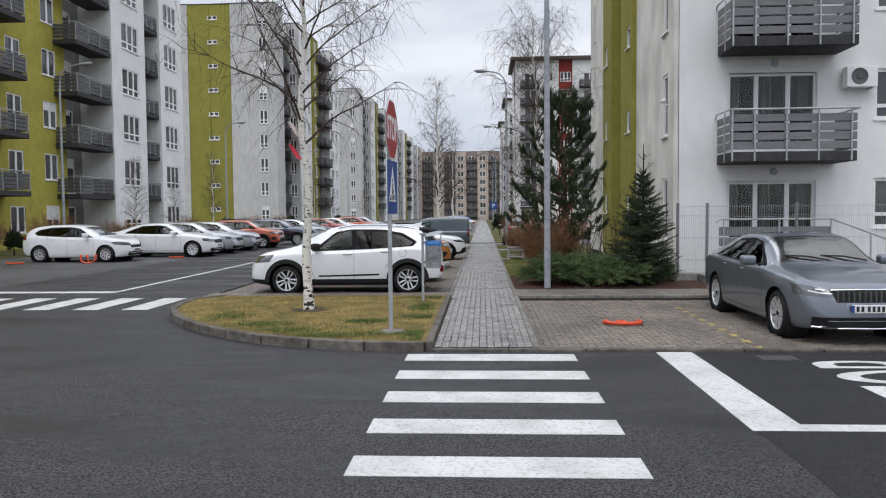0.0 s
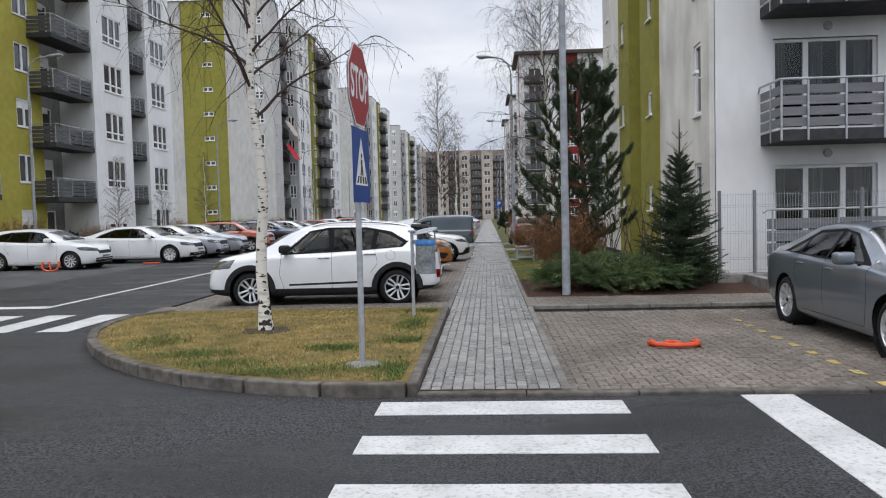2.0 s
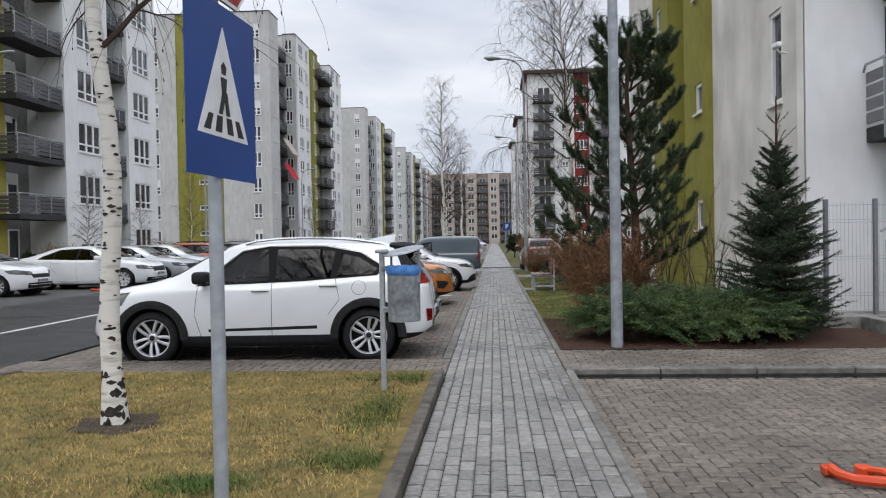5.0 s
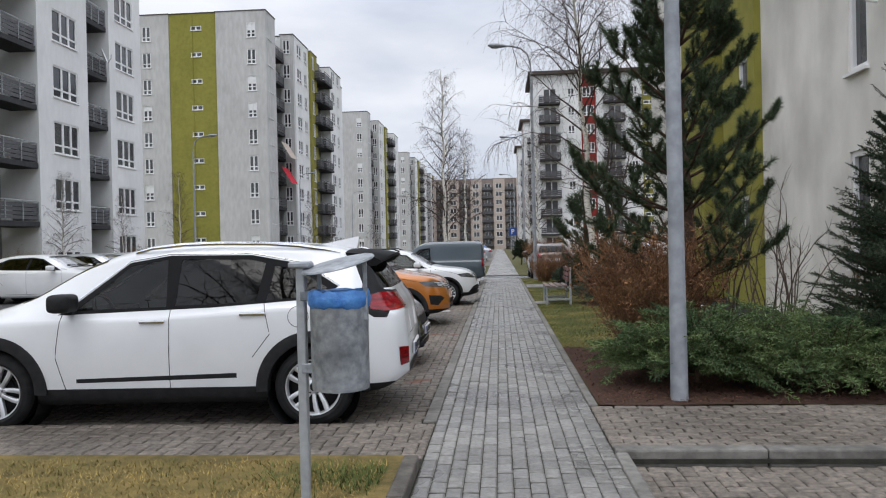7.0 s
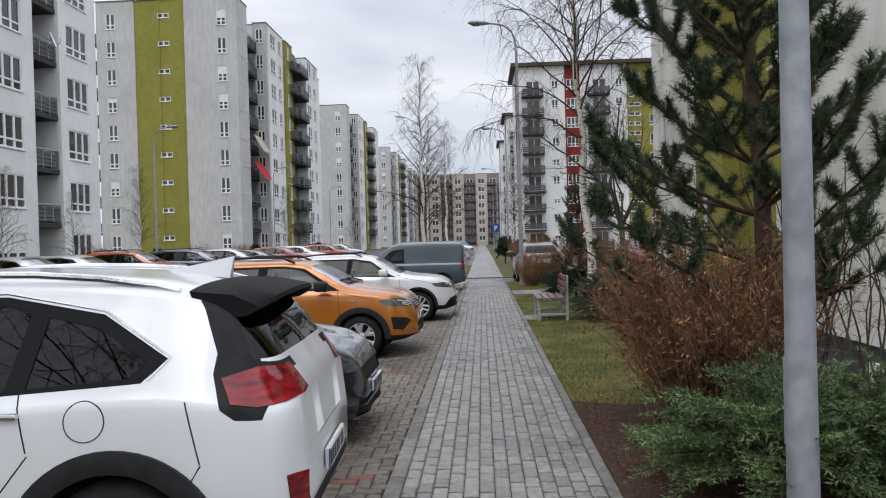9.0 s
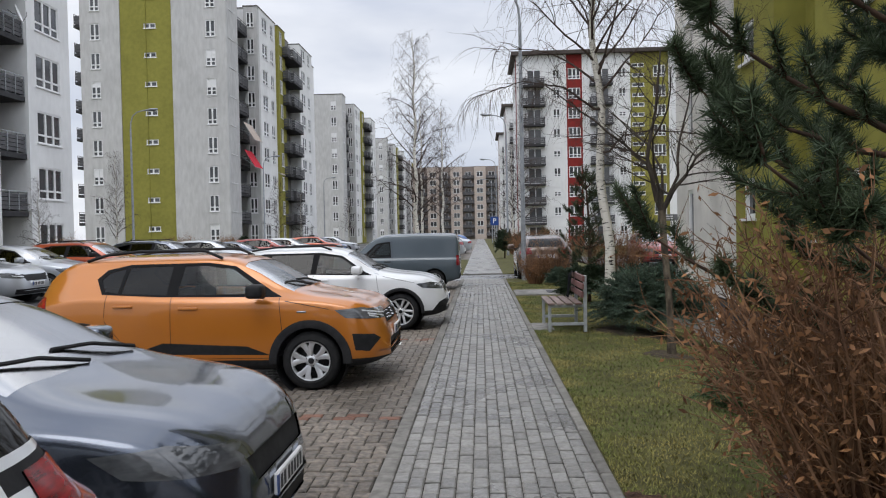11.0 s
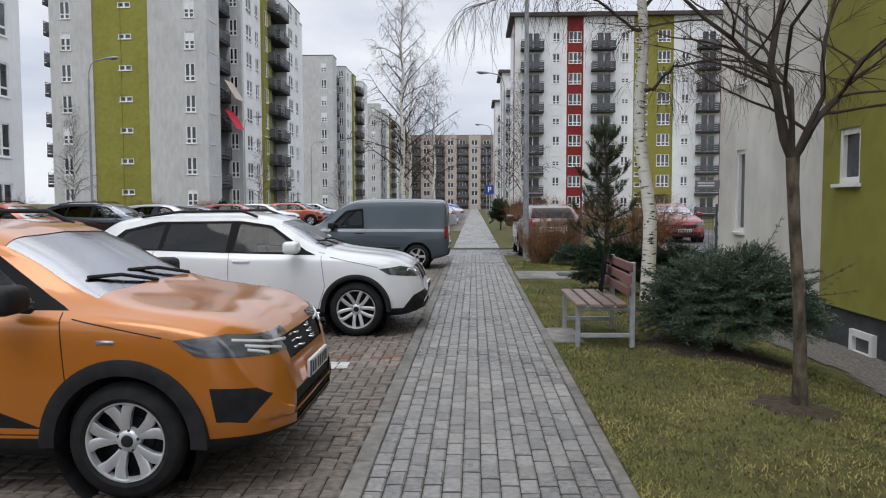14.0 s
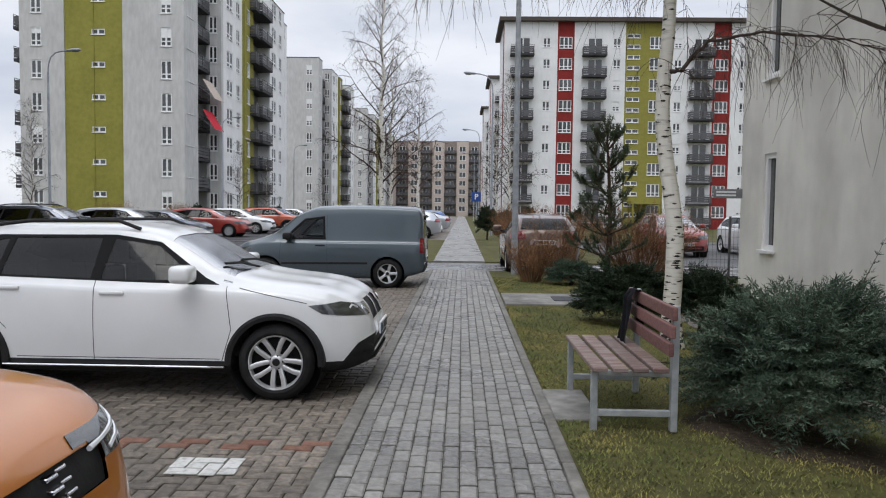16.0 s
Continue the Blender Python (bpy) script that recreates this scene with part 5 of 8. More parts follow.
KIA = dict(wb=2.70, R=0.33, clad=0.35, flare=0.085, rim="five",
           top=[(-2.13, 0.62), (-2.11, 0.95), (-2.04, 1.06), (-1.90, 1.28), (-1.70, 1.44), (-1.2, 1.525), (-0.4, 1.55), (0.2, 1.52), (0.55, 1.43), (1.25, 1.07), (1.38, 1.03), (1.9, 0.93), (2.12, 0.80), (2.22, 0.64), (2.24, 0.5)],
           belt=[(-2.13, 0.92), (-1.5, 1.03), (0, 0.96), (1.2, 0.93), (1.9, 0.82), (2.24, 0.45)], low=[(-2.13, 0.40), (-1.9, 0.28), (-1, 0.2), (1.5, 0.2), (2.0, 0.24), (2.24, 0.30)],
           plan=[(-2.13, 0.64), (-2.03, 0.80), (-1.6, 0.885), (-0.5, 0.90), (1.2, 0.90), (1.75, 0.87), (2.05, 0.76), (2.2, 0.58), (2.24, 0.46)],
           roof_w=[(-2.13, 0.84), (-1.8, 0.74), (-1.2, 0.72), (0.2, 0.72), (0.6, 0.74), (1.3, 0.85), (2.24, 0.86)],
           dlo=[(0.80, 0.965), (0.70, 1.03), (0.25, 1.39), (-0.1, 1.445), (-0.8, 1.435), (-1.25, 1.35), (-1.56, 1.16), (-1.46, 1.065), (-0.5, 1.005)],
           win=[[(0.64, 1.0), (0.24, 1.355), (-0.08, 1.41), (-0.12, 1.02)], [(-0.2, 1.025), (-0.2, 1.41), (-0.78, 1.40), (-0.93, 1.37), (-0.88, 1.045)], [(-0.97, 1.055), (-1.01, 1.345), (-1.24, 1.29), (-1.47, 1.15), (-1.4, 1.085)]],
           shield=[(0.47, 0.9), (1.17, 0.9), (1.17, 1.6), (0.47, 1.6)], back=[(-0.66, 1.13), (0.66, 1.13), (0.56, 1.42), (-0.56, 1.42)],
           head=[[(1.72, 0.74), (2.26, 0.70), (2.26, 0.83), (1.62, 0.90)]], tail=[[(-2.2, 0.96), (-1.95, 0.945), (-1.84, 0.965), (-1.79, 1.07), (-1.92, 1.10), (-2.2, 1.07)], [(-2.2, 0.50), (-2.07, 0.48), (-2.06, 0.64), (-2.2, 0.62)]], tail_in=0.44,
           grille=[[(-0.5, 0.62), (0.5, 0.62), (0.55, 0.74), (-0.55, 0.74)], [(-0.6, 0.3), (0.6, 0.3), (0.6, 0.48), (-0.6, 0.48)]], rear_trim=[[(-0.66, 0.2), (0.66, 0.2), (0.56, 0.46), (-0.56, 0.46)]],
           trim=[[(-0.72, 0.425), (0.62, 0.40), (0.62, 0.435), (-0.72, 0.465)], [(-1.97, 0.89), (-1.86, 0.90), (-1.80, 0.95), (-1.755, 1.09), (-1.76, 1.17), (-1.68, 1.36), (-1.62, 1.46), (-1.76, 1.48), (-1.86, 1.30), (-1.93, 1.12), (-2.05, 1.10)]],
           gaps=[[(0.76, 0.96), (0.80, 0.62), (0.72, 0.34)], [(-0.16, 1.0), (-0.16, 0.34)], [(-0.95, 1.03), (-1.0, 0.78), (-0.86, 0.60)], [(0.72, 0.345), (-0.80, 0.345)], [(-1.66, 0.98), (-1.72, 0.72), (-1.66, 0.62)]], cap=[(-1.24, 0.92, 0.085)],
           bright=[(0.72, 1.03), (0.25, 1.405), (-0.1, 1.46), (-0.8, 1.45), (-1.25, 1.365), (-1.57, 1.165), (-1.47, 1.06)],
           mirror=(0.66, 1.0), handles=[(-0.02, 0.90), (-0.86, 0.95)], handle_mat=M_CHROME, plate_z=(0.55, 0.56), wiper=((1.16, 1.09), (0.8, 1.30)),
           mirror_mat=M_TRIM,
           rails=[([(0.22, 0.60, 1.475), (0.08, 0.61, 1.51), (-0.2, 0.61, 1.535), (-0.5, 0.61, 1.54), (-0.9, 0.60, 1.53), (-1.2, 0.59, 1.505), (-1.45, 0.575, 1.465), (-1.55, 0.57, 1.44)], M_CHROME, "roof_rail")])
DACIA = dict(wb=2.604, R=0.325, clad=0.345, flare=0.075, rim="twin", arch=0.06, led=[[(0.40, 0.815), (0.62, 0.835), (0.80, 0.872)], [(0.52, 0.785), (0.66, 0.812), (0.76, 0.835)], [(0.66, 0.780), (0.76, 0.812)]],
             top=[(-1.97, 0.6), (-1.95, 0.95), (-1.88, 1.12), (-1.74, 1.33), (-1.5, 1.46), (-1, 1.51), (0, 1.52), (0.35, 1.49), (0.65, 1.38), (1.15, 1.10), (1.3, 1.06), (1.82, 0.98), (2.02, 0.88), (2.12, 0.68), (2.15, 0.5)],
             belt=[(-1.97, 0.95), (-1.2, 1.06), (0, 1.02), (1.1, 1.0), (1.8, 0.90), (2.15, 0.48)], low=[(-1.97, 0.40), (-1.7, 0.28), (-1, 0.22), (1.4, 0.22), (1.9, 0.26), (2.15, 0.33)],
             plan=[(-1.97, 0.62), (-1.85, 0.78), (-1.4, 0.89), (-0.5, 0.90), (1.2, 0.905), (1.7, 0.89), (1.98, 0.80), (2.1, 0.66), (2.15, 0.54)],
             roof_w=[(-1.97, 0.84), (-1.6, 0.74), (-1, 0.72), (0.3, 0.72), (0.7, 0.76), (1.3, 0.87), (2.15, 0.90)],
             dlo=[(0.99, 1.035), (0.86, 1.10), (0.42, 1.38), (0.1, 1.425), (-0.8, 1.415), (-1.06, 1.36), (-1.16, 1.26), (-1.06, 1.09), (-0.4, 1.055)],
             win=[[(0.79, 1.075), (0.40, 1.345), (0.1, 1.39), (-0.16, 1.395), (-0.2, 1.075)], [(-0.32, 1.075), (-0.30, 1.395), (-0.80, 1.38), (-0.84, 1.10)], [(-0.88, 1.105), (-0.85, 1.375), (-1.03, 1.325), (-1.10, 1.25), (-1.03, 1.12)]],
             shield=[(0.52, 0.9), (1.10, 0.9), (1.10, 1.6), (0.52, 1.6)], back=[(-0.6, 1.12), (0.6, 1.12), (0.52, 1.38), (-0.52, 1.38)],
             head=[[(1.58, 0.885), (1.70, 0.80), (2.2, 0.755), (2.2, 0.845), (1.85, 0.905)]], head_in=0.36, tail=[[(-2.1, 0.90), (-1.72, 0.93), (-1.76, 1.06), (-2.1, 1.06)]],
             grille=[[(-0.44, 0.70), (0.44, 0.70), (0.48, 0.83), (-0.48, 0.83)], [(-0.5, 0.35), (0.5, 0.35), (0.5, 0.53), (-0.5, 0.53)]],
             trim=[[(-0.72, 0.42), (0.86, 0.40), (0.60, 0.50), (-0.35, 0.545)], [(1.80, 0.44), (1.95, 0.42), (2.07, 0.56), (2.0, 0.61), (1.77, 0.625)]],
             gaps=[[(0.96, 1.03), (1.0, 0.62), (0.90, 0.36)], [(-0.26, 1.06), (-0.26, 0.36)], [(-1.0, 1.09), (-1.02, 0.80), (-0.86, 0.60)], [(0.9, 0.365), (-0.8, 0.365)], [(1.55, 0.89), (1.0, 1.0)]],
             mirror=(0.74, 1.04), mirror_mat=M_TRIM, handles=[(-0.06, 0.925), (-0.80, 0.955)], plate_z=(0.60, 0.8), wiper=((1.12, 1.12), (0.8, 1.30)),
             rails=[([(0.25, 0.60, 1.47), (0.05, 0.61, 1.56), (-0.7, 0.61, 1.565), (-1.1, 0.59, 1.53), (-1.35, 0.57, 1.46)], M_TRIM, "roof_rail")])
BMW = dict(wb=2.76, R=0.335, clad=0.345, flare=0.045, rim="vee", led=[[(0.50, 0.775), (0.53, 0.80), (0.565, 0.778)], [(0.62, 0.80), (0.655, 0.825), (0.69, 0.80)]],
           top=[(-2.27, 0.6), (-2.25, 0.95), (-2.15, 1.10), (-1.9, 1.33), (-1.65, 1.45), (-1, 1.52), (-0.2, 1.53), (0.2, 1.49), (0.5, 1.38), (1.02, 1.08), (1.18, 1.045), (1.75, 0.975), (2.03, 0.87), (2.16, 0.70), (2.2, 0.5)],
           belt=[(-2.27, 0.93), (-1.5, 1.03), (0, 0.99), (1.0, 0.97), (1.8, 0.88), (2.2, 0.48)], low=[(-2.27, 0.40), (-2, 0.3), (-1, 0.22), (1.4, 0.22), (1.95, 0.25), (2.2, 0.32)],
           plan=[(-2.27, 0.62), (-2.12, 0.78), (-1.6, 0.88), (-0.5, 0.895), (1.2, 0.895), (1.7, 0.87), (2.0, 0.78), (2.15, 0.63), (2.2, 0.5)],
           roof_w=[(-2.27, 0.84), (-1.8, 0.74), (-1.2, 0.71), (0.2, 0.71), (0.6, 0.75), (1.2, 0.86), (2.2, 0.88)],
           dlo=[(0.88, 1.0), (0.74, 1.06), (0.30, 1.36), (-0.1, 1.42), (-1.15, 1.41), (-1.58, 1.31), (-1.74, 1.17), (-1.5, 1.065), (0, 1.02)],
           win=[[(0.68, 1.035), (0.29, 1.325), (-0.1, 1.385), (-0.16, 1.04)], [(-0.25, 1.045), (-0.22, 1.39), (-1.0, 1.385), (-1.05, 1.07)], [(-1.1, 1.075), (-1.06, 1.38), (-1.52, 1.29), (-1.67, 1.17), (-1.5, 1.09)]],
           shield=[(0.40, 0.9), (0.98, 0.9), (0.98, 1.6), (0.40, 1.6)], back=[(-0.6, 1.1), (0.6, 1.1), (0.52, 1.38), (-0.52, 1.38)],
           head=[[(1.66, 0.835), (1.78, 0.765), (2.2, 0.715), (2.2, 0.80), (1.92, 0.86)]], tail=[[(-2.4, 0.86), (-2.0, 0.88), (-2.05, 1.02), (-2.4, 1.04)]],
           grille=[[(-0.32, 0.66), (-0.03, 0.66), (-0.03, 0.84), (-0.28, 0.84)], [(0.03, 0.66), (0.32, 0.66), (0.28, 0.84), (0.03, 0.84)], [(-0.55, 0.34), (0.55, 0.34), (0.5, 0.52), (-0.5, 0.52)]],
           trim=[[(1.92, 0.30), (2.2, 0.30), (2.2, 0.55), (2.08, 0.50)]],
           gaps=[[(0.95, 0.99), (1.0, 0.62), (0.92, 0.36)], [(-0.2, 1.03), (-0.2, 0.36)], [(-1.15, 1.06), (-1.16, 0.80), (-0.98, 0.62)], [(0.9, 0.362), (-0.9, 0.362)], [(1.62, 0.86), (1.05, 0.98)]],
           mirror=(0.62, 1.03), handles=[(-0.04, 0.925), (-0.96, 0.96)], plate_z=(0.56, 0.8), wiper=((1.0, 1.1), (0.7, 1.28)),
           rails=[([(0.1, 0.60, 1.47), (-0.1, 0.61, 1.545), (-0.9, 0.60, 1.535), (-1.4, 0.57, 1.47)], M_TRIM, "roof_rail")])
SEDAN = dict(wb=2.84, R=0.335, rim="turbine", flare=0, led=[[(0.48, 0.69), (0.62, 0.70), (0.74, 0.725)], [(0.56, 0.74), (0.66, 0.75)]],
             top=[(-2.5, 0.6), (-2.48, 0.92), (-2.38, 1.06), (-2.0, 1.13), (-1.72, 1.22), (-1.1, 1.41), (-0.5, 1.465), (0, 1.465), (0.3, 1.42), (1.08, 1.05), (1.22, 1.01), (1.85, 0.92), (2.15, 0.80), (2.28, 0.62), (2.3, 0.48)],
             belt=[(-2.5, 0.88), (-1.9, 1.0), (0, 0.97), (1.1, 0.93), (1.9, 0.84), (2.3, 0.45)], low=[(-2.5, 0.36), (-2.1, 0.24), (-1, 0.17), (1.5, 0.17), (2.05, 0.2), (2.3, 0.24)],
             plan=[(-2.5, 0.66), (-2.36, 0.82), (-1.8, 0.91), (-0.5, 0.93), (1.2, 0.93), (1.8, 0.89), (2.1, 0.78), (2.25, 0.62), (2.3, 0.52)],
             roof_w=[(-2.5, 0.88), (-1.9, 0.80), (-1.2, 0.68), (0.2, 0.69), (0.6, 0.73), (1.25, 0.85), (2.3, 0.88)],
             dlo=[(0.86, 0.975), (0.74, 1.03), (0.18, 1.33), (-0.2, 1.375), (-0.9, 1.34), (-1.45, 1.14), (-1.62, 1.03), (-0.4, 0.995)],
             win=[[(0.68, 1.005), (0.17, 1.30), (-0.14, 1.345), (-0.18, 1.015)], [(-0.25, 1.015), (-0.22, 1.345), (-0.85, 1.31), (-1.0, 1.25), (-1.02, 1.03)], [(-1.07, 1.03), (-1.06, 1.235), (-1.38, 1.12), (-1.5, 1.04)]],
             shield=[(0.30, 0.9), (1.05, 0.9), (1.05, 1.6), (0.30, 1.6)], back=[(-0.55, 1.16), (0.55, 1.16), (0.5, 1.36), (-0.5, 1.36)],
             head=[[(1.82, 0.80), (1.9, 0.68), (2.32, 0.64), (2.32, 0.72), (2.0, 0.80)]], head_in=0.44, tail=[[(-2.6, 0.78), (-2.2, 0.80), (-2.25, 0.95), (-2.6, 0.98)]],
             grille=[[(-0.44, 0.58), (0.44, 0.58), (0.50, 0.74), (-0.50, 0.74)], [(-0.72, 0.25), (0.72, 0.25), (0.72, 0.38), (-0.72, 0.38)]],
             gaps=[[(0.88, 0.97), (0.92, 0.6), (0.85, 0.28)], [(-0.2, 1.0), (-0.2, 0.28)], [(-1.05, 1.02), (-1.1, 0.75), (-0.92, 0.55)], [(0.85, 0.285), (-0.85, 0.285)]],
             mirror=(0.62, 0.98), handles=[(-0.04, 0.88), (-0.90, 0.90)], plate_z=(0.50, 0.7), wiper=((1.06, 1.07), (0.7, 1.24)))
HATCH = dict(wb=2.65, R=0.315, rim="ten", flare=0,
             top=[(-2.15, 0.6), (-2.12, 0.95), (-2.02, 1.10), (-1.8, 1.30), (-1.5, 1.41), (-0.9, 1.46), (-0.2, 1.47), (0.2, 1.43), (0.5, 1.34), (1.15, 1.03), (1.3, 0.99), (1.85, 0.89), (2.08, 0.76), (2.16, 0.6), (2.18, 0.46)],
             belt=[(-2.15, 0.90), (-1.5, 1.0), (0, 0.95), (1.1, 0.91), (1.8, 0.80), (2.18, 0.44)], low=[(-2.15, 0.36), (-1.8, 0.24), (-1, 0.17), (1.5, 0.17), (1.95, 0.2), (2.18, 0.25)],
             plan=[(-2.15, 0.62), (-2.02, 0.78), (-1.6, 0.88), (-0.5, 0.90), (1.2, 0.90), (1.7, 0.86), (1.98, 0.76), (2.13, 0.60), (2.18, 0.48)],
             roof_w=[(-2.15, 0.84), (-1.7, 0.74), (-1.2, 0.70), (0.2, 0.70), (0.6, 0.74), (1.3, 0.85), (2.18, 0.88)],
             dlo=[(0.86, 0.96), (0.70, 1.02), (0.24, 1.31), (-0.15, 1.37), (-0.9, 1.36), (-1.4, 1.27), (-1.58, 1.15), (-1.4, 1.04), (-0.3, 0.98)],
             win=[[(0.64, 0.995), (0.23, 1.275), (-0.12, 1.335), (-0.16, 1.005)], [(-0.24, 1.01), (-0.2, 1.335), (-0.85, 1.325), (-0.95, 1.03)], [(-1.0, 1.04), (-0.92, 1.32), (-1.36, 1.24), (-1.5, 1.14), (-1.4, 1.06)]],
             shield=[(0.42, 0.85), (1.10, 0.85), (1.10, 1.6), (0.42, 1.6)], back=[(-0.58, 1.08), (0.58, 1.08), (0.5, 1.34), (-0.5, 1.34)],
             head=[[(1.55, 0.78), (1.7, 0.68), (2.2, 0.63), (2.2, 0.72), (1.85, 0.80)]], tail=[[(-2.3, 0.84), (-1.85, 0.88), (-1.92, 1.05), (-2.3, 1.05)]],
             grille=[[(-0.42, 0.54), (0.42, 0.54), (0.48, 0.66), (-0.48, 0.66)], [(-0.6, 0.25), (0.6, 0.25), (0.6, 0.4), (-0.6, 0.4)]],
             gaps=[[(0.84, 0.95), (0.88, 0.6), (0.80, 0.28)], [(-0.2, 0.99), (-0.2, 0.28)], [(-1.0, 1.02), (-1.04, 0.75), (-0.86, 0.55)], [(0.8, 0.285), (-0.8, 0.285)]],
             mirror=(0.60, 0.98), handles=[(-0.04, 0.87), (-0.86, 0.90)], plate_z=(0.46, 0.78), wiper=((1.1, 1.06), (0.75, 1.24)))
VAN = dict(wb=2.68, R=0.32, rim="star", flare=0,
           top=[(-2.14, 0.5), (-2.13, 1.45), (-2.09, 1.70), (-1.95, 1.79), (-1, 1.82), (0.1, 1.80), (0.5, 1.70), (1.28, 1.16), (1.42, 1.10), (1.9, 0.95), (2.08, 0.80), (2.15, 0.62), (2.17, 0.5)],
           belt=[(-2.14, 1.02), (0, 1.02), (1.2, 1.0), (1.85, 0.85), (2.17, 0.47)], low=[(-2.14, 0.36), (-1.8, 0.26), (-1, 0.2), (1.5, 0.2), (2.0, 0.22), (2.17, 0.26)],
           plan=[(-2.14, 0.80), (-2.08, 0.87), (-1.6, 0.895), (1.2, 0.895), (1.75, 0.86), (2.02, 0.74), (2.14, 0.58), (2.17, 0.46)],
           roof_w=[(-2.14, 0.90), (-1.8, 0.86), (0.2, 0.84), (0.6, 0.80), (1.35, 0.86), (2.17, 0.88)],
           dlo=[(0.98, 1.05), (0.50, 1.50), (0.05, 1.56), (0.02, 1.05)], win=[[(0.86, 1.085), (0.47, 1.455), (0.09, 1.515), (0.07, 1.085)]],
           shield=[(0.55, 0.9), (1.24, 0.9), (1.24, 1.9), (0.55, 1.9)], back=[(-0.6, 1.12), (0.6, 1.12), (0.55, 1.58), (-0.55, 1.58)],
           head=[[(1.66, 0.84), (1.75, 0.70), (2.2, 0.64), (2.2, 0.74), (1.9, 0.86)]], tail=[[(-2.2, 0.78), (-2.04, 0.78), (-2.04, 1.10), (-2.2, 1.10)]], tail_in=0.70,
           grille=[[(-0.42, 0.55), (0.42, 0.55), (0.48, 0.66), (-0.48, 0.66)], [(-0.6, 0.27), (0.6, 0.27), (0.6, 0.4), (-0.6, 0.4)]], rear_trim=[[(-0.8, 0.34), (0.8, 0.34), (0.8, 0.52), (-0.8, 0.52)]],
           trim=[[(-0.9, 0.52), (1.0, 0.50), (1.0, 0.545), (-0.9, 0.565)]],
           gaps=[[(1.0, 1.03), (1.04, 0.6), (0.92, 0.30)], [(0.0, 1.6), (-0.02, 0.30)], [(0.9, 0.31), (-0.9, 0.31)]],
           mirror=(0.82, 1.05), mirror_mat=M_TRIM, handles=[(0.14, 0.92)], handle_mat=M_TRIM, plate_z=(0.5, 0.62), wiper=((1.26, 1.18), (0.85, 1.42)))

# a row of cars nose-in and tail-in along the footpath
kia = car("crossover_car", KIA, P_WHITE, "white crossover car with black arches parked on block paving", pose(-3.12, 17.36, LOT_Z, 0, 0, 182.6))
bm = bmesh.new()
lip = []
for i in range(13):                      # curved blade that carries on the roof line
    y = -0.60 + 0.1 * i
    e = abs(y / 0.6) ** 3
    lip.append([bm.verts.new(p) for p in ((-1.60, y, 1.468 - 0.03 * e), (-1.80, y, 1.462 - 0.045 * e), (-2.00 + 0.10 * e, y * 0.97, 1.425 - 0.06 * e), (-2.01 + 0.10 * e, y * 0.97, 1.405 - 0.06 * e), (-1.86, y, 1.40 - 0.08 * e), (-1.66, y, 1.38 - 0.08 * e))])
for a, b in zip(lip, lip[1:]):
    for k in range(6):
        bm.faces.new((a[k], a[(k + 1) % 6], b[(k + 1) % 6], b[k]))
bm.faces.new(lip[0])
bm.faces.new(lip[-1][::-1])
part("spoiler", bm, M_GLOSSB, kia, "black roof spoiler", True)
bm = bmesh.new()
for a, b in (((-1.45, 0.03, 1.50), (-1.66, 0.004, 1.60)),):
    v = [bm.verts.new(p) for p in ((-1.28, 0.035, 1.515), (-1.28, -0.035, 1.515), (-1.62, 0.03, 1.47), (-1.62, -0.03, 1.47), (-1.64, 0.006, 1.585), (-1.64, -0.006, 1.585))]
    for f in ((0, 1, 5, 4), (0, 4, 2), (1, 3, 5), (2, 4, 5, 3), (0, 2, 3, 1)):
        bm.faces.new([v[i] for i in f])
part("aerial_fin", bm, P_WHITE, kia, "white shark-fin aerial")
dacia = car("hatchback_car", DACIA, P_ORANGE, "orange raised hatchback with black cladding and roof rails", pose(-3.10, 24.74, LOT_Z) @ Matrix.Scale(0.925, 4))
for k in range(3):
    for u in (-1, 1):
        for j in range(4):
            bm = bmesh.new()
            soft_box(bm, 2.085 - 0.02 * k - 0.022 * j, u * (0.14 + 0.085 * j) - 0.032, 0.725 + 0.037 * k, 2.115 - 0.02 * k - 0.022 * j, u * (0.14 + 0.085 * j) + 0.032, 0.739 + 0.037 * k, 0.004)
            part("grille_bar", bm, M_CHROME, dacia, "chrome dash in the grille")
for s in (1, -1):
    bm = bmesh.new()
    soft_box(bm, 1.16, s * 0.895 - 0.012, 0.86, 1.27, s * 0.895 + 0.014, 0.885, 0.008)
    part("side_repeater", bm, M_LAMP, dacia, "small clear side repeater", True)
bmw = car("crossover_car", BMW, P_WHITE, "white crossover car with alloy wheels nosed up to the footpath", pose(-2.73, 29.39, LOT_Z) @ Matrix.Scale(0.91, 4))
for s in (1, -1):
    bm = bmesh.new()
    lathe(bm, [(0.001, 0.0), (0.05, 0.0), (0.062, 0.012), (0.062, -0.03)], 18, "Z", Matrix.Translation((2.0, s * 0.60, 0.60)) @ Matrix.Rotation(radians(s * 32), 4, "Z") @ Matrix.Rotation(radians(90), 4, "Y"))
    part("fog_lamp", bm, M_LAMP, bmw, "round clear fog lamp", True)
    bm = bmesh.new()
    soft_box(bm, -1.0, s * 0.885 - 0.03, 0.285, 0.95, s * 0.885 + 0.03, 0.305, 0.008)
    part("sill_strip", bm, M_CHROME, bmw, "bright sill strip")
black = car("hatchback_car", HATCH, P_BLACK, "black hatchback with a wet bonnet parked between two cars", pose(-3.14, 20.05, LOT_Z) @ Matrix.Scale(0.92, 4))
van = car("panel_van", VAN, P_VAN, "slate blue windowless panel van parked tail to the path", pose(-2.62, 37.9, LOT_Z, 0, 0, 180) @ Matrix.Scale(0.88, 4), "van")
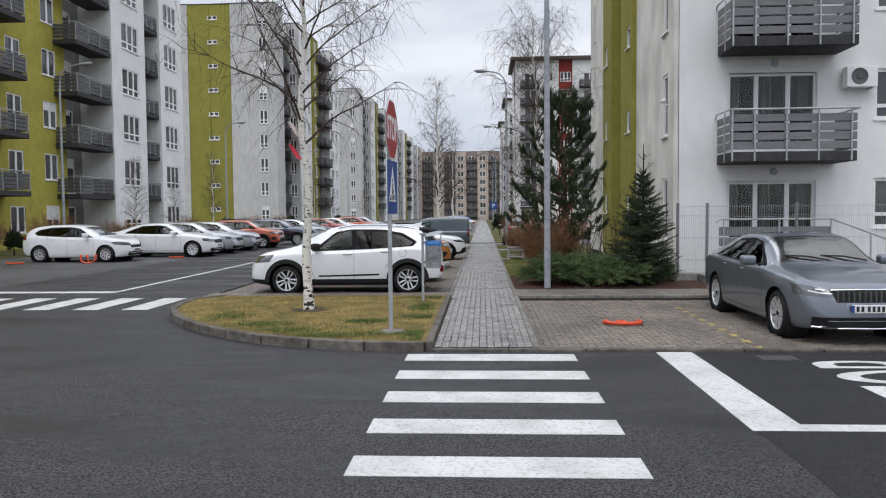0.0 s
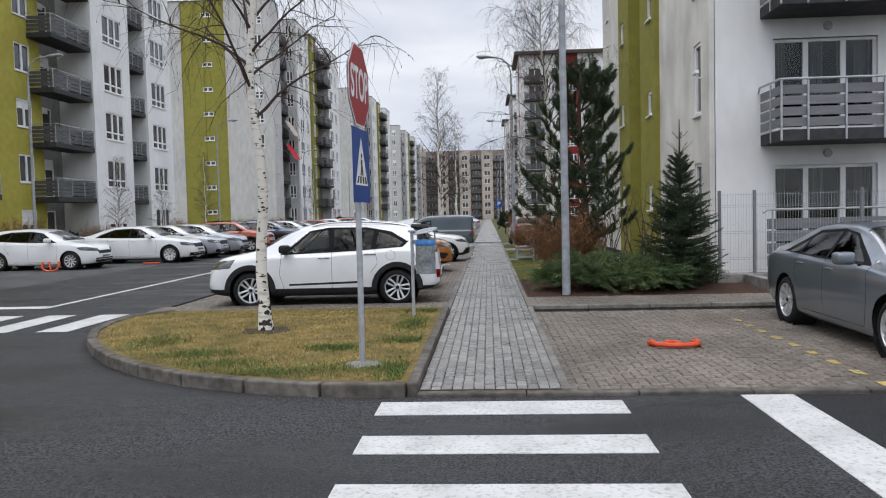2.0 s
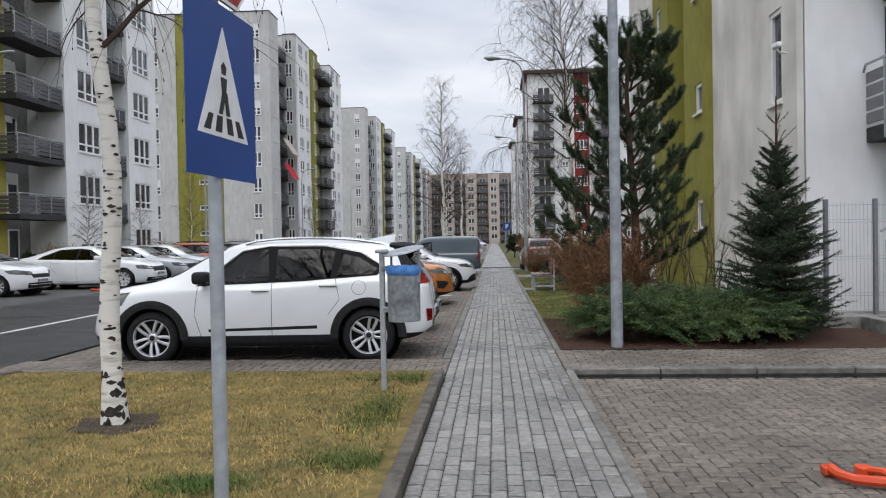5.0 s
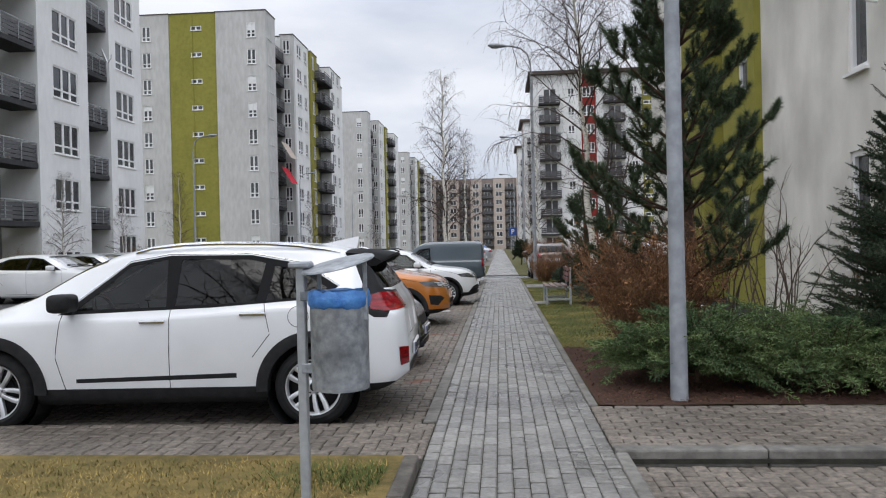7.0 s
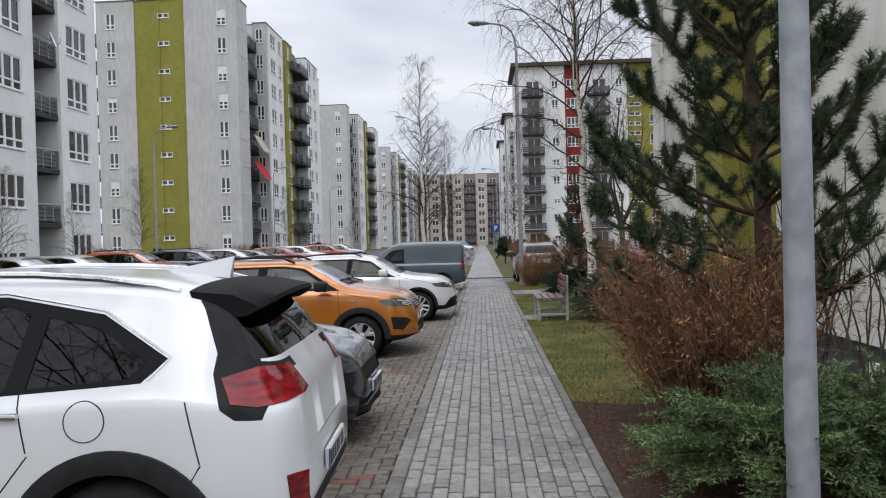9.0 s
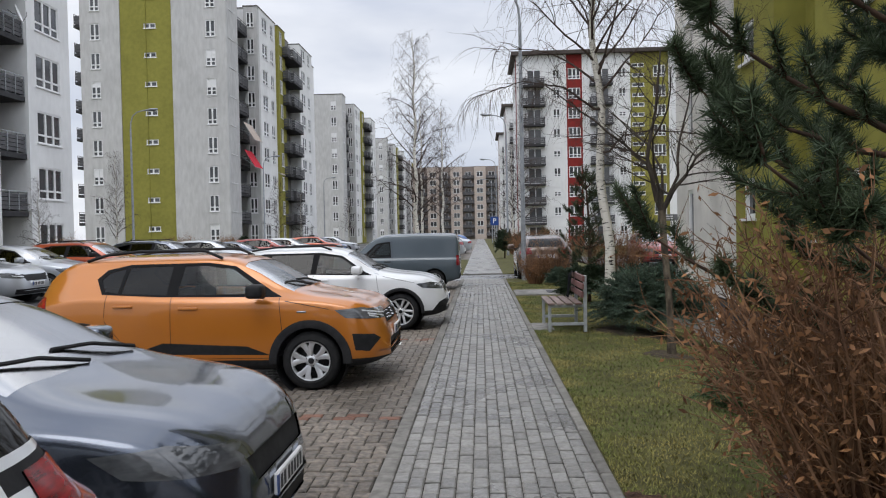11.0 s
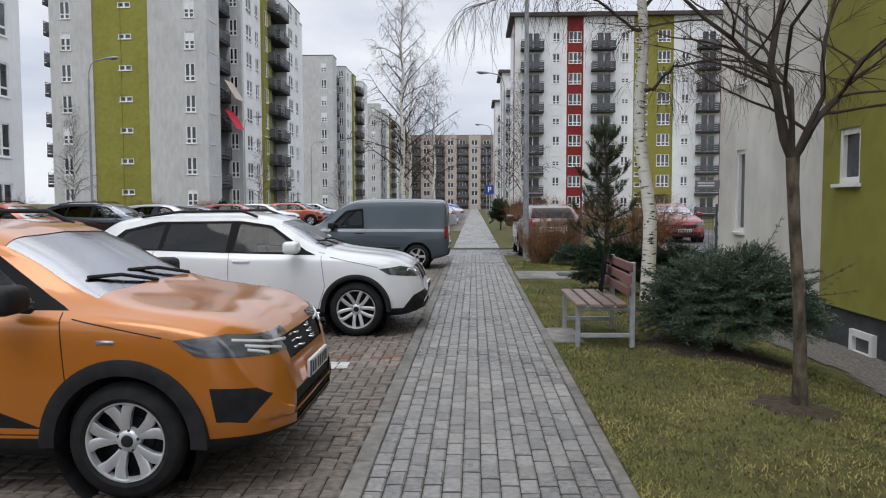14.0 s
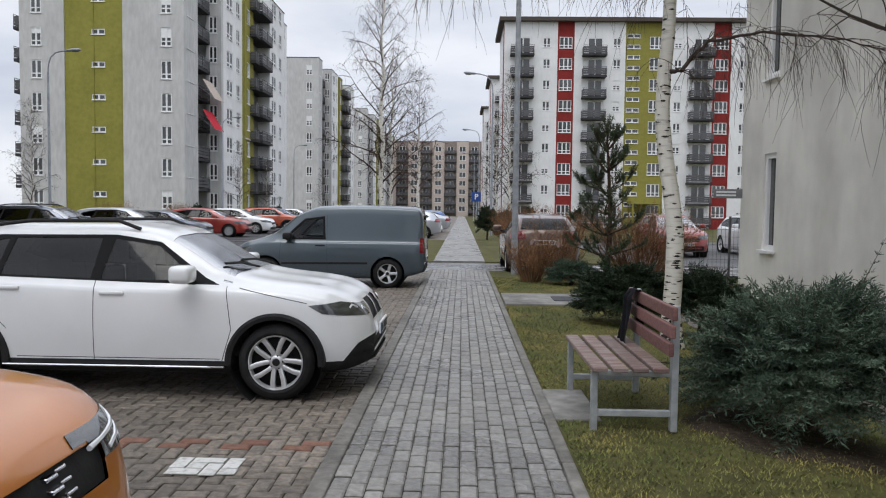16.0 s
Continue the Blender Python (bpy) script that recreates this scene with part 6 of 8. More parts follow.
superb = car("saloon_car", SEDAN, P_GREY, "blue-grey metallic saloon car on the paved bay", pose(5.10, 12.55, BAY_Z, 0, 0, -90))
for k in range(13):
    bm = bmesh.new()
    y = -0.42 + 0.07 * k
    soft_box(bm, 2.262 - 0.05 * abs(y), y - 0.008, 0.59, 2.292 - 0.05 * abs(y), y + 0.008, 0.73, 0.004)
    part("grille_bar", bm, M_SLATD, superb)
bm = bmesh.new()
pipe(bm, [(2.22, -0.50, 0.745), (2.275, -0.25, 0.755), (2.29, 0, 0.757), (2.275, 0.25, 0.755), (2.22, 0.50, 0.745)], 0.011, 6)
part("grille_frame", bm, M_CHROME, superb, "chrome grille surround", True)
bm = bmesh.new()
pipe(bm, [(2.16, -0.72, 0.245), (2.3, -0.4, 0.235), (2.32, 0, 0.235), (2.3, 0.4, 0.235), (2.16, 0.72, 0.245)], 0.011, 6)
part("bumper_strip", bm, M_CHROME, superb, "chrome bumper strip", True)
# cars across the side street and farther off
focus = car("hatchback_car", HATCH, P_WHITE, "white hatchback parked across the street", pose(-16.1, 29.35, ROAD_Z))
audi = car("saloon_car", SEDAN, P_WHITE, "white saloon car parked across the street", pose(-14.0, 32.6, ROAD_Z))
silver = car("saloon_car", SEDAN, P_SILVER, "silver saloon car parked across the street", pose(-13.9, 35.2, ROAD_Z))
hatch_s = car("hatchback_car", HATCH, P_SILVER, "silver hatchback parked across the street", pose(-13.7, 37.8, ROAD_Z))
redsuv = car("crossover_car", DACIA, P_REDO, "red-orange crossover parked across the street", pose(-13.2, 40.6, ROAD_Z))
wagon = car("crossover_car", BMW, P_BLACK, "black estate car parked across the street", pose(-12.6, 45.4, ROAD_Z))
red_h = car("hatchback_car", HATCH, P_RED, "dark red hatchback on the lot behind the hedge", pose(7.6, 50.5, -0.06, 0, 0, -90))
blue_h = car("hatchback_car", HATCH, P_BLUE, "dark blue hatchback parked across the street", pose(-21.0, 26.0, ROAD_Z))
rear_s = car("hatchback_car", HATCH, P_BROWN, "brown hatchback parked tail towards the lawn", pose(1.95, 42.6, ROAD_Z, 0, 0, 90))
for src, x, y, r in ((focus, 10.9, 50.8, -90), (wagon, 14.0, 50.6, -90), (silver, 17.0, 51, -90),
                     (focus, -13.2, 66.5, 0), (redsuv, -12.4, 71.0, 0), (blue_h, -13.0, 76.0, 0), (hatch_s, -13.2, 52, 0), (black, -13.4, 56.5, 0), (red_h, -13.2, 61.5, 0), (silver, -13.2, 82, 0),
                     (hatch_s, -3.3, 62.5, 180), (focus, -3.3, 66.0, 0), (black, -3.3, 69.2, 0), (silver, -3.3, 72.5, 180), (red_h, -3.3, 76, 0), (blue_h, -3.3, 82, 180), (audi, -3.3, 90, 0), (hatch_s, -3.3, 98, 0), (black, -3.3, 108, 0)):
    copy_thing(src, pose(x, y, ROAD_Z if x < 0 and x < -6 else -0.05, 0, 0, r))

# ---- street furniture ----
def street_lamp(x, y, toward, label="grey steel street lamp with a curved arm"):
    ob = thing("street_lamp", pose(x, y, -0.05, 0, 0, 0 if toward > 0 else 180), label, "street lamp", "street lamps")
    bm = bmesh.new()
    pipe(bm, [(0, 0, 0), (0, 0, 1.2), (0, 0, 4.0), (0, 0, 8.2)], 0.07, 12, [0.080, 0.073, 0.066, 0.05])
    part("pole", bm, M_POLE, ob, "", True)
    bm = bmesh.new()
    pipe(bm, [(0, 0, 8.15), (0.03, 0, 8.6), (0.14, 0, 8.95), (0.4, 0, 9.18), (0.75, 0, 9.27), (1.05, 0, 9.3)], 0.035, 8)
    part("arm", bm, M_POLE, ob, "", True)
    bm = bmesh.new()
    lathe(bm, [(0.001, -0.42), (0.07, -0.40), (0.12, -0.25), (0.15, 0.0), (0.13, 0.22), (0.06, 0.33), (0.001, 0.34)], 14, "Z", Matrix.Translation((1.35, 0, 9.32)) @ Matrix.Rotation(radians(86), 4, "Y") @ Matrix.Diagonal((0.55, 1, 1, 1)))
    hd = part("lamp_head", bm, M_POLE, ob, "", True)
    bm = bmesh.new()
    lathe(bm, [(0.001, -0.09), (0.08, -0.07), (0.11, 0.0)], 12, "Z", Matrix.Translation((1.4, 0, 9.27)) @ Matrix.Diagonal((1.8, 1, 0.7, 1)))
    part("lens", bm, M_LAMP, hd, "clear lamp lens", True)
    bm = bmesh.new()
    soft_box(bm, -0.05, -0.1, 0.55, 0.05, -0.085, 1.0, 0.004)
    part("service_door", bm, M_POLE, ob)
    return ob


lamp_a = street_lamp(1.41, 17.3, -1)
for x, y in ((1.22, 40.3), (1.66, 66), (1.6, 96), (1.6, 126)):
    copy_thing(lamp_a, pose(x, y, -0.05, 0, 0, 180))
for y in (36.5, 60.5, 88, 116):
    copy_thing(lamp_a, pose(-21.0, y, -0.05))

# stop sign and crossing sign on one post, facing along the road
sign = thing("road_sign", pose(-1.38, 10.62, 0.05), "red octagonal stop sign above a blue crossing sign", "road sign")
bm = bmesh.new()
tube(bm, (0, 0, 0), (0, 0, 3.1), 0.031, 0.031, 14)
part("post", bm, M_GALV, sign, "", True)


def plate(outline, t):
    bm = bmesh.new()
    a = [bm.verts.new((0.045, y, z)) for y, z in outline]
    b = [bm.verts.new((0.045 + t, y, z)) for y, z in outline]
    bm.faces.new(a[::-1])
    bm.faces.new(b)
    for i in range(len(a)):
        j = (i + 1) % len(a)
        bm.faces.new((a[i], a[j], b[j], b[i]))
    return bm


TILT = Matrix.Rotation(radians(-4.5), 4, "Z")
octo = lambda r, z: [(r * math.cos(radians(22.5 + 45 * k)), z + r * math.sin(radians(22.5 + 45 * k))) for k in range(8)]
sq = lambda w, h, z: [(-w, z - h), (w, z - h), (w, z + h), (-w, z + h)]
stop = part("stop_plate", plate(octo(0.445, 2.87), 0.003), M_SWHITE, sign, "octagonal plate with a white rim", False, TILT)
part("stop_field", plate(octo(0.425, 2.87), 0.005), M_SRED, stop, "red field")
bm = plate(octo(0.445, 2.87), 0.003)
bmesh.ops.translate(bm, vec=(-0.012, 0, 0), verts=bm.verts[:])
part("plate_back", bm, M_GALV, stop)


def letters(body, size, depth, material, parent, m, name="letters"):
    c = bpy.data.curves.new(name, "FONT")
    c.body, c.size, c.extrude, c.align_x, c.align_y, c.offset = body, size, depth, "CENTER", "CENTER", 0.008
    t_ = new("letters_tmp", c)
    me_ = bpy.data.meshes.new_from_object(t_.evaluated_get(bpy.context.evaluated_depsgraph_get()))
    bpy.data.objects.remove(t_)
    me_.transform(m)
    me_.materials.clear()
    me_.materials.append(material)
    return part(name, me_, material, parent)


ON_X = Matrix.Rotation(radians(90), 4, "Z") @ Matrix.Rotation(radians(90), 4, "X")
letters("STOP", 0.36, 0.001, M_SWHITE, stop, Matrix.Translation((0.052, 0, 2.87)) @ ON_X @ Matrix.Diagonal((0.80, 1.25, 1, 1)))
blue = part("crossing_plate", plate(sq(0.345, 0.375, 2.06), 0.003), M_BLUE, sign, "blue square plate", False, TILT)
tri = [(-0.25, 1.86), (0.25, 1.86), (0.0, 2.34)]
part("white_triangle", plate(tri, 0.0055), M_SWHITE, blue, "white triangle")
for poly in ([(-0.20, 1.88), (-0.14, 1.88), (-0.11, 1.95), (-0.15, 1.95)], [(-0.09, 1.88), (-0.03, 1.88), (-0.02, 1.95), (-0.07, 1.95)], [(0.03, 1.88), (0.09, 1.88), (0.07, 1.95), (0.02, 1.95)], [(0.14, 1.88), (0.20, 1.88), (0.15, 1.95), (0.11, 1.95)],
             [(-0.055, 1.96), (-0.02, 1.96), (0.02, 2.06), (0.03, 2.12), (-0.03, 2.12), (-0.02, 2.05)], [(0.02, 1.96), (0.055, 1.96), (0.03, 2.06), (0.0, 2.06)], [(-0.02, 2.135), (0.02, 2.135), (0.025, 2.17), (0.0, 2.19), (-0.025, 2.17)]):
    part("black_mark", plate(poly, 0.008), M_SBLACK, blue, "plain black sign mark")
bm = bmesh.new()
lathe(bm, [(0.001, 0.035), (0.12, 0.032), (0.19, 0.018), (0.23, -0.02)], 18)
for v in bm.verts:
    v.co.x *= 1.0 + 0.2 * noise.noise(v.co * 4)
    v.co.y *= 0.8 + 0.2 * noise.noise(v.co * 5)
part("footing", bm, M_CONC, sign, "rough concrete footing", True)

# litter bin on a post
litter = thing("litter_bin", pose(-1.215, 14.34, 0.04), "galvanised litter bin with a blue bag on a post", "litter bin")
bm = bmesh.new()
soft_box(bm, -0.024, -0.024, 0, 0.024, 0.024, 1.30, 0.006)
part("post", bm, M_GALV, litter)
bm = bmesh.new()
soft_box(bm, -0.06, -0.045, 1.29, 0.06, 0.045, 1.325, 0.01)
part("post_cap", bm, M_POLE, litter)
BIN = Matrix.Translation((0.205, -0.02, 0))
bm = bmesh.new()
lathe(bm, [(0.001, 0.66), (0.148, 0.66), (0.150, 0.70), (0.152, 1.14), (0.156, 1.15), (0.146, 1.15), (0.142, 0.72), (0.001, 0.70)], 28, "Z", BIN)
part("drum", bm, M_ZINC, litter, "mottled zinc drum", True)
bm = bmesh.new()
rings = lathe(bm, [(0.152, 1.085), (0.163, 1.10), (0.166, 1.14), (0.157, 1.175), (0.140, 1.16), (0.13, 1.05), (0.001, 0.95)], 40, "Z", BIN)
for v in bm.verts:
    v.co.z += 0.012 * noise.noise(Vector((v.co.x * 30, v.co.y * 30, v.co.z * 9))) - 0.02 * max(0, v.co.x - 0.2)
part("bin_bag", bm, M_BAG, litter, "blue plastic bag over the rim", True)
bm = bmesh.new()
lathe(bm, [(0.001, 1.312), (0.19, 1.30), (0.196, 1.292), (0.19, 1.288), (0.001, 1.297)], 28, "Z", BIN @ Matrix.Translation((0, 0, 1.30)) @ Matrix.Rotation(radians(-11), 4, "Y") @ Matrix.Rotation(radians(9), 4, "X") @ Matrix.Translation((0, 0, -1.285)))
part("lid", bm, M_ZINC, litter, "shallow zinc rain lid", True)
for a, zt in ((-0.35, 1.325), (2.5, 1.275)):
    bm = bmesh.new()
    soft_box(bm, 0.205 + 0.158 * math.cos(a) - 0.011, -0.02 + 0.158 * math.sin(a) - 0.004, 1.02, 0.205 + 0.158 * math.cos(a) + 0.011, -0.02 + 0.158 * math.sin(a) + 0.004, zt, 0.002)
    part("lid_strut", bm, M_ZINC, litter)
for z in (0.74, 1.12):
    bm = bmesh.new()
    soft_box(bm, 0.0, -0.035, z, 0.065, 0.0, z + 0.05, 0.004)
    part("hinge_bracket", bm, M_ZINC, litter)

# fallen orange parking barriers
def fallen_barrier(m, flat=True):
    ob = thing("parking_barrier", m, "orange plastic fold-down parking barrier", "barrier", "parking barriers")
    bm = bmesh.new()
    pipe(bm, [(-0.27, 0.14, 0.05), (-0.27, 0.02, 0.045), (-0.22, -0.07, 0.045), (-0.1, -0.12, 0.045), (0.1, -0.12, 0.045), (0.22, -0.07, 0.045), (0.27, 0.02, 0.045), (0.27, 0.14, 0.05)], 0.032, 8)
    part("hoop", bm, M_ORANGE, ob, "", True)
    bm = bmesh.new()
    pipe(bm, [(-0.06, 0.17, 0.03), (0.0, 0.02, 0.06), (0.02, -0.1, 0.05)], 0.026, 8)
    part("strut", bm, M_ORANGE, ob, "", True)
    for x in (-0.27, 0.27, -0.06):
        bm = bmesh.new()
        soft_box(bm, x - 0.045, 0.11, 0, x + 0.045, 0.20, 0.06, 0.01)
        part("foot_bracket", bm, M_ORANGE, ob)
    return ob


bar = fallen_barrier(pose(2.2, 12.15, BAY_Z))
copy_thing(bar, pose(-13.0, 30.9, ROAD_Z))
copy_thing(bar, pose(-15.2, 28.0, ROAD_Z + 0.12, 75, 0, 10))
copy_thing(bar, pose(-17.8, 27.4, ROAD_Z))

# bench with a dark jacket over its back
bench = thing("bench", pose(1.17, 28.4, -0.01), "steel bench with purple-brown wooden slats", "bench")
for y in (-0.55, 0.55):
    bm = bmesh.new()
    soft_box(bm, -0.30, y - 0.022, 0, -0.255, y + 0.022, 0.42, 0.004)
    part("leg", bm, M_GALV, bench, "galvanised leg")
    bm = bmesh.new()
    soft_box(bm, 0.235, y - 0.026, 0, 0.285, y + 0.026, 0.86, 0.005)
    part("leg", bm, M_GALV, bench, "tall galvanised back leg")
    bm = bmesh.new()
    soft_box(bm, -0.255, y - 0.018, 0.10, 0.235, y + 0.018, 0.145, 0.004)
    soft_box(bm, -0.255, y - 0.018, 0.375, 0.235, y + 0.018, 0.415, 0.004)
    part("side_bar", bm, M_GALV, bench)
for i in range(4):
    bm = bmesh.new()
    soft_box(bm, -0.31 + 0.135 * i, -0.66, 0.42, -0.205 + 0.135 * i, 0.66, 0.452, 0.006)
    part("seat_slat", bm, M_WOOD, bench, "worn purple-brown seat slat")
for i in range(3):
    bm = bmesh.new()
    soft_box(bm, 0.19, -0.66, 0.53 + 0.12 * i, 0.225, 0.66, 0.62 + 0.12 * i, 0.006, 1, Matrix.Translation((0.01 * i, 0, 0)))
    part("back_slat", bm, M_WOOD2, bench)
jacket = thing("jacket", pose(1.36, 28.78, 0.86), "dark cloth jacket hung over the bench back", "jacket")
bm = bmesh.new()
n, k = 16, 10
vs = []
for i in range(n + 1):
    row = []
    for j in range(k + 1):
        s = -0.30 + 0.72 * i / n
        y = -0.11 + 0.24 * j / k
        if s < 0:
            x, z = 0.055 + 0.01 * math.sin(y * 60), s
        else:
            x, z = -0.055 - 0.10 * max(0, s - 0.12) + 0.012 * math.sin(y * 50 + s * 9), -s
        if abs(s) < 0.05:
            x, z = -s * 0.9, 0.0
        row.append(bm.verts.new((x, y * (1 + 0.5 * abs(s)), z + 0.008 * math.sin(y * 40))))
    vs.append(row)
for i in range(n):
    for j in range(k):
        bm.faces.new((vs[i][j], vs[i + 1][j], vs[i + 1][j + 1], vs[i][j + 1]))
bmesh.ops.solidify(bm, geom=bm.faces[:], thickness=0.012)
part("cloth", bm, M_FABRIC, jacket, "", True)
bm = bmesh.new()
soft_box(bm, PR + 0.08, 28.05, -0.06, 0.99, 28.95, 0.004, 0.008)
struct("pad", bm, M_CONC, "wet concrete pad beside the bench", "slab")
bm = bmesh.new()
soft_box(bm, PR + 0.1, 34.5, -0.1, 2.3, 36.0, 0.02, 0.01)
struct("slab", bm, M_CONC, "concrete slab across the lawn edge", "slab")
bm = bmesh.new()
soft_box(bm, 1.5, 34.9, 0.0, 2.1, 35.5, 0.032, 0.006)
tagged(part("manhole_cover", bm, M_PLINTH), "dark square manhole cover in a concrete slab", "manhole cover")

# paint on the paving
yellow = thing("bay_marking", pose(0, 0, BAY_Z), "broken yellow line painted on the paving", "road marking")
for i in range(9):
    part("dash", stripe(3.55, 10.0 + 0.52 * i, 3.65, 10.2 + 0.52 * i, 0.002), M_YELLOW, yellow)
white = thing("bay_marking", pose(-1.5, 27.1, LOT_Z + 0.004), "small worn white mark painted on paving", "road marking")
for k, (x, y, w, h) in enumerate(((-0.20, -0.16, 0.19, 0.09), (0.0, -0.17, 0.09, 0.19), (0.10, -0.15, 0.10, 0.09), (-0.21, -0.06, 0.09, 0.18), (-0.11, -0.06, 0.10, 0.09), (-0.11, 0.04, 0.19, 0.08), (0.10, -0.05, 0.09, 0.17))):
    part("mark", stripe(x, y, x + w, y + h, 0.0), M_PAINT, white)

# wire fence, low wall and ramp rail before the near block
wall_low = bmesh.new()
soft_box(wall_low, 4.72, 18.95, -0.2, 14, 19.13, 0.20, 0.015)
soft_box(wall_low, 5.26, 17.2, -0.2, 5.44, 18.947, 0.20, 0.015)
struct("wall_low", wall_low, M_CONC, "low stained concrete wall below the fence", "wall")
fence = thing("wire_fence", pose(0, 19.04, 0.19), "grey welded wire fence on a low wall", "fence")
POSTS = (4.80, 5.52, 7.7, 9.9, 12.1)
for x in POSTS:
    bm = bmesh.new()
    soft_box(bm, x - 0.03, -0.03, 0, x + 0.03, 0.03, 1.75, 0.005)
    part("post", bm, M_SLAT, fence)
for x0, x1 in zip(POSTS, POSTS[1:]):
    bm = bmesh.new()
    c = int((x1 - x0) / 0.055)
    for i in range(1, c):
        x = x0 + (x1 - x0) * i / c
        box(bm, x - 0.002, -0.002, 0.05, x + 0.002, 0.002, 1.7)
    for z in (0.08, 0.3, 0.34, 0.85, 0.89, 1.40, 1.44, 1.66):
        box(bm, x0 + 0.03, -0.004, z - 0.003, x1 - 0.03, 0.001, z + 0.003)
    part("mesh_panel", bm, M_GALV, fence)
ramp = thing("handrail", pose(-0.55, 19.75, 0.0), "galvanised handrail over a grey slatted screen", "handrail")
bm = bmesh.new()
pipe(bm, [(6.5, 0, 1.45), (6.6, 0, 1.52), (9.4, 0, 1.52), (11.4, 0, 0.75), (13, 0, 0.3)], 0.025, 8)
part("rail", bm, M_GALV, ramp, "", True)
for x, h in ((6.7, 1.5), (8.1, 1.5), (9.4, 1.5), (10.4, 1.1)):
    bm = bmesh.new()
    tube(bm, (x, 0, 0.03), (x, 0, h), 0.02, 0.02, 8)
    part("post", bm, M_GALV, ramp, "", True)
for i in range(4):
    bm = bmesh.new()
    soft_box(bm, 6.6, 0.03, 0.28 + 0.27 * i, 9.4, 0.06, 0.51 + 0.27 * i, 0.005)
    part("slat", bm, M_SLAT, ramp)
# air conditioner and camera on the near block
ac = thing("air_conditioner", pose(9.62, 20.96, 5.0), "white air conditioner unit on the house wall", "air conditioner")
bm = bmesh.new()
soft_box(bm, 0, -0.30, 0, 0.80, -0.02, 0.55, 0.015, 2)
part("case", bm, M_PVC, ac)
bm = bmesh.new()
lathe(bm, [(0.001, -0.012), (0.07, -0.012), (0.08, 0.0), (0.2, -0.004), (0.215, -0.012), (0.22, 0.0)], 24, "Y", Matrix.Translation((0.33, -0.302, 0.28)))
part("fan_grille", bm, M_SLATD, ac, "dark round fan grille", True)
for x in (0.12, 0.68):
    bm = bmesh.new()
    box(bm, x - 0.02, -0.3, -0.04, x + 0.02, 0.04, -0.001)
    part("bracket", bm, M_GALV, ac)
cctv = thing("security_camera", pose(5.1, 21.3, 4.75), "small white security camera on the wall", "security camera")
bm = bmesh.new()
soft_box(bm, -0.22, -0.20, 0.0, -0.12, 0.08, 0.09, 0.02, 2)
part("case", bm, M_PVC, cctv, "", True)
bm = bmesh.new()
pipe(bm, [(0.03, 0.0, -0.08), (-0.1, 0, -0.06), (-0.16, 0, 0.01)], 0.02, 6)
part("bracket", bm, M_PVC, cctv, "", True)
plaq = thing("wall_sign", pose(5.05, 36.8, 1.75), "small grey sign bracketed from the house corner", "sign")
bm = bmesh.new()
soft_box(bm, -0.42, -0.02, 0, 0.1, 0.02, 0.17, 0.005)
part("board", bm, M_SLAT, plaq)
for i in range(2):
    bm = bmesh.new()
    box(bm, -0.38, -0.024, 0.04 + 0.06 * i, -0.02, -0.0205, 0.07 + 0.06 * i)
    part("bar", bm, M_PVC, plaq)
# far parking sign and lot fence
park = thing("road_sign", pose(1.12, 83.0, 0), "blue square parking sign on a post", "road sign")
bm = bmesh.new()
tube(bm, (0, 0, -0.1), (0, 0, 2.9), 0.03, 0.03, 8)
part("post", bm, M_GALV, park, "", True)
bm = bmesh.new()
soft_box(bm, -0.36, -0.06, 2.15, 0.36, -0.035, 2.9, 0.008)
pb = part("plate", bm, M_BLUE, park, "blue plate")
letters("P", 0.62, 0.001, M_SWHITE, pb, Matrix.Translation((0, -0.064, 2.52)) @ Matrix.Rotation(radians(90), 4, "X"))
lotf = thing("wire_fence", pose(0, 40.9, -0.1), "thin dark wire fence by the drive", "fence")
for i in range(6):
    bm = bmesh.new()
    soft_box(bm, 4.6 + 1.8 * i - 0.025, -0.025, 0, 4.6 + 1.8 * i + 0.025, 0.025, 1.5, 0.004)
    part("post", bm, M_SLATD, lotf)
    bm = bmesh.new()
    for k in range(1, 18):
        box(bm, 4.6 + 1.8 * i + 0.1 * k - 0.003, -0.003, 0.05, 4.6 + 1.8 * i + 0.1 * k + 0.003, 0.003, 1.4)
    for k in range(8):
        box(bm, 4.63 + 1.8 * i, -0.006, 0.1 + 0.18 * k, 6.37 + 1.8 * i, 0.0, 0.106 + 0.18 * k)
    part("mesh_panel", bm, M_SLATD, lotf)

# ---- plants ----
M_BIRCH = mat("birch_bark", (0.66, 0.63, 0.57), 0.8, (0.36, 0.33, 0.29), 5, 8, 0.4, 40, stretch=(1, 1, 6), lo=0.52, hi=0.74)
M_BMARK = mat("birch_scar", (0.025, 0.022, 0.020), 0.9, (0.06, 0.05, 0.045), 20)
M_TWIG = mat("birch_twig", (0.075, 0.052, 0.042), 0.85, (0.045, 0.032, 0.028), 8)
M_BARK = mat("grey_brown_bark", (0.075, 0.060, 0.047), 0.9, (0.036, 0.030, 0.025), 14, 8, 0.8, 40, stretch=(1, 1, 0.25))
M_PALEBARK = mat("pale_lower_bark", (0.17, 0.14, 0.10), 0.9, (0.06, 0.048, 0.036), 16, 8, 0.8, 40, stretch=(1, 1, 0.5), stain=0.4, stain_scale=6)
M_PINEBARK = mat("pine_bark", (0.10, 0.062, 0.042), 0.95, (0.045, 0.03, 0.022), 12, 8, 1.0, 30)
M_NEEDLE = mat("pine_needles", (0.070, 0.098, 0.048), 0.6, (0.040, 0.060, 0.032), 2.5, 3, island=0.4)
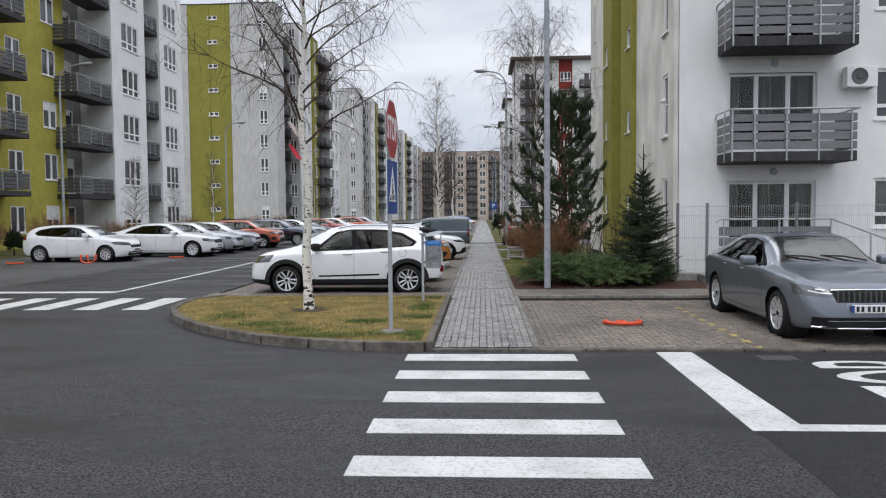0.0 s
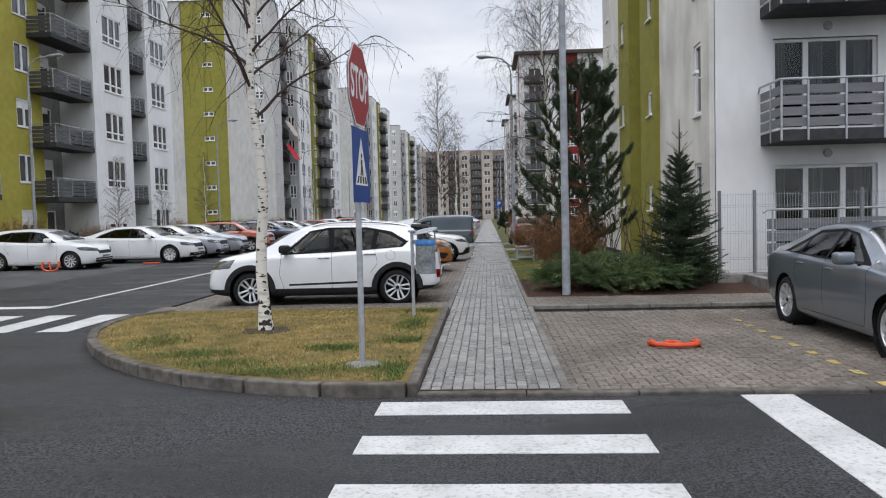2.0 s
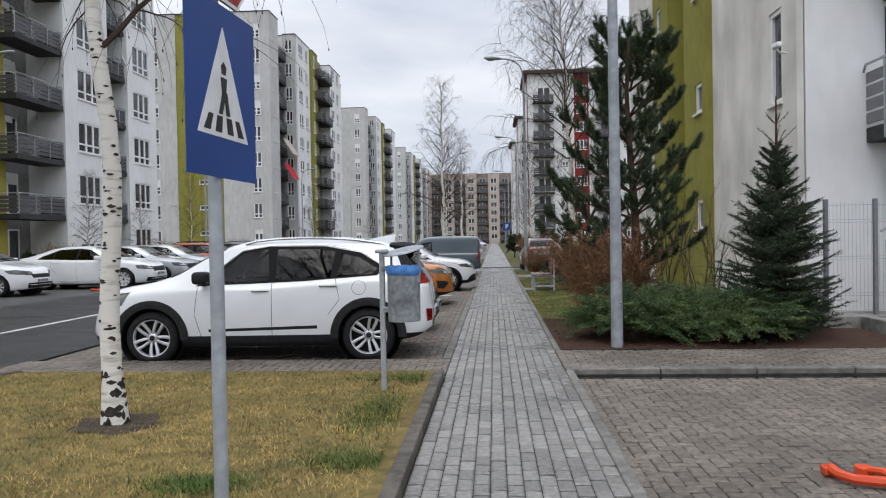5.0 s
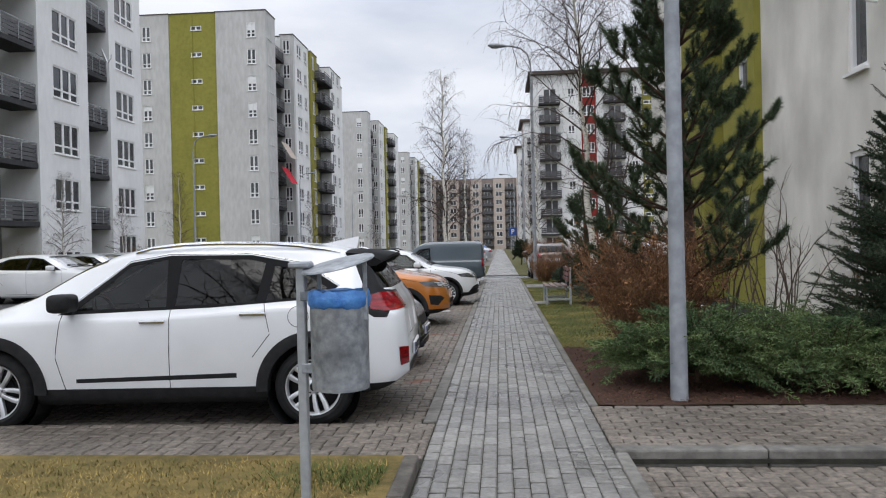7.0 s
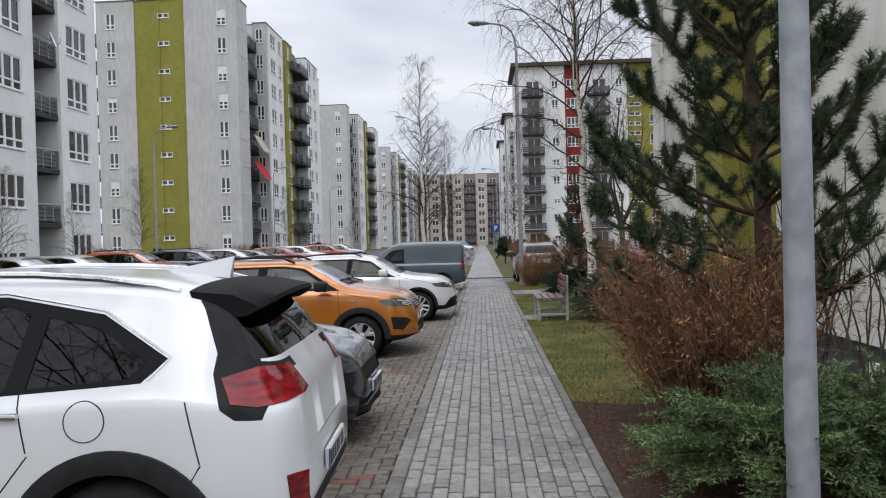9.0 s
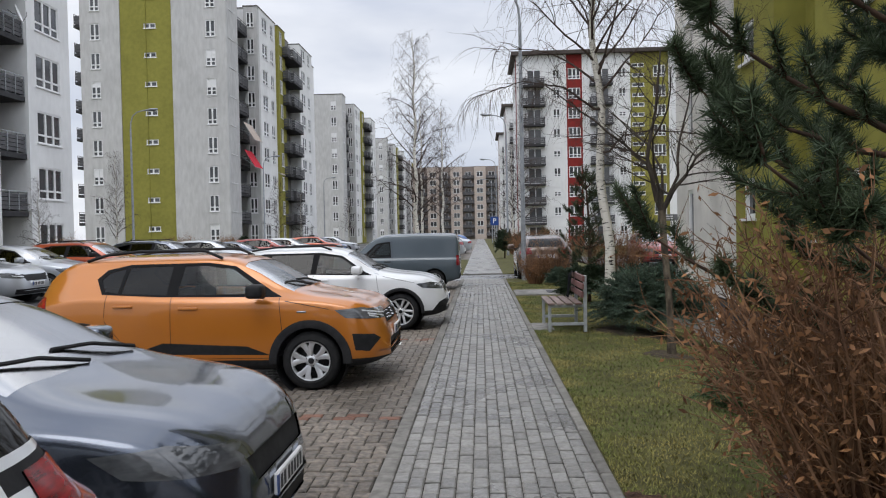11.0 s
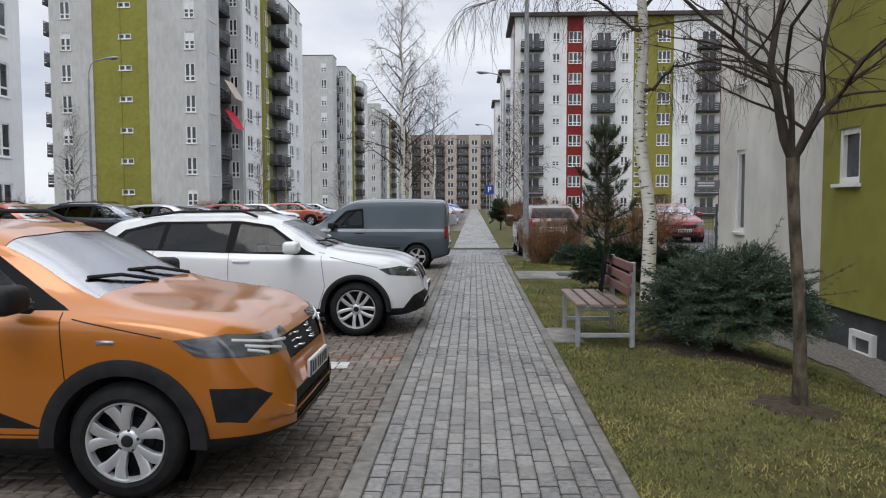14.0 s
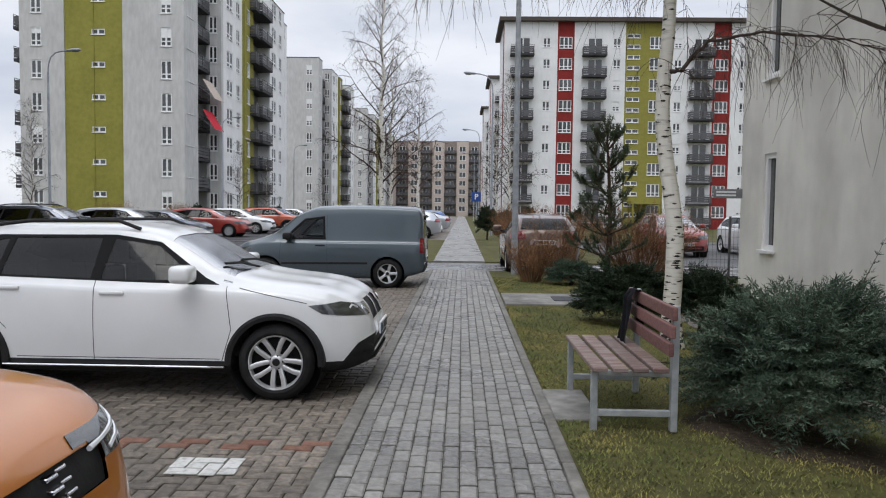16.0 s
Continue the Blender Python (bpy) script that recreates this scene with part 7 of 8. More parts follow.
M_SPRUCE = mat("spruce_needles", (0.036, 0.056, 0.028), 0.65, (0.018, 0.031, 0.017), 3, 3, island=0.4)
M_JUNI = mat("juniper_green", (0.120, 0.165, 0.060), 0.7, (0.048, 0.085, 0.038), 2.2, 3, island=0.45)
M_JUNID = mat("dark_juniper", (0.105, 0.148, 0.100), 0.7, (0.046, 0.072, 0.052), 2.5, 3, island=0.4)
M_STEM = mat("red_brown_stems", (0.26, 0.145, 0.078), 0.85, (0.14, 0.076, 0.045), 3, 4, island=0.4)
M_DEADLEAF = mat("dry_brown_leaves", (0.34, 0.17, 0.075), 0.85, (0.13, 0.065, 0.035), 3, 4, island=0.4)
M_BUDS = mat("grey_twigs", (0.10, 0.072, 0.052), 0.85, (0.055, 0.04, 0.032), 5, 4, island=0.3)


class Soup:
    """Plain lists of corners and faces, for meshes of many small pieces."""

    def __init__(self):
        self.v, self.f = [], []

    def tube(self, pts, radii, n=4):
        base = len(self.v)
        for i, p in enumerate(pts):
            d = (pts[min(i + 1, len(pts) - 1)] - pts[max(i - 1, 0)])
            if d.length < 1e-6:
                d = Vector((0, 0, 1))
            d.normalize()
            a = d.cross(Vector((0.31, 0.17, 0.93)) if abs(d.z) < 0.8 else Vector((1, 0.1, 0)))
            a.normalize()
            b = d.cross(a)
            for k in range(n):
                t = 6.283185 * k / n
                self.v.append(p + (a * math.cos(t) + b * math.sin(t)) * radii[i])
        for i in range(len(pts) - 1):
            for k in range(n):
                self.f.append((base + i * n + k, base + i * n + (k + 1) % n, base + (i + 1) * n + (k + 1) % n, base + (i + 1) * n + k))

    def blade(self, p, d, length, width, side):
        b = len(self.v)
        s = side * (width * 0.5)
        self.v += [p - s, p + s, p + d * length]
        self.f.append((b, b + 1, b + 2))

    def leaf(self, p, d, length, width, side):
        b = len(self.v)
        s = side * (width * 0.5)
        self.v += [p, p + d * length * 0.45 + s, p + d * length, p + d * length * 0.45 - s]
        self.f.append((b, b + 1, b + 2, b + 3))

    def mesh(self, name, material, smooth=False):
        me_ = bpy.data.meshes.new(name)
        me_.from_pydata([tuple(v) for v in self.v], [], self.f)
        if smooth:
            me_.shade_smooth()
        me_.materials.append(material)
        return me_


def rand_unit(r):
    while True:
        v = Vector((r.uniform(-1, 1), r.uniform(-1, 1), r.uniform(-1, 1)))
        if 0.05 < v.length < 1:
            return v.normalized()


def wander(r, p, d, length, steps, bend, pull):
    """A crooked line: pull > 0 turns it up, < 0 lets it droop."""
    pts = [p.copy()]
    d = d.normalized()
    for i in range(steps):
        d = (d + rand_unit(r) * bend + Vector((0, 0, pull * (i + 1) / steps))).normalized()
        pts.append(pts[-1] + d * (length / steps))
    return pts, d


def birch(m, label, seed, height, r0, lean=(0, 0), clear=3.0, spread=1.0, twigs=1.0, group="birch trees", arms=()):
    r = random.Random(seed)
    ob = thing("birch_tree", m, label, "tree", group)
    trunk, marks, boughs, fine = Soup(), Soup(), Soup(), Soup()
    pts, radii = [], []
    n = 22
    for i in range(n + 1):
        t = i / n
        z = height * t
        pts.append(Vector((lean[0] * t * height + 0.05 * math.sin(2.3 * z + seed) * min(1, z), lean[1] * t * height + 0.05 * math.sin(1.7 * z + 2 * seed) * min(1, z), z)))
        radii.append(r0 * (1 - 0.86 * t) * (1.0 + 0.35 * max(0, 1 - z / 0.35)))
    trunk.tube(pts, radii, 14)

    def on(t):
        a = t * n
        i = min(int(a), n - 1)
        return pts[i].lerp(pts[i + 1], a - i), radii[i] + (radii[i + 1] - radii[i]) * (a - i)
    for k in range(int(height * 34)):                       # dark scars across the bark
        z = (r.random() ** 1.7) * height * 0.7
        p, rad = on(z / height)
        a, w = r.uniform(0, 6.28), r.uniform(0.3, 1.1)
        h = r.uniform(0.003, 0.013) * (3.2 if z < 0.45 else 1.0)
        b = len(marks.v)
        c = 6
        for i in range(c + 1):
            t = a + w * (i / c - 0.5)
            lift = h * math.sin(math.pi * i / c) + 0.002
            o = Vector((math.cos(t), math.sin(t), 0)) * (rad * 1.015 + 0.001)
            marks.v += [p + o + Vector((0, 0, -lift)), p + o + Vector((0, 0, lift * r.uniform(0.6, 1.2)))]
        for i in range(c):
            marks.f.append((b + 2 * i, b + 2 * i + 2, b + 2 * i + 3, b + 2 * i + 1))
    nb = int(20 + height * 2.2)
    for k in range(nb):
        t = clear / height + (0.97 - clear / height) * (k / nb) ** 0.9
        p, rad = on(t)
        a = k * 2.4 + r.uniform(-0.5, 0.5)
        up = 0.75 + 0.5 * t
        ln = spread * height * (0.30 * (1 - t) + 0.09) * r.uniform(0.75, 1.25)
        bp, d = wander(r, p, Vector((math.cos(a), math.sin(a), up)), ln, 9, 0.16, -0.05)
        br = max(0.006, rad * 0.42)
        boughs.tube(bp, [max(0.003, br * (1 - 0.85 * i / 9)) for i in range(10)], 5)
        for j in range(2, 10):
            for q in range(2):
                if r.random() > 0.8 * twigs + 0.1:
                    continue
                sd = (rand_unit(r) + Vector((math.cos(a), math.sin(a), 0.25)) * 0.7).normalized()
                sl = ln * r.uniform(0.22, 0.5) * (1.1 - 0.05 * j)
                tp, d2 = wander(r, bp[j], sd, sl, 6, 0.20, -0.16)
                boughs.tube(tp, [max(0.0022, br * 0.35 * (1 - 0.8 * i / 6)) for i in range(7)], 4)
                for e in range(2, 7):
                    if r.random() < 0.75 * twigs:
                        dd = (rand_unit(r) * 0.8 + d2 * 0.5 + Vector((0, 0, -0.55))).normalized()
                        fp, _ = wander(r, tp[e], dd, r.uniform(0.25, 0.75) * spread, 4, 0.16, -0.30)
                        fine.tube(fp, [0.0028, 0.0025, 0.002, 0.0017, 0.001], 3)
                        if r.random() < 0.3:
                            fine.leaf(fp[-1], Vector((0.1, 0.1, -1)).normalized(), 0.04, 0.012, Vector((1, 0, 0)))
    for arm in arms:
        line = [on(arm[0][2] / height)[0]] + [Vector(p) for p in arm]
        run = []
        for p, q in zip(line, line[1:]):
            for k in range(5):
                run.append(p.lerp(q, k / 5) + rand_unit(r) * 0.012)
        run.append(line[-1])
        c = len(run) - 1
        boughs.tube(run, [0.030 * (1 - 0.88 * i / c) for i in range(c + 1)], 7)
        for i in range(4, c + 1):
            for k in range(3):
                side = (rand_unit(r) * Vector((1, 1, 0.3)) + (run[i] - run[i - 1]).normalized() * 0.8).normalized()
                tp, d2 = wander(r, run[i], side, r.uniform(0.4, 1.0), 8, 0.14, -0.42)
                boughs.tube(tp, [0.005 * (1 - 0.75 * e / 8) for e in range(9)], 4)
                for e in range(2, 9):
                    if r.random() < 0.8:
                        fp, _ = wander(r, tp[e], (rand_unit(r) * 0.6 + d2 * 0.5 + Vector((0, 0, -0.7))), r.uniform(0.2, 0.6), 4, 0.14, -0.3)
                        fine.tube(fp, [0.0026, 0.0024, 0.002, 0.0016, 0.001], 3)
    part("trunk", trunk.mesh("trunk", M_BIRCH, True), None, ob, "white birch bark")
    part("bark_scar", marks.mesh("bark_scar", M_BMARK), None, ob)
    part("limb", boughs.mesh("limb", M_TWIG), None, ob)
    part("crown", fine.mesh("crown", M_TWIG), None, ob)
    return ob


birch(pose(-3.12, 13.02, 0.04), "white-barked bare birch growing from the grass island", 3, 8.6, 0.082, (-0.012, 0.0), 2.9, 1.0, 1.0)
birch(pose(2.45, 31.5, -0.16), "white-barked bare birch behind the bench", 11, 10.0, 0.110, (-0.045, 0.01), 4.4, 1.35, 1.0, arms=[[(0.0, -0.05, 3.25), (0.25, -0.15, 3.55), (0.8, -0.3, 3.62), (1.6, -0.5, 3.50), (2.35, -0.7, 3.25)], [(-0.3, -0.1, 4.1), (-0.9, -0.3, 4.5), (-1.7, -0.5, 4.6), (-2.6, -0.7, 4.3)]])
far_birch = birch(pose(-3.2, 52.3, -0.04), "tall bare birch beside the footpath", 5, 11.2, 0.12, (0, 0), 2.5, 0.75, 0.8)
for x, y, s in ((-3.4, 58.5, 0.8), (-3.0, 74, 1.0), (-22.5, 61.5, 0.62), (-22.3, 47, 0.5), (-22.0, 52.5, 0.42), (2.9, 70, 0.9), (-21.8, 96, 0.7), (-21.8, 106, 0.6), (-22, 140, 0.7), (3.0, 90, 0.9)):
    ob = copy_thing(far_birch, pose(x, y, -0.04, 0, 0, x * 40 + y * 17))
    ob.scale = (s, s, s)

# small spreading tree on the lawn
def lawn_tree(m, label, seed):
    r = random.Random(seed)
    ob = thing("young_tree", m, label, "tree")
    low, wood, fine = Soup(), Soup(), Soup()
    tp = [Vector((0.010 * math.sin(3 * z) - 0.05 * z, 0.01 * math.cos(4 * z), z)) for z in (-0.05, 0.06, 0.2, 0.5, 0.9, 1.3, 1.62, 1.80)]
    low.tube(tp, [0.075, 0.060, 0.049, 0.044, 0.042, 0.041, 0.043, 0.048], 14)

    def grow(pts, rad, level):
        m_ = len(pts) - 1
        ln = sum((b - a).length for a, b in zip(pts, pts[1:]))
        (wood if level < 2 else fine).tube(pts, [rad * (1 - 0.72 * i / m_) for i in range(m_ + 1)], 7 if level == 0 else 5 if level == 1 else 3)
        if level >= 3:
            return
        for i in range(2 if level == 0 else 1, m_ + 1):
            ax = (pts[i] - pts[i - 1]).normalized()
            for k in range(2):
                if r.random() < (0.50, 0.38, 0.24)[level]:
                    d = (rand_unit(r) * Vector((1, 1, 0.6)) + ax * 0.75 + Vector((0, 0, 0.10))).normalized()
                    sub, _ = wander(r, pts[i], d, ln * r.uniform(0.30, 0.55), 7, 0.16, -0.04 if level else 0.02)
                    grow(sub, max(0.0022, rad * (1 - 0.72 * i / m_) * 0.52), level + 1)
    top = tp[-1]
    # crooked main limbs: a forked pair, and long arms that spread out level
    for run, rad in ((((-0.08, 0.0, 0.30), (-0.17, 0.02, 0.62), (-0.12, 0.05, 1.0), (-0.02, 0.08, 1.5), (0.02, 0.1, 2.0)), 0.036),
                     (((-0.17, 0.0, 0.55), (-0.45, -0.05, 0.82), (-0.8, -0.05, 1.12), (-1.1, -0.1, 1.3), (-1.5, -0.1, 1.62)), 0.022),
                     (((0.10, -0.02, 0.16), (0.26, -0.05, 0.40), (0.42, -0.05, 0.66), (0.75, -0.1, 0.92), (1.1, -0.15, 1.35), (1.3, -0.15, 1.7)), 0.030),
                     (((0.22, 0.0, 0.42), (0.24, 0.1, 0.85), (0.38, 0.15, 1.3), (0.42, 0.2, 1.8)), 0.022),
                     (((-0.12, -0.1, 0.5), (-0.2, -0.4, 0.85), (-0.1, -0.75, 1.15), (-0.15, -1.1, 1.5)), 0.020),
                     (((0.05, 0.15, 0.5), (0.0, 0.5, 0.85), (-0.25, 0.9, 1.2), (-0.5, 1.2, 1.5)), 0.020)):
        line = [top + Vector((0, 0, -0.02))] + [top + Vector(p) + rand_unit(r) * 0.02 for p in run]
        pts = []
        for p, q in zip(line, line[1:]):
            pts += [p, p.lerp(q, 0.5) + rand_unit(r) * 0.018]
        grow(pts + [line[-1]], rad, 0)
    part("trunk", low.mesh("trunk", M_PALEBARK, True), None, ob, "pale worn bark")
    part("limb", wood.mesh("limb", M_BARK, True), None, ob)
    part("crown", fine.mesh("crown", M_TWIG), None, ob)
    return ob


lawn_tree(pose(2.2, 25.75, -0.04), "bare young tree with a forked trunk on the lawn", 21)


def pine(m, label, seed, height, spread, needles=26, dens=0.72):
    """Open whorls of crooked boughs; shoots turn up at the ends like bottle brushes, with bare wood and gaps between."""
    r = random.Random(seed)
    ob = thing("pine_tree", m, label, "tree", "pine trees")
    wood, green = Soup(), Soup()
    tp = [Vector((0.06 * math.sin(1.3 * height * t), 0.05 * math.cos(1.1 * height * t), height * t)) for t in [i / 10 for i in range(11)]]
    wood.tube(tp, [0.09 * height / 5 * (1 - 0.9 * i / 10) + 0.01 for i in range(11)], 9)

    def brush(p, d, ln):
        pts, dd = wander(r, p, d, ln, 6, 0.06, 0.14)
        wood.tube(pts, [0.010, 0.009, 0.008, 0.007, 0.006, 0.005, 0.003], 4)
        for i in range(1, 7):
            ax = (pts[i] - pts[i - 1]).normalized()
            for k in range(needles):
                n_ = (rand_unit(r) + ax * 0.75).normalized()
                green.blade(pts[i - 1].lerp(pts[i], r.random()), n_, r.uniform(0.06, 0.10), 0.0065, n_.cross(rand_unit(r)).normalized())
    whorls = int(height * 2.1)
    for w in range(whorls):
        t = 0.20 + 0.78 * w / whorls
        base = tp[0].lerp(tp[-1], t)
        for k in range(6):
            a = k * 1.047 + w * 0.63 + r.uniform(-0.35, 0.35)
            ln = spread * (1.12 - t) ** 0.8 * r.uniform(0.62, 1.25) + 0.15
            bp, dd = wander(r, base, Vector((math.cos(a), math.sin(a), 0.10 + 0.85 * t)), ln, 7, 0.12, 0.10)
            wood.tube(bp, [max(0.005, 0.022 * (1 - 0.75 * i / 7)) for i in range(8)], 5)
            for i in range(2, 8):
                ax = (bp[i] - bp[i - 1]).normalized()
                side = ax.cross(Vector((0, 0, 1))).normalized()
                for s in (-1, 1):
                    if r.random() < dens * (0.55 + 0.06 * i):
                        d = ax * 0.7 + side * (s * r.uniform(0.5, 1.0)) + Vector((0, 0, r.uniform(0.0, 0.6)))
                        sl = r.uniform(0.16, 0.34)
                        brush(bp[i], d, sl)
                        if r.random() < 0.35:
                            brush(bp[i] + d.normalized() * sl * 0.4, d + side * (s * 0.6) + Vector((0, 0, 0.4)), sl * 0.7)
            for s in (-0.5, 0.0, 0.5):
                brush(bp[-1], dd + Vector((-math.sin(a) * s, math.cos(a) * s, 0.35)), r.uniform(0.18, 0.34))
    for s in range(5):
        brush(tp[-1] - Vector((0, 0, 0.06)), Vector((0.5 * math.cos(s * 1.26), 0.5 * math.sin(s * 1.26), 1)), 0.3)
    part("trunk", wood.mesh("trunk", M_PINEBARK, True), None, ob, "brown pine trunk and limbs")
    part("needles", green.mesh("needles", M_NEEDLE), None, ob)
    return ob


pine(pose(2.05, 19.65, -0.02), "dark green pine with upturned shoots among shrubs", 31, 4.7, 1.45, 46, 0.8)
pine(pose(2.95, 38.2, -0.1), "small sparse pine beside the drive", 33, 3.3, 0.62, 18, 0.35)

# spruce
def spruce(m, label, seed):
    """Whorls of level boughs that turn up at their ends, each a flat fan of needle-clad shoots."""
    r = random.Random(seed)
    ob = thing("spruce_tree", m, label, "tree")
    wood, green = Soup(), Soup()
    H = 3.35
    up = Vector((0, 0, 1))
    wood.tube([Vector((0, 0, H * i / 8)) for i in range(9)], [0.06 * (1 - 0.93 * i / 8) + 0.004 for i in range(9)], 7)

    def shoot(p, d, ln, size=1.0):
        c = max(5, int(ln / 0.0085))
        for e in range(c):
            n_ = (d * 0.75 + rand_unit(r)).normalized()
            green.blade(p + d * (ln * e / c), n_, r.uniform(0.020, 0.040) * size, 0.0105, n_.cross(rand_unit(r)).normalized())
    z = 0.10
    while z < 2.62:
        k = z / 2.75
        rad = 0.98 * (1 - k) ** 0.82 * (0.75 + 0.25 * min(1, z / 0.3)) + 0.08
        for j in range(9 if z < 1.6 else 7):
            a = j * (0.698 if z < 1.6 else 0.9) + z * 9 + r.uniform(-0.25, 0.25)
            ln = rad * r.uniform(0.72, 1.12)
            d0 = Vector((math.cos(a), math.sin(a), r.uniform(-0.12, 0.22) + 0.75 * k * k))
            pts, dd = wander(r, Vector((0, 0, z + r.uniform(-0.05, 0.05))), d0, ln, 8, 0.05, 0.07)
            wood.tube(pts, [0.011 * (1 - 0.8 * i / 8) + 0.001 for i in range(9)], 3)
            for i in range(1, 9):
                ax = (pts[i] - pts[i - 1]).normalized()
                side = ax.cross(up).normalized()
                shoot(pts[i - 1], ax, ln / 8)
                for s in (-1, 1):
                    for half in (0.1, 0.6):
                        if i < 3 and r.random() < 0.5:
                            continue
                        sl = (0.26 - 0.016 * i) * min(1, ln / 0.6) * r.uniform(0.6, 1.15)
                        sd = (ax * 0.8 + side * (s * 0.9) + up * r.uniform(-0.28, 0.2)).normalized()
                        shoot(pts[i - 1].lerp(pts[i], half), sd, sl)
        z += 0.074 if z < 1.6 else 0.10
    for zt, ln in ((2.66, 0.36), (2.95, 0.22)):
        for j in range(5):
            a = j * 1.2566 + zt * 5
            d = Vector((math.cos(a), math.sin(a), 0.95)).normalized()
            p0 = Vector((0, 0, zt))
            wood.tube([p0, p0 + d * ln], [0.006, 0.002], 3)
            shoot(p0 + d * ln * 0.25, d, ln * 0.75)
    shoot(Vector((0, 0, 2.5)), up, 0.8)
    part("trunk", wood.mesh("trunk", M_PINEBARK), None, ob)
    part("needles", green.mesh("needles", M_SPRUCE), None, ob)
    return ob


spruce(pose(3.75, 18.1, 0.0), "dense dark spruce with a bare leading shoot", 41)


def juniper(m, label, seed, rx, ry, h, fronds, material, size=1.0, dome=False, stray=0.0):
    """A shrub of feathery fronds: an arching stem with side shoots in two rows, each clad in short needles."""
    r = random.Random(seed)
    ob = thing("juniper_bush", m, label, "bush", "juniper bushes")
    wood, green = Soup(), Soup()
    up = Vector((0, 0, 1))
    for k in range(fronds):
        a = r.uniform(0, 6.283)
        ca, sa = math.cos(a), math.sin(a)
        reach = 1 + 0.30 * noise.noise(Vector((ca * 1.7 + seed, sa * 1.7, 0)))
        long = r.random() < stray
        if dome:
            el = math.asin(r.uniform(-0.12, 0.98))
            way = Vector((ca * math.cos(el) * rx, sa * math.cos(el) * ry, math.sin(el) * h * 0.62)) * reach
            p0 = Vector((0, 0, h * 0.36)) + way * r.uniform(0.25, 0.55)
            ln = way.length * r.uniform(0.40, 0.55) * (1.9 if long else 1.0)
            pull = -0.05 if not long else 0.02
            way = way.normalized() + rand_unit(r) * 0.28
        else:
            u = math.sqrt(r.random())
            p0 = Vector((ca * rx * u * 0.62, sa * ry * u * 0.62, h * (0.12 + 0.62 * r.random() * (1.05 - 0.75 * u))))
            way = Vector((ca, sa, r.uniform(0.08, 0.95))) + rand_unit(r) * 0.3
            ln = (0.32 + 0.26 * r.random()) * (rx + ry) * 0.72 * reach
            pull = -0.12
        n = 9
        pts, dd = wander(r, p0, way, ln, n, 0.05, pull)
        wood.tube(pts, [0.006 * (1 - 0.85 * i / n) + 0.0008 for i in range(n + 1)], 3)
        for i in range(1, n + 1):
            ax = (pts[i] - pts[i - 1]).normalized()
            side = ax.cross(up)
            if side.length < 0.1:
                side = Vector((1, 0, 0))
            side.normalize()
            for s in (-1, 1):
                for half in ((0.0, 0.5) if not long else (0.0,)):
                    q = pts[i - 1].lerp(pts[i], half + 0.25)
                    sl = size * (0.175 - 0.115 * i / n) * r.uniform(0.7, 1.25) * (0.5 if long else 1)
                    sd = (ax * 0.9 + side * (s * 0.75) + up * r.uniform(-0.10, 0.22) + rand_unit(r) * 0.16).normalized()
                    c = max(4, int(sl / 0.0135))
                    for e in range(c):
                        o = q + sd * (sl * e / c)
                        nd = (sd * 0.9 + rand_unit(r) * 0.8).normalized()
                        green.blade(o, nd, r.uniform(0.020, 0.040) * size, 0.0085 * size, nd.cross(rand_unit(r)).normalized())
    wood.tube([Vector((0, 0, -0.15)), Vector((0.02, 0, h * 0.2)), Vector((0, 0.02, h * 0.5))], [0.05, 0.04, 0.02], 7)
    part("wood", wood.mesh("wood", M_PINEBARK), None, ob)
    part("foliage", green.mesh("foliage", material), None, ob)
    return ob


juniper(pose(1.78, 18.1, 0.0), "spreading green juniper behind the lamp post", 51, 0.95, 0.72, 0.9, 230, M_JUNI, 1.25)
juniper(pose(2.9, 17.95, 0.0), "spreading green juniper behind the lamp post", 52, 1.05, 0.68, 0.85, 250, M_JUNI, 1.25)
juniper(pose(3.9, 19.0, 0.0), "spreading green juniper beside the spruce", 59, 0.8, 0.6, 0.8, 200, M_JUNI, 1.25)
juniper(pose(2.5, 22.75, -0.06), "low green juniper on the lawn", 53, 0.66, 0.6, 0.5, 190, M_JUNI, 1.15)
juniper(pose(2.5, 28.2, -0.12), "round dark blue-green conifer bush by the bench", 54, 0.98, 0.92, 1.12, 620, M_JUNID, 1.2, True, 0.05)
juniper(pose(2.2, 32.9, -0.1), "dark evergreen hedge bush behind the bench", 55, 0.7, 0.5, 0.95, 220, M_SPRUCE, 1.4, True)
juniper(pose(3.3, 33.2, -0.2), "dark evergreen hedge bush behind the bench", 56, 0.8, 0.5, 1.0, 220, M_SPRUCE, 1.4, True)
juniper(pose(2.2, 38.0, -0.05), "low green conifer by the drive", 57, 0.5, 0.5, 0.55, 120, M_JUNID, 1.3, True)
far_con = juniper(pose(1.25, 60.5, -0.05), "dark clipped conifer by the far footpath", 58, 0.6, 0.6, 1.9, 150, M_SPRUCE, 1.8, True)
for x, y, s in ((-21.6, 62, 0.9), (-21.8, 84, 1.0), (2.4, 64, 0.9), (-21.5, 110, 1.0), (3.1, 112, 1.2), (-21.7, 33.5, 0.7), (-21.8, 41.0, 0.7), (8, 112, 1.2), (14, 114, 1.1)):
    ob = copy_thing(far_con, pose(x, y, -0.05, 0, 0, x * 31 + y))
    ob.scale = (s, s, s)


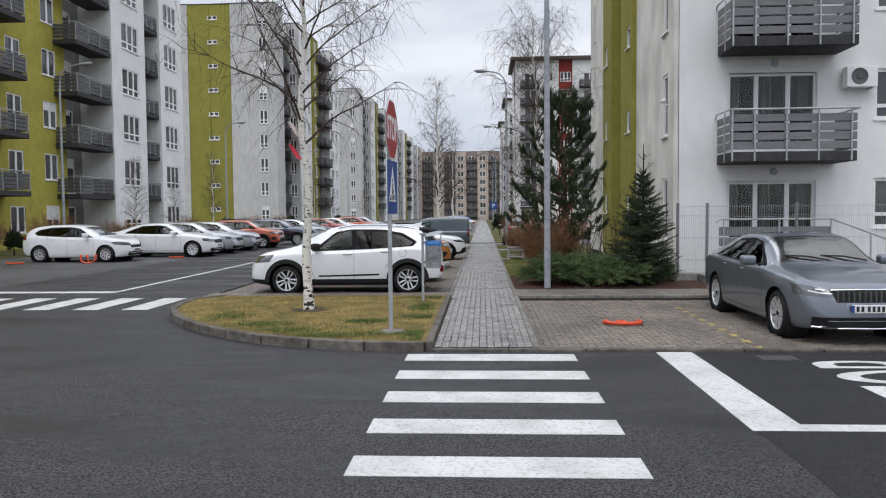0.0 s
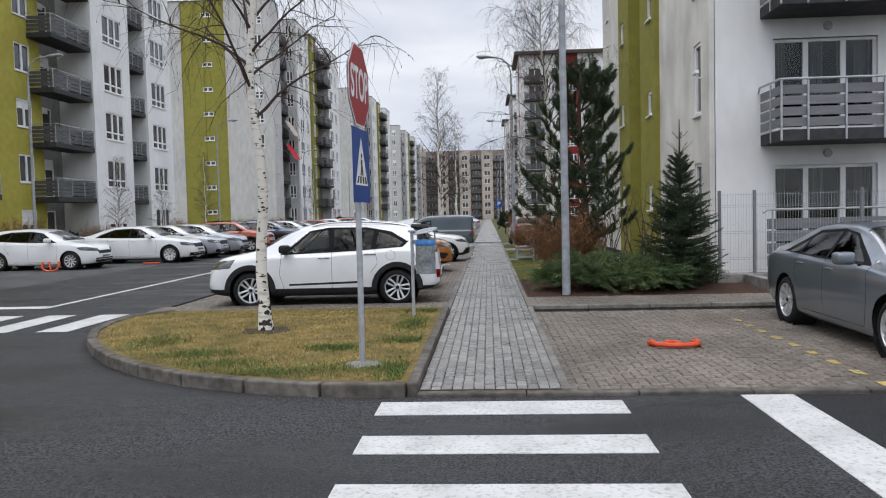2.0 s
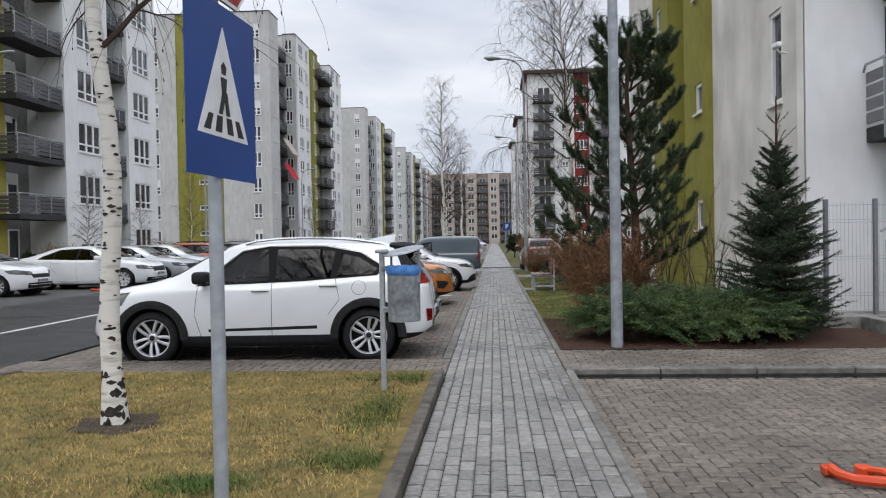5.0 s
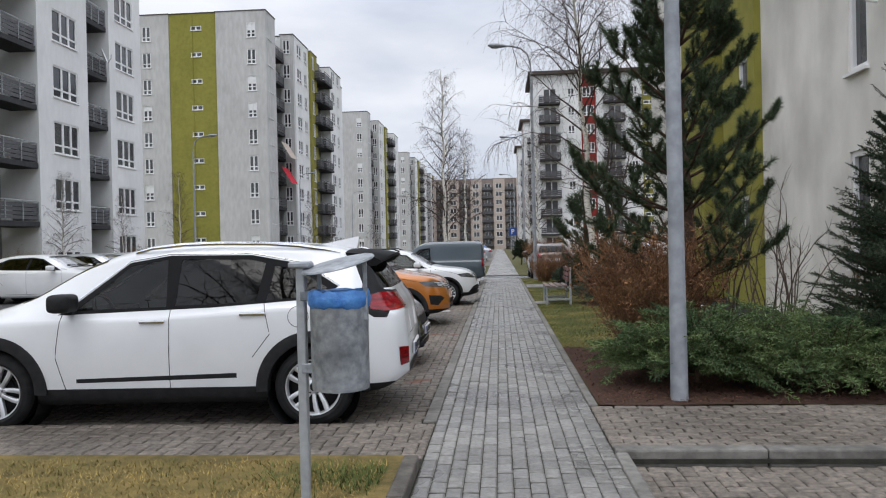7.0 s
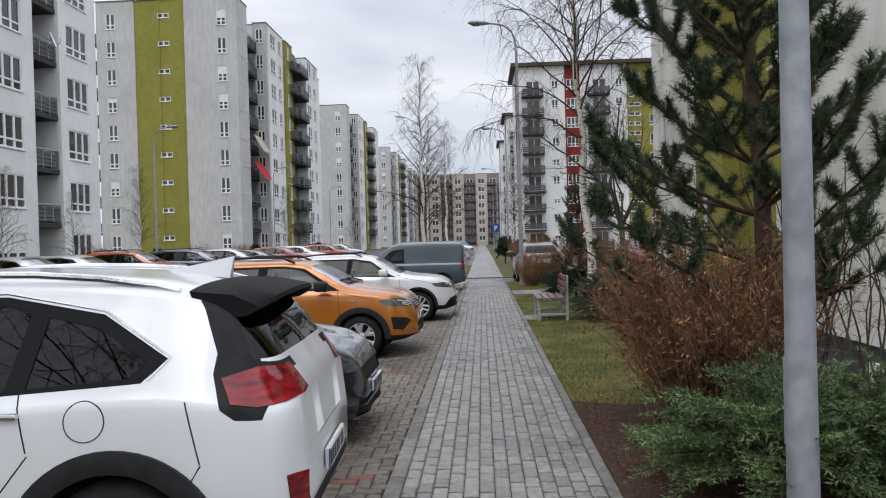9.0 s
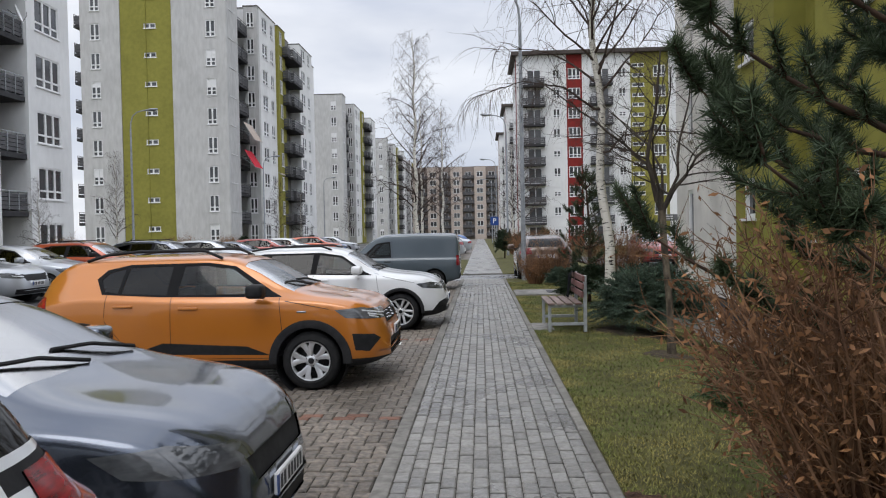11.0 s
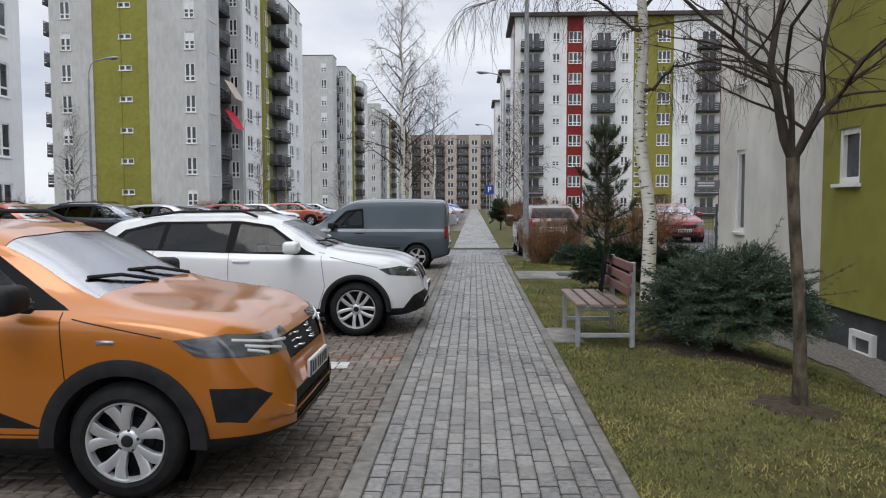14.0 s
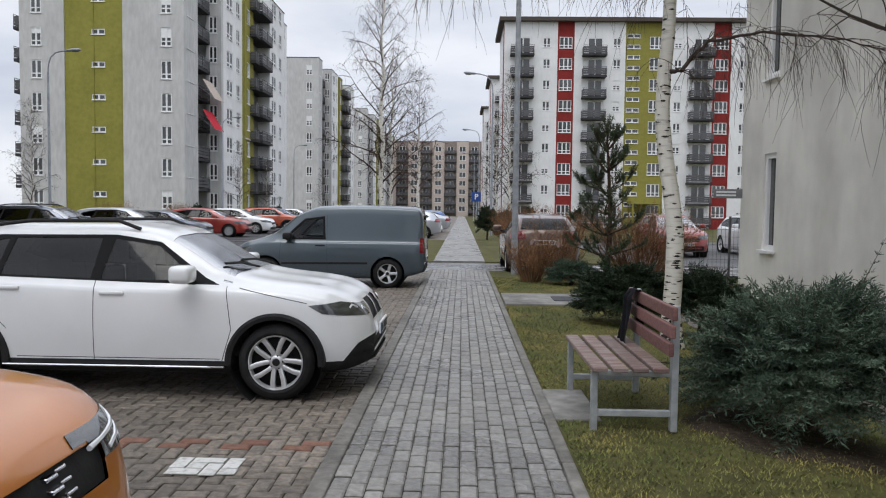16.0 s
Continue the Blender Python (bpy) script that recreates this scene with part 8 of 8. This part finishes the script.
def twig_bush(m, label, seed, rx, ry, h, stems, leafy, material, name="twiggy_shrub", fine_n=5, thick=0.0075, bend=0.10):
    r = random.Random(seed)
    ob = thing(name, m, label, "bush", "bare shrubs")
    wood, leaves = Soup(), Soup()
    for k in range(stems):
        a, u = r.uniform(0, 6.283), math.sqrt(r.random())
        p = Vector((math.cos(a) * rx * 0.35 * u, math.sin(a) * ry * 0.35 * u, 0))
        d = Vector((math.cos(a) * rx * u, math.sin(a) * ry * u, h * r.uniform(0.7, 1.0)))
        ln = d.length * r.uniform(0.75, 1.08)
        pts, dd = wander(r, p, d, ln, 7, bend, -0.03)
        wood.tube(pts, [thick * (1 - 0.75 * i / 7) + 0.001 for i in range(8)], 3)
        for i in range(2, 8):
            for s in range(fine_n if i > 3 else 2):
                if r.random() < 0.6:
                    sd = (dd + rand_unit(r) * 0.9).normalized()
                    fp, fd = wander(r, pts[i], sd, r.uniform(0.1, 0.32) * h / 1.5, 3, 0.15, 0.0)
                    wood.tube(fp, [0.003, 0.0025, 0.002, 0.001], 3)
                    for q in fp[1:]:
                        if r.random() < leafy:
                            ld = (rand_unit(r) + Vector((0, 0, -0.4))).normalized()
                            leaves.leaf(q, ld, r.uniform(0.025, 0.06), r.uniform(0.010, 0.02), ld.cross(rand_unit(r)).normalized())
    part("wood", wood.mesh("wood", material), None, ob)
    if leaves.f:
        part("dry_leaves", leaves.mesh("dry_leaves", M_DEADLEAF), None, ob, "curled dry leaves")
    return ob


twig_bush(pose(1.6, 19.6, -0.02), "rust-brown winter bush full of fine stems", 61, 0.62, 0.75, 1.5, 360, 0.75, M_STEM)
twig_bush(pose(2.6, 20.2, 0.0), "bare grey-brown shrub between evergreens", 62, 0.75, 0.6, 2.3, 15, 0.05, M_BUDS, fine_n=4, thick=0.015, bend=0.24)
twig_bush(pose(3.5, 20.6, -0.03), "bare grey-brown shrub by the house wall", 63, 0.8, 0.7, 2.2, 15, 0.05, M_BUDS, fine_n=4, thick=0.015, bend=0.24)
twig_bush(pose(4.0, 19.2, -0.0), "bare shrub beside the spruce", 64, 0.5, 0.5, 1.7, 11, 0.08, M_BUDS, fine_n=4, thick=0.015, bend=0.24)
twig_bush(pose(1.45, 38.5, -0.03), "pale brown bare shrub at the lawn's end", 65, 0.5, 0.45, 0.9, 110, 0.3, M_STEM)
twig_bush(pose(2.1, 39.0, -0.03), "reddish bare shrub at the lawn's end", 66, 0.6, 0.5, 1.4, 60, 0.1, M_STEM)
rb = twig_bush(pose(3.9, 39.2, -0.1), "rust-brown hedge bush beside the drive", 67, 1.0, 0.7, 1.7, 200, 0.35, M_STEM)
for x, y, s in ((3.2, 47, 0.9), (1.9, 50.5, 0.8), (2.6, 56, 1.0), (2.2, 68, 0.9), (-22.2, 37.5, 1.1), (-22.0, 44, 0.9), (-22.3, 55.5, 1.0), (-22, 70, 1.0), (-21.8, 80, 1.0), (-22.0, 32, 1.0)):
    ob = copy_thing(rb, pose(x, y, -0.05, 0, 0, x * 53 + y * 7))
    ob.scale = (s, s, s)


# grass and litter of bark: nobody could count these
def grass(name, label, seed, count, place, height, material):
    r = random.Random(seed)
    s = Soup()
    made = 0
    while made < count:
        p = place(r)
        if p is None:
            continue
        made += 1
        a = r.uniform(0, 6.283)
        d = Vector((math.cos(a) * 0.9, math.sin(a) * 0.9, r.uniform(0.4, 1.3))).normalized()
        s.blade(p, d, height * r.uniform(0.5, 1.3), 0.0075, Vector((-math.sin(a), math.cos(a), 0)))
    me_ = s.mesh(name, material)
    return tagged(new(name, me_), label, "grass", "", "stuff")


def in_isle(r):
    x, y = r.uniform(-5.8, -0.9), r.uniform(9.85, 15.3)
    return Vector((x, y, 0.05)) if inside((x, y), ISLE_IN) else None


ISLE_IN = [(x + 0.14 * (-3.2 - x) / 2.6 if x < -0.9 else x - 0.08, y + 0.12 * (12.6 - y) / 2.6) for x, y in ISLE]


def in_lawn(r):
    x, y = PR + 0.1 + 3.3 * r.random() ** 1.35, 19.5 + 20 * r.random() ** 1.2
    if y < bed_edge(x) - 0.06 or (0.6 < x < 1.0 and 28.05 < y < 28.95) or (34.45 < y < 36.05 and x < 2.35):
        return None
    return Vector((x, y, lawn_z(x, y)))


def tufts(spots):
    def place(r):
        cx, cy, w, h = r.choice(spots)
        x, y = r.gauss(cx, w), r.gauss(cy, h)
        if not inside((x, y), ISLE_IN):
            return None
        return Vector((x, y, 0.05))
    return place


grass("dry_grass", "short dry yellow winter grass on the island", 71, 42000, in_isle, 0.042, M_BLADE)
grass("green_tufts", "darker green tufts in the dry grass", 72, 15000, tufts([(-2.3, 10.25, 0.35, 0.12), (-1.9, 11.6, 0.18, 0.1), (-1.15, 13.4, 0.12, 0.35), (-3.4, 11.3, 0.25, 0.15), (-1.4, 10.45, 0.45, 0.16), (-0.95, 10.2, 0.12, 0.3), (-1.1, 12.1, 0.14, 0.1), (-1.0, 14.9, 0.3, 0.16), (-2.9, 10.7, 0.3, 0.15), (-4.3, 12.2, 0.2, 0.3)]), 0.065, M_BLADE3)
grass("lawn_grass", "short yellow-green winter grass on the lawn", 73, 95000, in_lawn, 0.030, M_BLADE2)
r_ = random.Random(74)
chips = Soup()
for _ in range(9000):
    x, y = r_.uniform(PR + 0.1, 3.2), r_.uniform(17.12, 21.8)
    if y < bed_edge(x):
        d = (rand_unit(r_) * Vector((1, 1, 0.35))).normalized()
        chips.leaf(Vector((x, y, lawn_z(x, y) + 0.028 + r_.uniform(0, 0.02))), d, r_.uniform(0.02, 0.055), r_.uniform(0.008, 0.02), d.cross(Vector((0, 0, 1))).normalized())
tagged(new("bark_chips", chips.mesh("bark_chips", M_CHIP)), "loose brown bark chips under the shrubs", "mulch", "", "stuff")
for x, y, rr_ in ((-3.12, 13.02, 0.30), (2.2, 25.75, 0.25), (2.5, 28.1, 0.62)):
    bm = bmesh.new()
    lathe(bm, [(0.001, 0.022), (rr_ * 0.4, 0.020), (rr_ * 0.7, 0.015), (rr_ * 0.85, 0.008), (rr_, -0.02)], 36)
    for v in bm.verts:
        k = 1.15 + 0.55 * noise.noise(Vector((v.co.x * 4.5 / rr_ * 0.4, v.co.y * 4.5 / rr_ * 0.4, x)))
        v.co.x *= 1.2 * k
        v.co.y *= k
        v.co.z += 0.010 * noise.noise(v.co * 18)
        v.co += Vector((x, y, 0.055 if x < 0 else lawn_z(v.co.x + x, v.co.y + y)))
    struct("soil_patch", bm, M_SOIL, "bare dark soil round a trunk", "soil", True)

# ---- paving, piece by piece ----
def paver_mesh(name, w, l, h, material, bev=0.010, gap=0.0045):
    me_ = bpy.data.meshes.new(name)
    v, f = paver_geo(0, 0, 0, w, l, h, bev, gap, 0)
    me_.from_pydata(v, [], f)
    me_.materials.append(material)
    return me_


def paver_geo(x, y, z, w, l, h, bev, gap, base, dz=(0, 0)):
    a, b = w / 2 - gap * (0.55 if l > w else 1.5), l / 2 - gap * (2.5 if l > w else 1.5)
    c, d = a - bev, b - bev
    v = [(x - a, y - b, z - h), (x + a, y - b, z - h), (x + a, y + b, z - h), (x - a, y + b, z - h),
         (x - a, y - b, z - bev * 0.7), (x + a, y - b, z - bev * 0.7), (x + a, y + b, z - bev * 0.7), (x - a, y + b, z - bev * 0.7),
         (x - c, y - d, z - dz[0]), (x + c, y - d, z + dz[0]), (x + c, y + d, z + dz[1]), (x - c, y + d, z - dz[1])]
    f = [(0, 1, 5, 4), (1, 2, 6, 5), (2, 3, 7, 6), (3, 0, 4, 7), (4, 5, 9, 8), (5, 6, 10, 9), (6, 7, 11, 10), (7, 4, 8, 11), (8, 9, 10, 11)]
    return v, [tuple(i + base for i in q) for q in f]


def lay(parent, name, spots, w, l, h, mat_piece, mat_rest, chosen, label):
    """Pieces in the chosen stretch as objects on shared meshes, the rest joined."""
    r = random.Random(len(spots))
    shared = {}
    V, F = [], []
    made = 0
    for x, y, z, pw, pl in spots:
        dz = r.uniform(-0.0035, 0.0025)
        if made < 300 and chosen(x, y):
            key = (round(pw, 3), round(pl, 3))
            if key not in shared:
                shared[key] = paver_mesh(name, pw, pl, h, mat_piece)
            part(name, shared[key], None, parent, "", False, Matrix.Translation((x, y, z + dz)) @ Matrix.Rotation(r.uniform(-0.012, 0.012), 4, "Z"))
            made += 1
        else:
            v, f = paver_geo(x, y, z + dz, pw, pl, h, 0.010, 0.0045, len(V), (r.uniform(-0.002, 0.002), r.uniform(-0.002, 0.002)))
            V += v
            F += f
    me_ = bpy.data.meshes.new(name)
    me_.from_pydata(V, [], F)
    me_.materials.append(mat_rest)
    ob = part(name + "_field", me_, None, parent)
    tagged(ob, label, "", "", "stuff")


COLS = 13
cw = (PR - PL) / COLS
PLEN = 0.19
spots = []
for c in range(COLS):
    y = 9.75 + (PLEN / 2 if c % 2 else 0)
    if c % 2:
        spots.append((PL + cw * (c + 0.5), 9.75 + PLEN / 4, 0.0, cw, PLEN / 2))
    while y + PLEN < 41.2:
        spots.append((PL + cw * (c + 0.5), y + PLEN / 2, 0.0, cw, PLEN))
        y += PLEN
lay(path, "paver", spots, cw, PLEN, 0.03, M_PAVER1, M_PAVER, lambda x, y: 24.9 < y < 29.6, "grey concrete pavers of the footpath")


def bond(x0, x1, y0, y1, z, bw=0.2, bh=0.1):
    out = []
    rows = int((y1 - y0) / bh)
    for j in range(rows):
        x = x0 - (bw / 2 if j % 2 else 0)
        while x < x1:
            a, b = max(x, x0), min(x + bw, x1)
            if b - a > 0.03:
                out.append(((a + b) / 2, y0 + (j + 0.5) * bh, z, b - a, bh))
            x += bw
    return out


def herringbone(x0, x1, y0, y1, z, u=0.1):
    out = []
    nk = int((x1 - x0 + y1 - y0) / u) + 8
    for m_ in range(-nk, nk):
        for k in range(-nk, nk):
            a, b = k + 2 * m_, k - 2 * m_
            for cx, cy, w, h in ((a, b, 2, 1), (a, b + 1, 1, 2)):
                xa, xb = max(x0, x0 + cx * u), min(x1, x0 + (cx + w) * u)
                ya, yb = max(y0, y0 + cy * u), min(y1, y0 + (cy + h) * u)
                if xb - xa > 0.03 and yb - ya > 0.03:
                    out.append(((xa + xb) / 2, (ya + yb) / 2, z, xb - xa, yb - ya))
    return out


bays = bpy.data.objects["parking_bays"]
lay(walk_side, "paver", herringbone(-6.08, PL - 0.006, 15.48, 16.48, 0.0), 0.2, 0.1, 0.03, M_BLOCK1, M_BLOCK, lambda x, y: x > -2.9, "grey-brown pavers of the raised strip")
lot_spots = herringbone(-6.05, PL - 0.115, 16.53, 41.15, LOT_Z)
red_rows = [s for s in lot_spots if (abs(s[1] - 22.83) < 0.06 or abs(s[1] - 27.53) < 0.06 or abs(s[1] - 18.63) < 0.06) and s[3] > 0.15 and s[4] < 0.12]
red_set = set(red_rows)
rest = [s for s in lot_spots if s not in red_set]
lay(bays, "block", rest, 0.2, 0.1, 0.03, M_BLOCK1, M_BLOCK, lambda x, y: x > -2.0 and 26.0 < y < 28.4, "brown concrete blocks of the parking bays")
red_me = paver_mesh("red_block", 0.2, 0.1, 0.03, M_BLOCKRED)
for x, y, z, w, h in red_rows:
    part("red_block", red_me, None, bays, "red block set as a bay marker", False, Matrix.Translation((x, y, z)))
bay_side = bpy.data.objects["parking_bay_side"]
lay(bay_side, "block", herringbone(PR + 0.1, 9.5, 9.77, 15.6, BAY_Z), 0.2, 0.1, 0.03, M_BLOCK1, M_BLOCK, lambda x, y: 1.0 < x < 2.6 and 9.8 < y < 11.6, "brown concrete blocks of the parking bay")
strip_p = bpy.data.objects["pavement_strip"]
lay(strip_p, "block", bond(PR + 0.006, 9.5, 15.76, 17.065, 0.002), 0.2, 0.1, 0.03, M_BLOCK1, M_BLOCK, lambda x, y: False, "grey-brown blocks of the raised strip")
